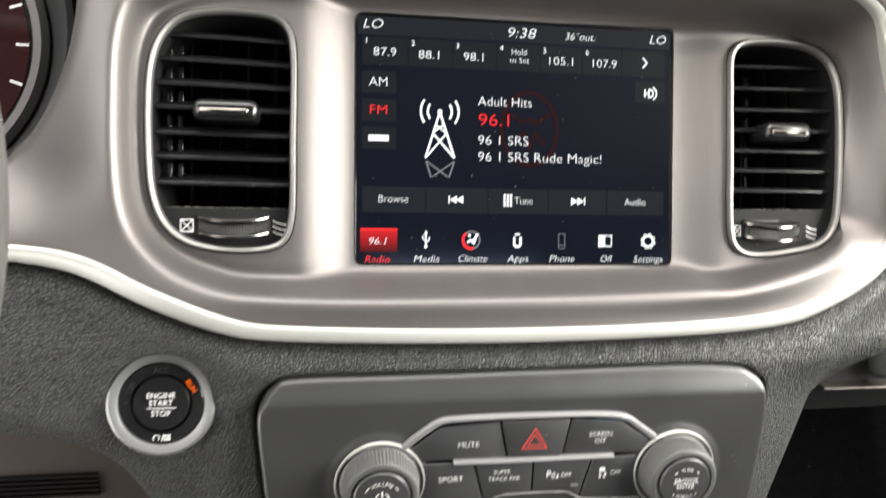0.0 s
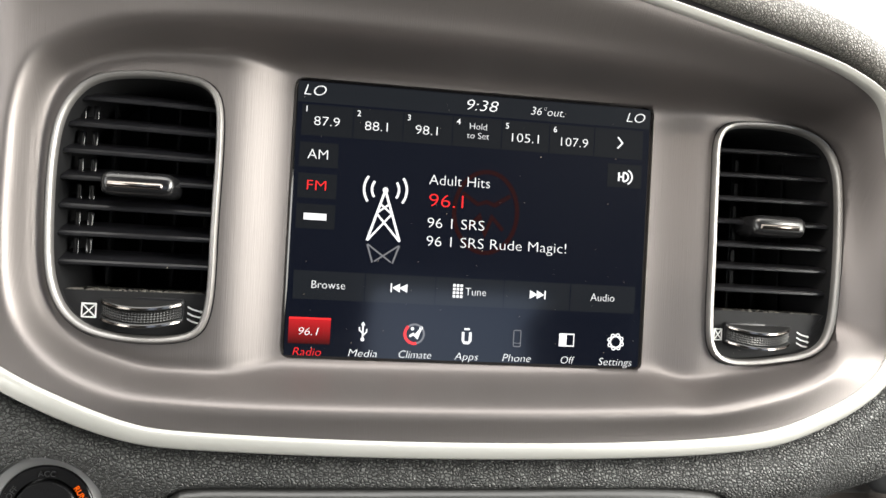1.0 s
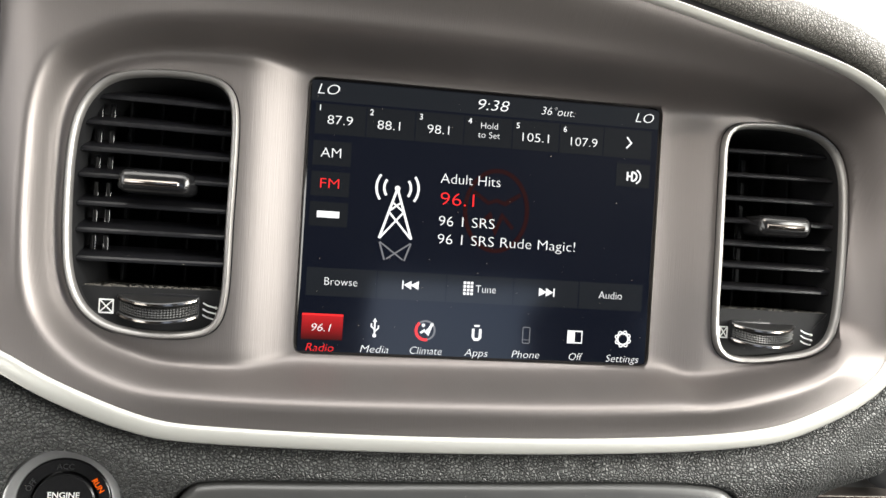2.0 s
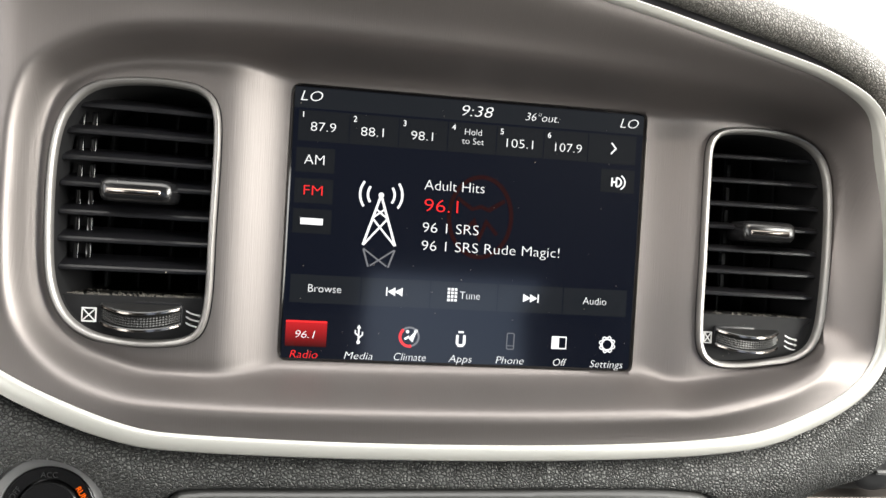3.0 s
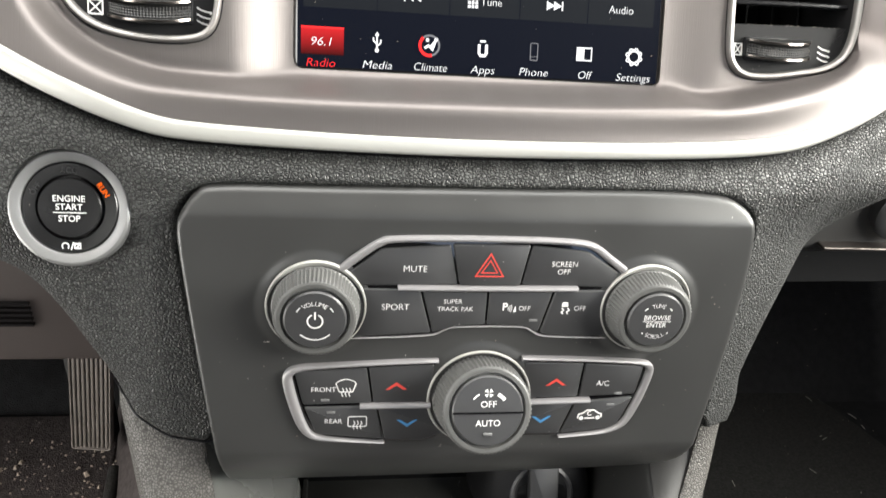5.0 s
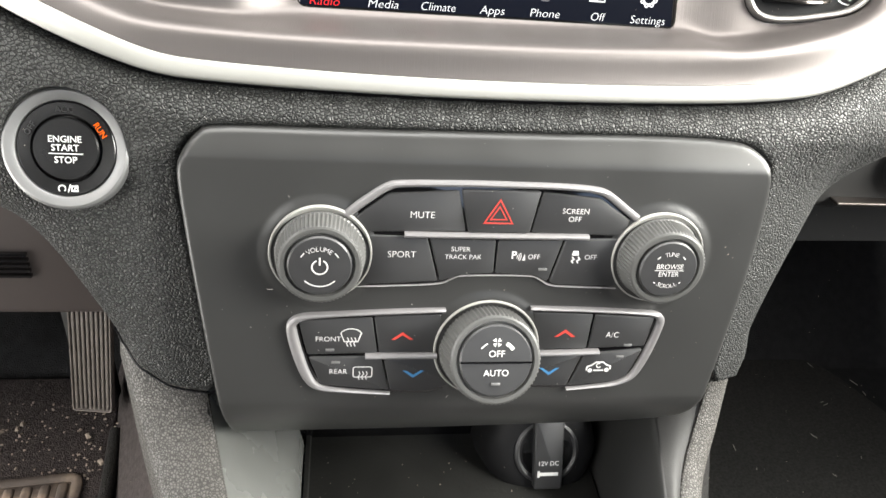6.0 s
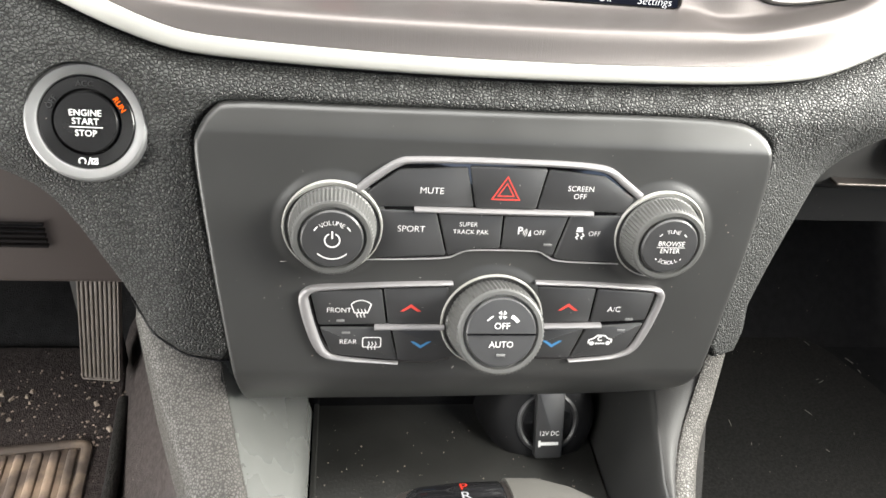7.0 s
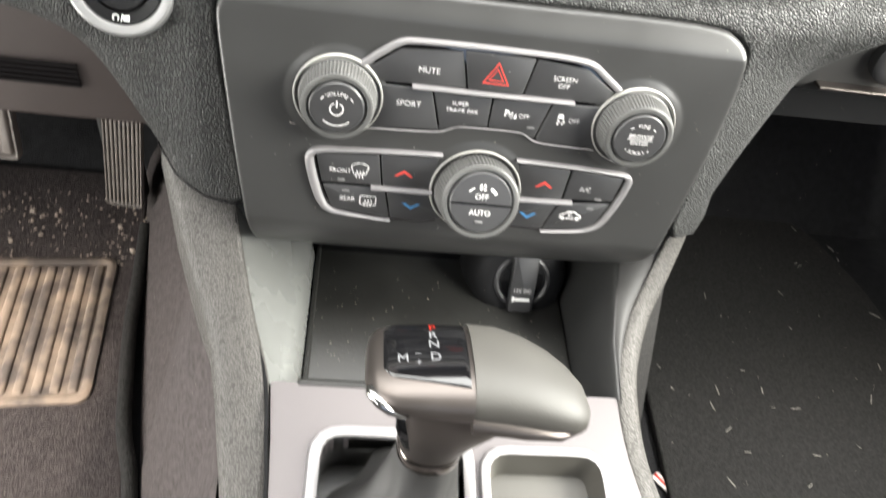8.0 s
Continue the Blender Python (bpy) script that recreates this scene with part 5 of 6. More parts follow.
def knob(base, body, height, cap, m, label, foot=None):
    k = part("knob", lathe([(body, 0.0), (body, 0.0015), (body * 0.985, 0.002), (min(body * 0.95, cap + 0.0046), height - 0.0022), (min(body * 0.93, cap + 0.0038), height - 0.0010), (cap + 0.0030, height - 0.0006), (cap + 0.0014, height - 0.0006), (cap + 0.0008, height - 0.0020)], 132, ribs=1, rib=0.0006, rib_rows=(2, 3)),
             RUBBER, panel, label, m, 25)
    part("knob_ring", lathe([(base + 0.0007, -0.003), (base + 0.0007, 0.0010), (base + 0.0003, 0.0018), (base - 0.0002, 0.0018), (base - 0.0006, 0.0008), (body - 0.0005, 0.0002)], 72), SILVER, k, "bright ring round the knob foot", foot or m, 30)
    c = part("knob_cap", lathe([(cap, height - 0.0030), (cap, height - 0.0004), (cap - 0.0006, height + 0.0003), (cap * 0.5, height + 0.0006), (0.0005, height + 0.0007)], 56), BUTTON, k, "matte black knob cap", m, 30)
    return k, c


VOL = PAN @ pose(-0.0742, (-0.1655 + 0.147) * K, 0.0002, 2)
k1, c1 = knob(0.0209, 0.0190, 0.0133, 0.0130, VOL, "knurled black volume knob")
TUNE = PAN @ pose(0.0745, (-0.1655 + 0.147) * K, 0.0002, 2)
k2, c2 = knob(0.0209, 0.0190, 0.0133, 0.0130, TUNE, "knurled black tuning knob")
FAN = PAN @ pose(0.0005, (-0.2104 + 0.147) * K, 0.0002, -15)
k3, c3 = knob(0.0238, 0.0218, 0.0222, 0.0158, FAN, "large knurled black fan knob", PAN @ pose(0.0005, (-0.2102 + 0.147) * K, 0.0004))


def round_text(string, radius, mid, step, m, h, parent, flip=False):
    k = len(string)
    for i, ch in enumerate(string):
        if ch == ' ':
            continue
        a = mid + (i - (k - 1) / 2) * step * (1 if flip else -1)
        x, y = radius * math.cos(radians(a)), radius * math.sin(radians(a))
        letters(ch, h, m @ pose(x, y, 0), PRINT, parent, bold=-0.006, spin=(a + 90) if flip else (a - 90))


TOP = VOL @ pose(0, 0, 0.0143)
round_text("VOLUME", 0.0078, 90, 13.5, TOP, 0.0021, c1)
part("power_sign", joined(stroke(arc(0, 0, 0.0031, 115, 425, 24), 0.0006), stroke([(0, 0.0008), (0, 0.0042)], 0.0007)), PRINT, c1, "white power sign", TOP)
part("ticks", joined(stroke(arc(0, 0, 0.0086, 150, 135, 4), 0.0005), stroke(arc(0, 0, 0.0086, 30, 45, 4), 0.0005), stroke(arc(0, 0, 0.0086, 225, 315, 14), 0.0005)), PRINT, c1, "white tick arcs", TOP)
TOP2 = TUNE @ pose(0, 0, 0.0143)
round_text("TUNE", 0.0076, 90, 12.5, TOP2, 0.0020, c2)
round_text("SCROLL", 0.0076, 270, 12, TOP2, 0.0020, c2, True)
letters("BROWSE", 0.0024, TOP2 @ pose(0, 0.0017, 0), PRINT, c2, width=0.95)
letters("ENTER", 0.0024, TOP2 @ pose(0, -0.0018, 0), PRINT, c2, width=0.95)
part("rule", joined(stroke([(-0.0066, 0.0000), (0.0066, 0.0000)], 0.0003), stroke(arc(0, 0, 0.0082, 140, 128, 4), 0.0005), stroke(arc(0, 0, 0.0082, 40, 52, 4), 0.0005), stroke(arc(0, 0, 0.0082, 222, 228, 4), 0.0005), stroke(arc(0, 0, 0.0082, 312, 318, 4), 0.0005)), PRINT, c2, "white rule and ticks", TOP2)
TOP3 = FAN @ pose(0, 0, 0.0232)
letters("OFF", 0.0030, TOP3 @ pose(0, 0.0032, 0), PRINT, c3)
letters("AUTO", 0.0029, TOP3 @ pose(0, -0.0052, 0), PRINT, c3)
part("split", flat([[(-0.0157, -0.0010), (0.0157, -0.0010), (0.0157, -0.0001), (-0.0157, -0.0001)]]), GLOSS, c3, "dark groove across the cap", TOP3)
part("fan_sign", joined(*[flat([[(math.cos(a) * 0.0003, 0.0083 + math.sin(a) * 0.0003), (math.cos(a - 0.5) * 0.0020, 0.0083 + math.sin(a - 0.5) * 0.0020), (math.cos(a + 0.4) * 0.0022, 0.0083 + math.sin(a + 0.4) * 0.0022)]]) for a in (0.8, 2.37, 3.94, 5.5)],
                         stroke(arc(0, 0, 0.0088, 140, 118, 5), 0.0006), stroke(arc(0, 0, 0.0088, 62, 36, 5), 0.0016)), PRINT, c3, "white fan sign", TOP3)
part("indicator", slab(np.array([(-0.0019, -0.0106), (0.0019, -0.0106), (0.0019, -0.0095), (-0.0019, -0.0095)]), -0.0004, 0.0003, 0.0002), PRINTGREY, c3, "unlit grey indicator", TOP3)

# ---- centre console ----
console = thing("centre_console", (0.0, -0.2, 0.0), "centre console with satin silver plate and padded leatherette sides", "console")
PLATE_Z = 0.335


def plate_z(x, y):
    return PLATE_Z + 0.06 * (y + 0.165) + 0 * x


PLATE_OUT = rounded([(-0.1005, -0.162), (0.1040, -0.162), (0.1025, -0.195), (0.1045, -0.222), (0.114, -0.52), (-0.0920, -0.52), (-0.0935, -0.23), (-0.0965, -0.195)], 0.002)
GATE = rounded([(-0.0700, -0.1935), (0.0060, -0.1935), (0.0060, -0.3300), (-0.0700, -0.3300)], 0.012)
TRAY = rounded([(0.0200, -0.2000), (0.0830, -0.2000), (0.0830, -0.3300), (0.0200, -0.3300)], 0.012)
part("plate", relief((-0.103, 0.116, -0.522, -0.160), 0.0025, plate_z, lambda u, v: np.maximum(np.maximum(polygon_distance(u, v, PLATE_OUT), -polygon_distance(u, v, GATE)), -polygon_distance(u, v, TRAY)), 0.012), PLATE, console, "satin silver plate round the gear selector")


def rim_of(outline, w, rise):
    k = len(outline)
    rings = [(outline, -0.006), (outline, rise * 0.8), (inset(outline, -w * 0.3), rise), (inset(outline, -w * 0.75), rise * 0.85), (inset(outline, -w), -0.001)]
    verts = [(x, y, plate_z(x, y) + r) for ring, r in rings for x, y in ring]
    return verts, [[a * k + i, a * k + (i + 1) % k, (a + 1) * k + (i + 1) % k, (a + 1) * k + i] for a in range(4) for i in range(k)]


part("gate_rim", rim_of(GATE, 0.0075, 0.0035), GATESILVER, console, "bright raised rim round the gear gate", None, 50)
part("tray_rim", rim_of(TRAY, 0.0060, 0.0030), GATESILVER, console, "bright raised rim round the small tray", None, 50)
kt = len(TRAY)
tray_in = inset(TRAY, 0.004)
part("small_tray", ([(x, y, plate_z(x, y) + 0.002) for x, y in TRAY] + [(x, y, 0.318) for x, y in tray_in], [[i, (i + 1) % kt, kt + (i + 1) % kt, kt + i] for i in range(kt)] + [list(range(kt, 2 * kt))]), TRAYGREY, console, "small grey tray")
part("gate_well", ([(x, y, plate_z(x, y) - 0.001) for x, y in GATE] + [(x, y, 0.30) for x, y in GATE], [[i, (i + 1) % len(GATE), len(GATE) + (i + 1) % len(GATE), len(GATE) + i] for i in range(len(GATE))] + [list(range(len(GATE), 2 * len(GATE)))]), PANEL, console, "dark well")


def side_pad(pts, label):
    """Padded side: (outer x, inner x, y, z of the top)."""
    p = spline(pts, 6)
    verts, faces = [], []
    s = -1 if pts[0][0] < 0 else 1
    sec = [(0.98, -0.10), (1.0, -0.024), (0.97, -0.015), (0.88, -0.0085), (0.72, -0.0040), (0.50, -0.0012), (0.28, 0.0), (0.10, -0.0006), (0.02, -0.0025), (0.0, -0.006), (0.0, -0.10)]
    m = len(sec)
    for xo, xi, y, z in p:
        drop = min(1.0, abs(xo - xi) / (0.040 if xo < 0 else 0.045))
        verts += [(xi + (xo - xi) * f, y, z + (d * drop if d > -0.05 else d)) for f, d in sec]
    for i in range(len(p) - 1):
        faces += [[i * m + q, (i + 1) * m + q, (i + 1) * m + (q + 1) % m, i * m + (q + 1) % m] for q in range(m)]
    faces += [list(range(m)), [(len(p) - 1) * m + q for q in range(m)][::-1]]
    return part("side_pad", (verts, faces), SIDELEATHER, console, label, None, 60)


side_pad([(-0.171, -0.132, -0.066, 0.426), (-0.163, -0.1280, -0.083, 0.4000), (-0.155, -0.1225, -0.100, 0.377), (-0.1425, -0.1135, -0.128, 0.354), (-0.133, -0.1020, -0.160, 0.340), (-0.1255, -0.0975, -0.195, 0.331), (-0.1190, -0.0940, -0.230, 0.326), (-0.113, -0.092, -0.30, 0.320), (-0.109, -0.092, -0.52, 0.310)], "padded grained console side by the driver")
side_pad([(0.1455, 0.1340, -0.076, 0.393), (0.1400, 0.1265, -0.089, 0.372), (0.1290, 0.1150, -0.110, 0.352), (0.1190, 0.1055, -0.140, 0.340), (0.1150, 0.1005, -0.168, 0.336), (0.1140, 0.1005, -0.195, 0.334), (0.1180, 0.1035, -0.222, 0.332), (0.135, 0.112, -0.30, 0.325), (0.140, 0.115, -0.52, 0.310)], "padded grained console side by the passenger")

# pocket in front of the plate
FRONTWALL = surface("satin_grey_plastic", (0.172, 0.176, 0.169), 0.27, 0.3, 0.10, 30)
part("pocket_floor", slab(rounded([(-0.0850, -0.1600), (0.0880, -0.1600), (0.0880, 0.0100), (-0.0850, 0.0100)], 0.006), 0.295, 0.305, 0.002), TRAYMAT, console, "dusty black rubber pocket floor")
part("liner_edge", sweep([(-0.0832, -0.158, 0.3052), (-0.0832, 0.0, 0.3052)], [(-0.0016, -0.004), (-0.0016, 0.0012), (-0.0006, 0.0018), (0.0008, 0.0016), (0.0016, 0.0006), (0.0016, -0.004)]), TRAYMAT, console, "raised rubber edge of the pocket liner")
part("pocket_lip", box(-0.086, 0.080, -0.164, -0.159, 0.300, 0.3360, 0.002), TRAYMAT, console, "black rubber lip of the pocket")


def curved_wall(xs, y0, y1, label, material):
    """A wall between the padded side and the pocket: (x, z) from its upper edge down."""
    p = spline(xs, 5)
    verts = []
    for y, lift in ((y1, 0.055), (y1 + (y0 - y1) * 0.35, 0.03), (y1 + (y0 - y1) * 0.7, 0.008), (y0, 0.0)):
        for x, z in p:
            f = (z - 0.30) / 0.037
            verts.append((x + ((0.030 if x < 0 else 0.012) * (lift / 0.05)) * math.copysign(1, x) * f * 0.8, y, z + lift * max(0, f)))
    m = len(p)
    return part("pocket_wall", (verts, [[i * m + q, i * m + q + 1, (i + 1) * m + q + 1, (i + 1) * m + q] for i in range(3) for q in range(m - 1)]), material, console, label)


# the left wall hangs from the padded side's inner edge: (y, x, z) of its upper edge
wall_v = []
for y, x, z in spline([(-0.040, -0.1390, 0.440), (-0.083, -0.1300, 0.3950), (-0.100, -0.1245, 0.3725), (-0.128, -0.1155, 0.3500), (-0.164, -0.1035, 0.3365)], 4):
    for f in np.linspace(0, 1, 17):
        k = min(1.0, f / 0.74)
        drop = max(0.0, (f - 0.74) / 0.26)
        wall_v.append((x + (-0.0945 - x) * k + 0.0095 * drop ** 0.7, y, z + (0.3275 - z) * k ** 0.85 - 0.0275 * drop ** 1.5))
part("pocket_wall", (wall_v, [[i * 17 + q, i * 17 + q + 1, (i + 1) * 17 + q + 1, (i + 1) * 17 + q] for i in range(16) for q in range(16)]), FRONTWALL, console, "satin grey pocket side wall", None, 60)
# dark joint between the padded side and the wall and plate beside it
joint = spline([(-0.1388, -0.045, 0.4350), (-0.1296, -0.083, 0.3955), (-0.1241, -0.100, 0.3732), (-0.1151, -0.128, 0.3508), (-0.1031, -0.164, 0.3378), (-0.0988, -0.195, 0.3350), (-0.0950, -0.230, 0.3325), (-0.0930, -0.300, 0.3285), (-0.0928, -0.500, 0.3165)], 5)
part("joint", sweep(joint, [(0.0011 * math.cos(q), 0.0011 * math.sin(q)) for q in np.linspace(0, 2 * math.pi, 6, endpoint=False)]), VENTDEEP, console, "dark joint beside the padded side")
# darker than the left wall: this side's shade is put into the colour
curved_wall([(0.1025, 0.336), (0.1000, 0.334), (0.0950, 0.322), (0.0880, 0.300)], -0.164, -0.04, "pocket side wall with its shade in the colour", PANEL)
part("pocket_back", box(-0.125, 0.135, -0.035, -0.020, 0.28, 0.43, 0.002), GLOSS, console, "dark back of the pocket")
# soft return between the passenger side's pad and the pocket wall
ret_v = []
for y, x, z in spline([(-0.070, 0.1370, 0.398), (-0.089, 0.1268, 0.370), (-0.110, 0.1155, 0.350), (-0.140, 0.1060, 0.3380), (-0.166, 0.1010, 0.3335)], 4):
    s = (-0.04 - y) / 0.124
    lift = np.interp(s, (0, 0.35, 0.7, 1), (0.055, 0.03, 0.008, 0.0))
    x0, z0 = 0.1023 + 0.187 * lift, 0.3365 + 0.973 * lift
    for f in np.linspace(0, 1, 7):
        ret_v.append((x + 0.0015 + (x0 - x - 0.0015) * f, y, z - 0.001 + (z0 - z + 0.001) * f + 0.0025 * math.sin(math.pi * f)))
# darker leather than the pad's top: the inner face's shade is in colour
part("pad_return", (ret_v, [[i * 7 + q, i * 7 + q + 1, (i + 1) * 7 + q + 1, (i + 1) * 7 + q] for i in range(16) for q in range(6)]), BOOT, console, "leatherette inner face of the padded side, shaded in colour", None, 60)
# passenger's side in the darker mat carpet, its shade put into the colour
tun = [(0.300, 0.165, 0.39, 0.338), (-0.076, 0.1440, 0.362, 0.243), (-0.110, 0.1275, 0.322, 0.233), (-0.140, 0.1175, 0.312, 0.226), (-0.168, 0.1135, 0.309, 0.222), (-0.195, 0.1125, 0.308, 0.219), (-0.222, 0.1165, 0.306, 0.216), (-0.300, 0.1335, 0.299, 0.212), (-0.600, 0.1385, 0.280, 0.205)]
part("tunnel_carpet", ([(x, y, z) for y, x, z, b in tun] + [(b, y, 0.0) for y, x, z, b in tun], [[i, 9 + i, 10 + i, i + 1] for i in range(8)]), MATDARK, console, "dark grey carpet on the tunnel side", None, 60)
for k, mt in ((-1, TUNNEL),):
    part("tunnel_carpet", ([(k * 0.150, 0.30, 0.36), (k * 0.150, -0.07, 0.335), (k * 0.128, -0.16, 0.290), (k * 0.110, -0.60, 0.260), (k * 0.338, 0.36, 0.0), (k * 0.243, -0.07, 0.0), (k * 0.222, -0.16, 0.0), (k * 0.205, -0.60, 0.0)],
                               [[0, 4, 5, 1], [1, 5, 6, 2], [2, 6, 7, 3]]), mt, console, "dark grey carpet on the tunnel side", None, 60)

# ---- power socket ----
socket = thing("power_socket", (0.056, -0.06, 0.32), "black round power socket with a hinged cover", "power socket")
SOCK = pose(0.0560, -0.0650, 0.3232, 62)
part("ring", lathe([(0.0202, -0.030), (0.0202, 0.001), (0.0192, 0.0033), (0.0177, 0.0040), (0.0163, 0.0030), (0.0160, -0.002)], 56), BUTTON, socket, "black socket ring", SOCK, 30)
part("plug", lathe([(0.0157, -0.006), (0.0157, 0.0018), (0.0147, 0.0028), (0.004, 0.0030)], 48), GLOSS, socket, "", SOCK, 30)
cover = part("cover", slab(rounded([(-0.0080, -0.0215), (0.0088, -0.0215), (0.0092, 0.0215), (-0.0088, 0.0215)], 0.002), 0.001, 0.0075, 0.0012), BUTTON, socket, "black cover strap", SOCK, 40)
letters("12V DC", 0.0028, SOCK @ pose(0, -0.0055, 0.0078), PRINT, cover)
part("symbol_bar", joined(flat([[(-0.0058, -0.0128), (0.0060, -0.0128), (0.0060, -0.0108), (-0.0058, -0.0108)], [(-0.0064, -0.0138), (-0.0050, -0.0138), (-0.0050, -0.0098), (-0.0064, -0.0098)]])), PRINT, cover, "white symbol bar", SOCK @ pose(0, 0, 0.0078))
part("socket_housing", loft([((0.056, -0.02, 0.30), (0.040, 0, 0), (0, 0.012, 0.044)), ((0.055, -0.045, 0.312), (0.037, 0, 0), (0, 0.013, 0.038)), ((0.055, -0.060, 0.3195), (0.0335, 0, 0), (0, 0.013, 0.0325)), ((0.0555, -0.0660, 0.3222), (0.0285, 0, 0), (0, 0.0125, 0.0275)), ((0.056, -0.0680, 0.3230), (0.0220, 0, 0), (0, 0.0105, 0.0215))], 40, 2.0), VENTFACE, socket, "dark socket housing")

# ---- gear selector ----
selector = thing("gear_selector", (-0.025, -0.23, 0.31), "gear selector with leather grip and gloss black gear display", "gear selector")
# head: sections along x
def head_section(x, yc, zc, hy, hz, lean=0.25):
    return ((x, yc, zc), (0, hy, -hy * lean), (0, hz * lean, hz))


part("leather_grip", loft([head_section(-0.0085, -0.2085, 0.4290, 0.0246, 0.0122), head_section(0.0040, -0.2092, 0.4290, 0.0246, 0.0124), head_section(0.0160, -0.2115, 0.4282, 0.0232, 0.0120), head_section(0.0270, -0.2150, 0.4272, 0.0205, 0.0110),
                           head_section(0.0355, -0.2185, 0.4262, 0.0165, 0.0094), head_section(0.0415, -0.2212, 0.4256, 0.0115, 0.0066), head_section(0.0442, -0.2228, 0.4252, 0.0040, 0.0024)], 40, 2.5), GRIP, selector, "smooth dark leather grip", None, 60)
HEAD = [(-0.0530, -0.2090, 0.4291, 0.0080, 0.0024), (-0.0518, -0.2094, 0.4296, 0.0160, 0.0048), (-0.0480, -0.2096, 0.4300, 0.0212, 0.0068), (-0.0400, -0.2098, 0.4294, 0.0240, 0.0088), (-0.0250, -0.2098, 0.4276, 0.0252, 0.0116), (-0.0085, -0.2100, 0.4268, 0.0254, 0.0130)]
HEAD_POWER = 2.6
part("body", loft([head_section(*q) for q in HEAD] + [head_section(-0.0080, -0.2118, 0.4205, 0.0252, 0.0090), head_section(0.0150, -0.2155, 0.4205, 0.0232, 0.0070), head_section(0.0300, -0.2205, 0.4208, 0.0178, 0.0050), head_section(0.0410, -0.2240, 0.4212, 0.0085, 0.0030)], 40, HEAD_POWER, 0.38), HEADMETAL, selector, "satin grey metallic head", None, 50)


def head_point(x, turn, lift=0.0):
    """A place on the head's skin: x along it, turn in degrees from the far side over the top."""
    q = [np.interp(x, [h[0] for h in HEAD], [h[i] for h in HEAD]) for i in range(1, 5)]
    c, a, b = (Vector(w) for w in head_section(x, *q))
    ca, sa = math.cos(radians(turn)), math.sin(radians(turn))
    p = c + a * math.copysign(abs(ca) ** (2 / HEAD_POWER), ca) + b * abs(sa) ** (2 / HEAD_POWER)
    return p + (p - c).normalized() * lift


# the stem widens upwards into the head
part("stem", loft([((-0.0040, -0.2125, 0.4255), (0.0385, 0, 0), (0, 0.0185, -0.004)), ((-0.0055, -0.2138, 0.4190), (0.0325, 0, 0), (0, 0.0196, -0.004)), ((-0.0100, -0.2150, 0.4120), (0.0262, 0, 0), (0, 0.0198, -0.004)), ((-0.0143, -0.2162, 0.4040), (0.0212, 0, 0), (0, 0.0192, -0.004)), ((-0.0172, -0.2172, 0.3950), (0.0176, 0, 0), (0, 0.0178, -0.004)), ((-0.0188, -0.2178, 0.3838), (0.0150, 0, 0), (0, 0.0160, -0.004))], 36, 2.3), HEADMETAL, selector, "satin grey metallic stem", None, 60)
part("collar", loft([((-0.0189, -0.2178, 0.3842), (0.0151, 0, 0), (0, 0.0163, -0.003)), ((-0.0189, -0.2179, 0.3834), (0.0156, 0, 0), (0, 0.0168, -0.003)), ((-0.0191, -0.2183, 0.3784), (0.0155, 0, 0), (0, 0.0167, -0.003)), ((-0.0191, -0.2184, 0.3776), (0.0148, 0, 0), (0, 0.0160, -0.003))], 36, 2.3), DARKCHROME, selector, "chrome collar")
# pleated boot below the collar
boot_v, boot_f = [], []
for x, y, z, a, b in spline([(-0.0191, -0.2184, 0.3782, 0.0144, 0.0158), (-0.0196, -0.2205, 0.3690, 0.0158, 0.0176), (-0.0210, -0.2260, 0.3580, 0.0180, 0.0215), (-0.0235, -0.2370, 0.3450, 0.0225, 0.0300), (-0.0270, -0.2480, 0.3330, 0.0300, 0.0430), (-0.0310, -0.2610, 0.3200, 0.0385, 0.0670)], 4):
    fold = 0.09 * smooth(0.385, 0.350, z)
    for k in range(48):
        t = 2 * math.pi * k / 48
        w = 1 + fold * math.cos(6 * t + 9 * (0.385 - z) / 0.06 * 0.3)
        boot_v.append((x + a * w * math.cos(t), y + b * w * math.sin(t), z))
for i in range(len(boot_v) // 48 - 1):
    boot_f += [[i * 48 + k, i * 48 + (k + 1) % 48, (i + 1) * 48 + (k + 1) % 48, (i + 1) * 48 + k] for k in range(48)]
part("boot", (boot_v, boot_f), BOOT, selector, "black pleated leather boot", None, 60)
# gloss display let into the driver's half of the head
disp_v, disp_f = [], []
for i in range(25):
    x = -0.0468 + (-0.0094 + 0.0468) * i / 24
    pull = 26 * (1 - min(1.0, (x + 0.0470) / 0.0060)) ** 2
    far, close = 33 + pull, 119 + 390 * (x + 0.0435) - pull * 0.6
    disp_v += [head_point(x, far + (close - far) * k / 24, 0.0005 if 0 < k < 24 and 0 < i < 24 else -0.0006) for k in range(25)]
disp_f = [[i * 25 + k, i * 25 + k + 1, (i + 1) * 25 + k + 1, (i + 1) * 25 + k] for i in range(24) for k in range(24)]
disp = part("display", (disp_v, disp_f), GLOSS, selector, "gloss black gear display", None, 60)


def on_head(x, turn):
    """The frame of a mark on the display: along the head, across it and out of its skin."""
    p = head_point(x, turn, 0.0008)
    side = (head_point(x + 0.002, turn) - head_point(x - 0.002, turn)).normalized()
    over = (head_point(x, turn - 2) - head_point(x, turn + 2)).normalized()
    out = side.cross(over).normalized()
    over = out.cross(side)
    return Matrix([(side[i], over[i], out[i], p[i]) for i in range(3)] + [(0, 0, 0, 1)])


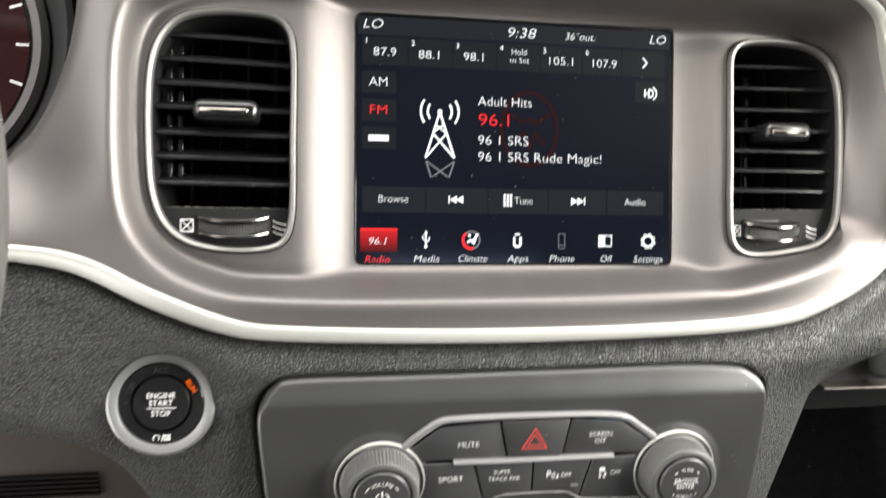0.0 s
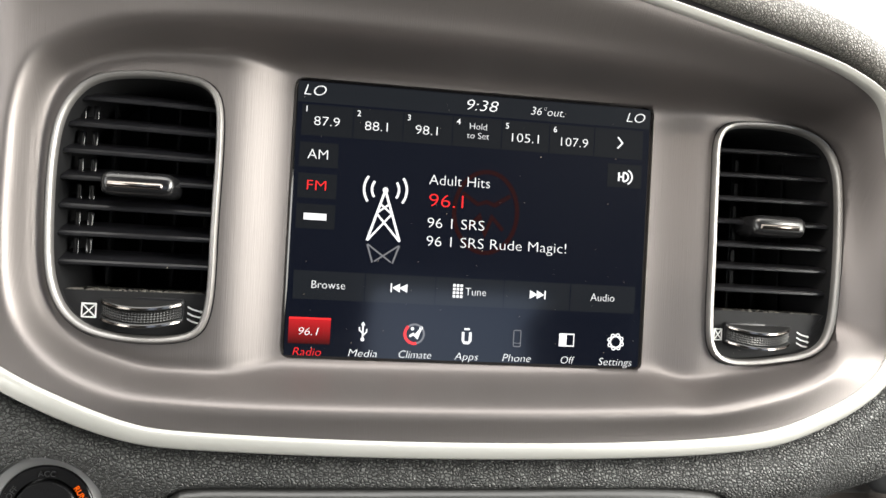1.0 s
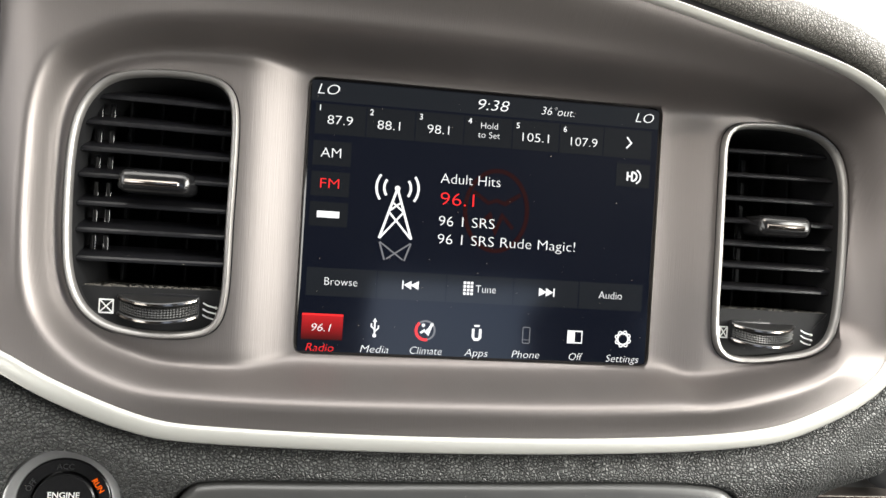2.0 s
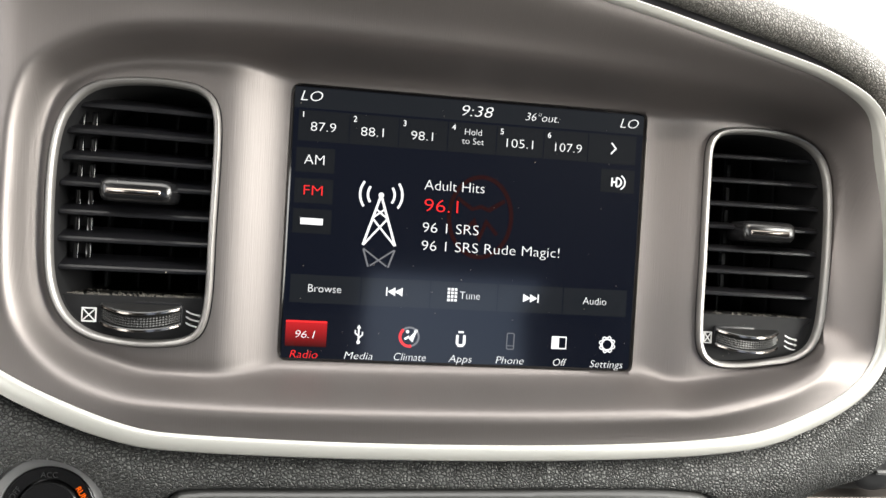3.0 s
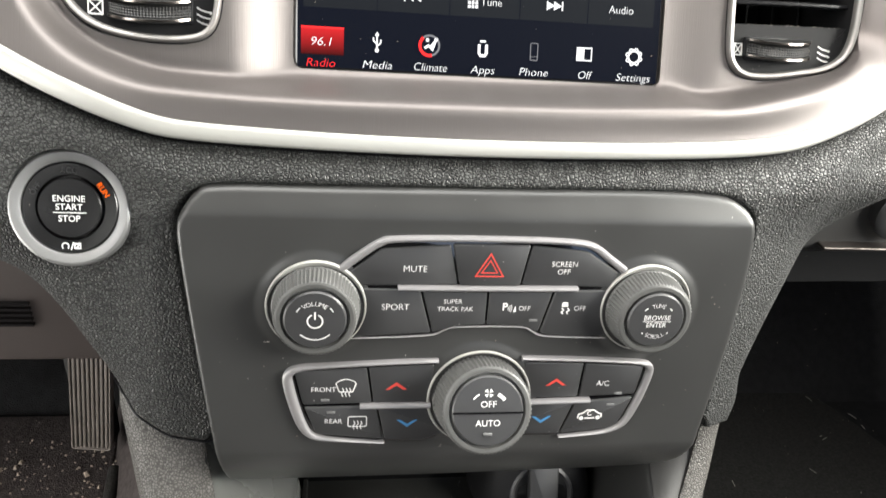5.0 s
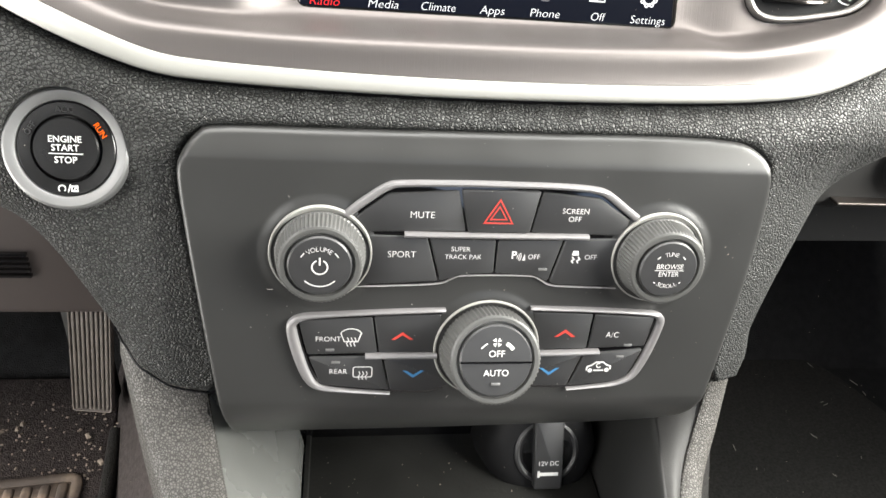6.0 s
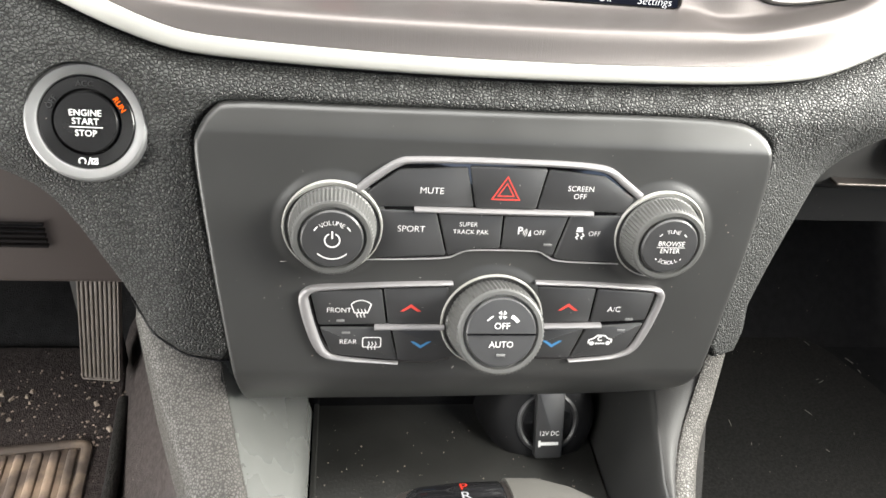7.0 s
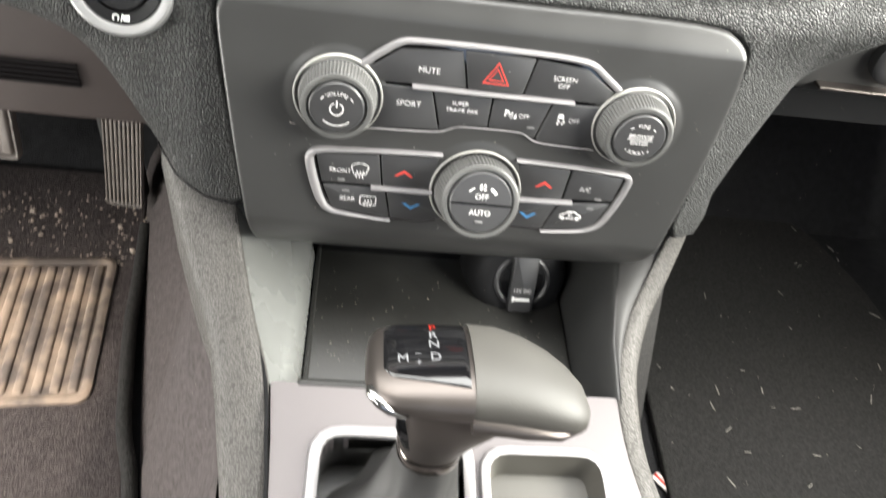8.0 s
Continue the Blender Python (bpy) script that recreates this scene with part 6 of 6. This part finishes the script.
for s, x, turn, mt in (("P", -0.0247, 57, SHIFT_RED), ("R", -0.0248, 73, SHIFT_WHITE), ("N", -0.0247, 85, SHIFT_WHITE), ("D", -0.0243, 94, SHIFT_WHITE), ("M", -0.0380, 95, SHIFT_WHITE), ("+", -0.0315, 99, SHIFT_WHITE), ("–", -0.0315, 91, SHIFT_WHITE)):
    letters(s, 0.0048 if s in "PRNDM" else 0.0034, on_head(x, turn), mt, disp)
button_rings = [((-0.0512, -0.2213, 0.4349), (0.0016, 0.0006, 0.0004), (0, -0.0026, 0.0034)), ((-0.0495, -0.2245, 0.4344), (0.0032, 0.0012, 0), (0, -0.0044, 0.0052)), ((-0.0455, -0.2279, 0.4322), (0.0036, 0.0012, 0), (0, -0.0050, 0.0056)), ((-0.0405, -0.2297, 0.4292), (0.0034, 0.0012, 0), (0, -0.0046, 0.0048)),
                ((-0.0362, -0.2301, 0.4264), (0.0024, 0.0008, 0), (0, -0.0034, 0.0032)), ((-0.0345, -0.2299, 0.4252), (0.0010, 0.0004, 0), (0, -0.0014, 0.0012))]
part("release_button", loft(button_rings, 24, 2.4), CHROME, selector, "chrome release button", None, 50)
part("trigger_recess", loft([((-0.0348, -0.2205, 0.4150), (0.0030, 0, 0), (0, 0.0040, 0.0030)), ((-0.0330, -0.2240, 0.4090), (0.0048, 0, 0), (0, 0.0046, 0.0050)), ((-0.0305, -0.2262, 0.4010), (0.0042, 0, 0), (0, 0.0040, 0.0050)), ((-0.0290, -0.2262, 0.3955), (0.0022, 0, 0), (0, 0.0024, 0.0030))], 24, 2.2), GLOSS, selector, "dark glossy recess under the button", None, 50)

# ---- pedals and floor ----
floor = part("floor", joined(([(-0.80, -1.9, 0), (0.80, -1.9, 0), (0.80, 0.34, 0), (-0.80, 0.34, 0), (-0.80, 0.62, 0.30), (0.80, 0.62, 0.30), (0.80, 0.66, 0.59), (-0.80, 0.66, 0.59)], [[0, 1, 2, 3], [3, 2, 5, 4], [4, 5, 6, 7]])), CARPET, None, "black carpeted car floor", None, 30, "structure")


def ribbed_pad(name, parent, x0, x1, y0, y1, h, ribs, material, m, rim=0.007, label=""):
    p = part(name, slab(rounded([(x0, y0), (x1, y0), (x1, y1), (x0, y1)], rim * 1.6), 0, h * 0.45, h * 0.2), material, parent, label, m)
    k = rounded([(x0, y0), (x1, y0), (x1, y1), (x0, y1)], rim * 1.6)
    part("edge", ring_strip(k, inset(k, rim), h * 0.2, h, h * 0.3), material, p, "", m)
    w = (x1 - x0 - 2 * rim) / ribs
    for i in range(ribs):
        a = x0 + rim + w * (i + 0.22)
        part("rib", slab(rounded([(a, y0 + rim * 1.2), (a + w * 0.62, y0 + rim * 1.2), (a + w * 0.62, y1 - rim * 1.2), (a, y1 - rim * 1.2)], w * 0.25), h * 0.3, h * 0.95, w * 0.15), material, p, "", m)
    return p


mat_thing = thing("floor_mat", (-0.45, -0.1, 0.0), "black carpet floor mat with a dusty ribbed rubber heel pad", "floor mat")
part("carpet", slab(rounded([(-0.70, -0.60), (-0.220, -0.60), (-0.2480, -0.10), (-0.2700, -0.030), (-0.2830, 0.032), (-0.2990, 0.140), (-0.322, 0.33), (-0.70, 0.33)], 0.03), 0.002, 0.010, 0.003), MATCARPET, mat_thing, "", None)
part("binding", sweep([tuple(p) for p in spline([(-0.2150, -0.60, 0.010), (-0.2230, -0.25, 0.011), (-0.2435, -0.0981, 0.012), (-0.2657, -0.0297, 0.012), (-0.2786, 0.0324, 0.012), (-0.2900, 0.0950, 0.012), (-0.2950, 0.1415, 0.012), (-0.3080, 0.24, 0.012)], 5)], [(0.0075 * math.cos(q), 0.0085 * math.sin(q)) for q in np.linspace(0, 2 * math.pi, 12, endpoint=False)]), MATDARK, mat_thing, "stitched black mat edge")
ribbed_pad("heel_pad", mat_thing, -0.085, 0.085, -0.095, 0.095, 0.0055, 9, PADRUB, pose(-0.400, 0.083, 0.0095, 0, 0, 6), 0.010, "dusty ribbed rubber heel pad")
scrap = thing("paper_scrap", (0.2868, -0.0605, 0.002), "small white paper scrap with a red stripe on dark carpet", "litter")
SCRAP = pose(0.2868, -0.0605, 0.0025, 4, -6, -52)
part("paper", slab(rounded([(-0.0110, -0.0048), (0.0100, -0.0056), (0.0112, 0.0046), (-0.0104, 0.0052)], 0.0018), 0.0, 0.0016, 0.0005), PAPER, scrap, "", SCRAP)
part("stripe", slab(rounded([(-0.0105, -0.0010), (0.0045, -0.0022), (0.0052, 0.0012), (-0.0100, 0.0024)], 0.0006), 0.0015, 0.0020, 0.0002), REDPRINT, scrap, "red printed stripe", SCRAP)
# darker copy of the driver's mat: the footwell's shade is in its colour
mat_two = thing("floor_mat", (0.45, -0.1, 0.0), "black carpet floor mat strewn with grit on the passenger side", "floor mat")
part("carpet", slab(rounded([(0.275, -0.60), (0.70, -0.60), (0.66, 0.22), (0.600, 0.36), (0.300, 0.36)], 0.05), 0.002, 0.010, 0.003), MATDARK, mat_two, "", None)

accelerator = thing("accelerator_pedal", (-0.32, 0.27, 0.03), "long ribbed rubber accelerator pedal", "pedal")
ACC = pose(-0.3195, 0.252, 0.107, 90, 0, 0) @ pose(0, 0, 0, 0, 0, -8)
ribbed_pad("tread", accelerator, -0.0205, 0.0205, -0.066, 0.085, 0.010, 8, METALPEDAL, ACC, 0.003, "dusty ribbed rubber tread")
part("arm", box(-0.345, -0.31, 0.262, 0.285, 0.03, 0.36, 0.004), TRIMDARK, accelerator, "black pedal arm")
brake = thing("brake_pedal", (-0.45, 0.24, 0.2), "dark ribbed brake pedal", "pedal")
ribbed_pad("tread", brake, -0.055, 0.055, -0.030, 0.034, 0.010, 6, METALPEDAL, pose(-0.470, 0.236, 0.150, 75, 0, 0), 0.004, "ribbed rubber tread")
part("arm", box(-0.475, -0.455, 0.245, 0.265, 0.15, 0.40, 0.004), TRIMDARK, brake, "black pedal arm")

# ---- gauges ----
gauge = thing("speedometer", (-0.33, 0.10, 0.62), "round black speedometer with white markings and red sweep", "gauge")
G = pose(-0.345, 0.105, 0.640, 66)
part("face", lathe([(0.078, -0.006), (0.078, 0.0), (0.001, 0.0)], 64), GLOSS, gauge, "black dial face", G)
part("ring", lathe([(0.087, -0.02), (0.087, 0.004), (0.084, 0.008), (0.079, 0.006), (0.077, -0.001)], 64), PLATE, gauge, "bright dial ring", G, 30)
part("hood", lathe([(0.102, -0.02), (0.109, 0.03), (0.106, 0.032), (0.095, 0.012), (0.087, 0.0)], 64), BUTTON, gauge, "black hood round the dial", G, 50)
part("red_sweep", stroke(arc(0, 0, 0.064, -40, 80, 24), 0.022), DIAL_RED, gauge, "dark red sweep", G @ pose(0, 0, 0.0006))
for i in range(-3, 8):
    a = 18 * i
    part("tick", stroke([(0.068 * math.cos(radians(a)), 0.068 * math.sin(radians(a))), (0.075 * math.cos(radians(a)), 0.075 * math.sin(radians(a)))], 0.0016), PRINT, gauge, "", G @ pose(0, 0, 0.0012))
    if i % 2:
        part("number_bar", flat([[(0.056 * math.cos(radians(a)) - 0.006, 0.056 * math.sin(radians(a)) - 0.0025), (0.056 * math.cos(radians(a)) + 0.006, 0.056 * math.sin(radians(a)) - 0.0025), (0.056 * math.cos(radians(a)) + 0.006, 0.056 * math.sin(radians(a)) + 0.0025), (0.056 * math.cos(radians(a)) - 0.006, 0.056 * math.sin(radians(a)) + 0.0025)]]), PRINTGREY, gauge, "", G @ pose(0, 0, 0.0012))

# ---- cabin shell and outside ----


def wall(name, geo, material, label):
    return part(name, geo, material, None, label, None, 30, "structure")


# Unseen roof: front corner pieces block the sun, gaps shape the screen's reflection.
wall("ceiling", boxes((-0.80, 0.80, -1.52, -0.315, 1.18, 1.24), (-0.80, -0.28, -0.315, -0.04, 1.18, 1.24), (0.42, 0.80, -0.315, -0.04, 1.18, 1.24), (-0.80, 0.02, -1.9, -1.52, 1.18, 1.24), (0.55, 0.80, -1.9, -1.52, 1.18, 1.24)), HEADLINER, "unseen black headliner, pieced to block sun and screen haze")
# Unseen side: the doorway's edges are set to trim the sun patch.
wall("wall_left", boxes((-0.86, -0.80, -1.9, -0.42, 0.0, 0.70), (-0.86, -0.80, -1.9, -1.56, 0.70, 1.24), (-0.86, -0.80, -1.56, -0.42, 1.14, 1.24), (-0.86, -0.80, -0.42, -0.09, 1.04, 1.24), (-0.86, -0.80, -0.42, -0.09, 0.0, 0.06), (-0.86, -0.80, -0.09, 0.75, 0.0, 1.24)), TRIMDARK, "unseen dark body side, open doorway sized to trim the sun")
wall("wall_right", boxes((0.80, 0.86, -1.9, 0.10, 0.0, 0.70), (0.80, 0.86, 0.10, 0.75, 0.0, 0.58), (0.80, 0.86, -1.9, -1.65, 0.70, 1.24), (0.80, 0.86, -1.65, 0.05, 1.14, 1.24)), TRIMDARK, "dark door trim with a window opening")
# Unseen rear: the opening sits off-centre to shape the screen's reflection.
wall("wall_back", boxes((-0.80, 0.80, -1.96, -1.9, 0.0, 0.95), (-0.80, 0.02, -1.96, -1.9, 0.95, 1.24), (0.55, 0.80, -1.96, -1.9, 0.95, 1.24)), TRIMDARK, "unseen dark cabin rear, window opening placed for the screen's reflection")
ground = part("ground", ([(-400, -400, -0.30), (400, -400, -0.30), (400, 400, -0.30), (-400, 400, -0.30)], [[0, 1, 2, 3]]), SNOW, None, "pale snowy ground outside the car", None, 30, "structure")
tagged(floor, "black carpeted car floor", "floor", "", "structure")

# ---- steering wheel ----
wheel = thing("steering_wheel", (-0.375, -0.10, 0.62), "dark leather steering wheel rim beside the dashboard", "steering wheel")
WHEEL = pose(-0.3745, -0.150, 0.640, 66)
ring_v, ring_f = [], []
for i in range(96):
    a = 2 * math.pi * i / 96
    for j in range(14):
        b = 2 * math.pi * j / 14
        ring_v.append(((0.172 + 0.0135 * math.cos(b)) * math.cos(a), (0.172 + 0.0135 * math.cos(b)) * math.sin(a), 0.016 * math.sin(b)))
        ring_f.append([i * 14 + j, ((i + 1) % 96) * 14 + j, ((i + 1) % 96) * 14 + (j + 1) % 14, i * 14 + (j + 1) % 14])
part("rim", (ring_v, ring_f), SMOOTHLEATHER, wheel, "", WHEEL, 60)
part("hub", lathe([(0.060, -0.05), (0.066, -0.01), (0.060, 0.004), (0.030, 0.010), (0.001, 0.011)], 48), BUTTON, wheel, "", WHEEL, 60)
for a in (0, 180, 270):
    part("spoke", slab(np.array([(0.05, -0.014), (0.168, -0.010), (0.168, 0.010), (0.05, 0.014)]), -0.012, -0.002, 0.002), BUTTON, wheel, "", WHEEL @ pose(0, 0, 0, 0, 0, a))
part("column", lathe([(0.04, -0.22), (0.04, -0.03)], 32), TRIMDARK, wheel, "", WHEEL)

# ---- belt buckle between console and passenger seat ----
buckle = thing("seat_belt_buckle", (0.150, -0.235, 0.0), "white seat belt buckle with a red release button by the console", "belt buckle")
BUCKLE = pose(0.1545, -0.2250, 0.205, -62, 0, 28)
part("body", box(-0.0075, 0.0075, -0.012, 0.012, -0.006, 0.006, 0.003), PRINT, buckle, "white buckle body", BUCKLE)
part("button", box(-0.0042, 0.0042, -0.010, 0.010, 0.0050, 0.0078, 0.0012), REDPRINT, buckle, "red release button", BUCKLE)
part("stalk", box(0.149, 0.160, -0.240, -0.234, 0.0, 0.196, 0.002), TRIMDARK, buckle, "black stalk")

# ---- grit and fibres on the floor ----
rng = random.Random(4)


def scatter(name, count, x0, x1, y0, y1, z, size, label, material, long=1.0, m=None):
    verts, faces = [], []
    for _ in range(count):
        x, y = rng.uniform(x0, x1), rng.uniform(y0, y1)
        s = size * rng.uniform(0.4, 1.4)
        a = rng.uniform(0, math.pi)
        ca, sa = math.cos(a), math.sin(a)
        l, w = s * long * rng.uniform(0.5, 1.3), s * 0.7
        k = len(verts)
        for dx, dy, dz in ((-l, -w, 0), (l, -w, 0), (l, w, 0), (-l, w, 0), (-l * 0.6, -w * 0.5, s), (l * 0.6, -w * 0.6, s * 0.9), (l * 0.5, w * 0.6, s), (-l * 0.6, w * 0.5, s * 0.8)):
            verts.append((x + dx * ca - dy * sa, y + dx * sa + dy * ca, z + dz))
        faces += [[k + q for q in f] for f in ((0, 3, 2, 1), (4, 5, 6, 7), (0, 1, 5, 4), (1, 2, 6, 5), (2, 3, 7, 6), (3, 0, 4, 7))]
    ob = part(name, (verts, faces), material, None, label, m, 20, "stuff")
    return tagged(ob, label, "debris", "", "stuff")


scatter("grit", 260, -0.56, -0.31, 0.17, 0.29, 0.0102, 0.0012, "pale grit and crumbs on the driver's carpet", DEBRIS)
scatter("crumbs", 16, -0.46, -0.31, 0.18, 0.27, 0.0102, 0.0028, "pale crumbs on the driver's carpet", DEBRIS)
scatter("fibres", 48, 0.22, 0.66, -0.25, 0.34, 0.010, 0.0005, "pale fibres and crumbs on the passenger mat", FIBRE, 9.0)
scatter("dust_specks", 120, -0.085, 0.085, -0.155, -0.05, 0.305, 0.0004, "pale dust specks in the console pocket", DEBRIS)
# lint that has gathered on the lower ledge of the vents: x to the right, y out of the vent, z up
LEDGE = SCR @ Matrix(((1, 0, 0, 0), (0, 0, 1, 0), (0, 1, 0, 0), (0, 0, 0, 1)))
scatter("lint", 190, -0.1765, -0.118, -0.012, 0.0115, -0.0360, 0.00026, "grey lint and dust on the vent ledge", LINT, 2.0, LEDGE)
scatter("lint", 120, 0.1180, 0.174, -0.014, 0.0040, -0.0327, 0.00024, "grey lint and dust on the vent ledge", LINT, 2.0, LEDGE)
# dust that has settled on the screen and the switch panel
scatter("screen_dust", 70, -0.083, 0.081, -0.061, 0.061, 0.0009, 0.00016, "fine pale dust specks on the glass", DEBRIS, 1.0, SCR)
scatter("panel_dust", 60, -0.120, 0.112, -0.095, 0.012, 0.0003, 0.00022, "fine pale dust specks on the switch panel", DEBRIS, 1.2, PAN)
scatter("panel_lint", 14, -0.118, 0.110, -0.095, 0.012, 0.0003, 0.00014, "short pale lint hairs on the switch panel", FIBRE, 8.0, PAN)
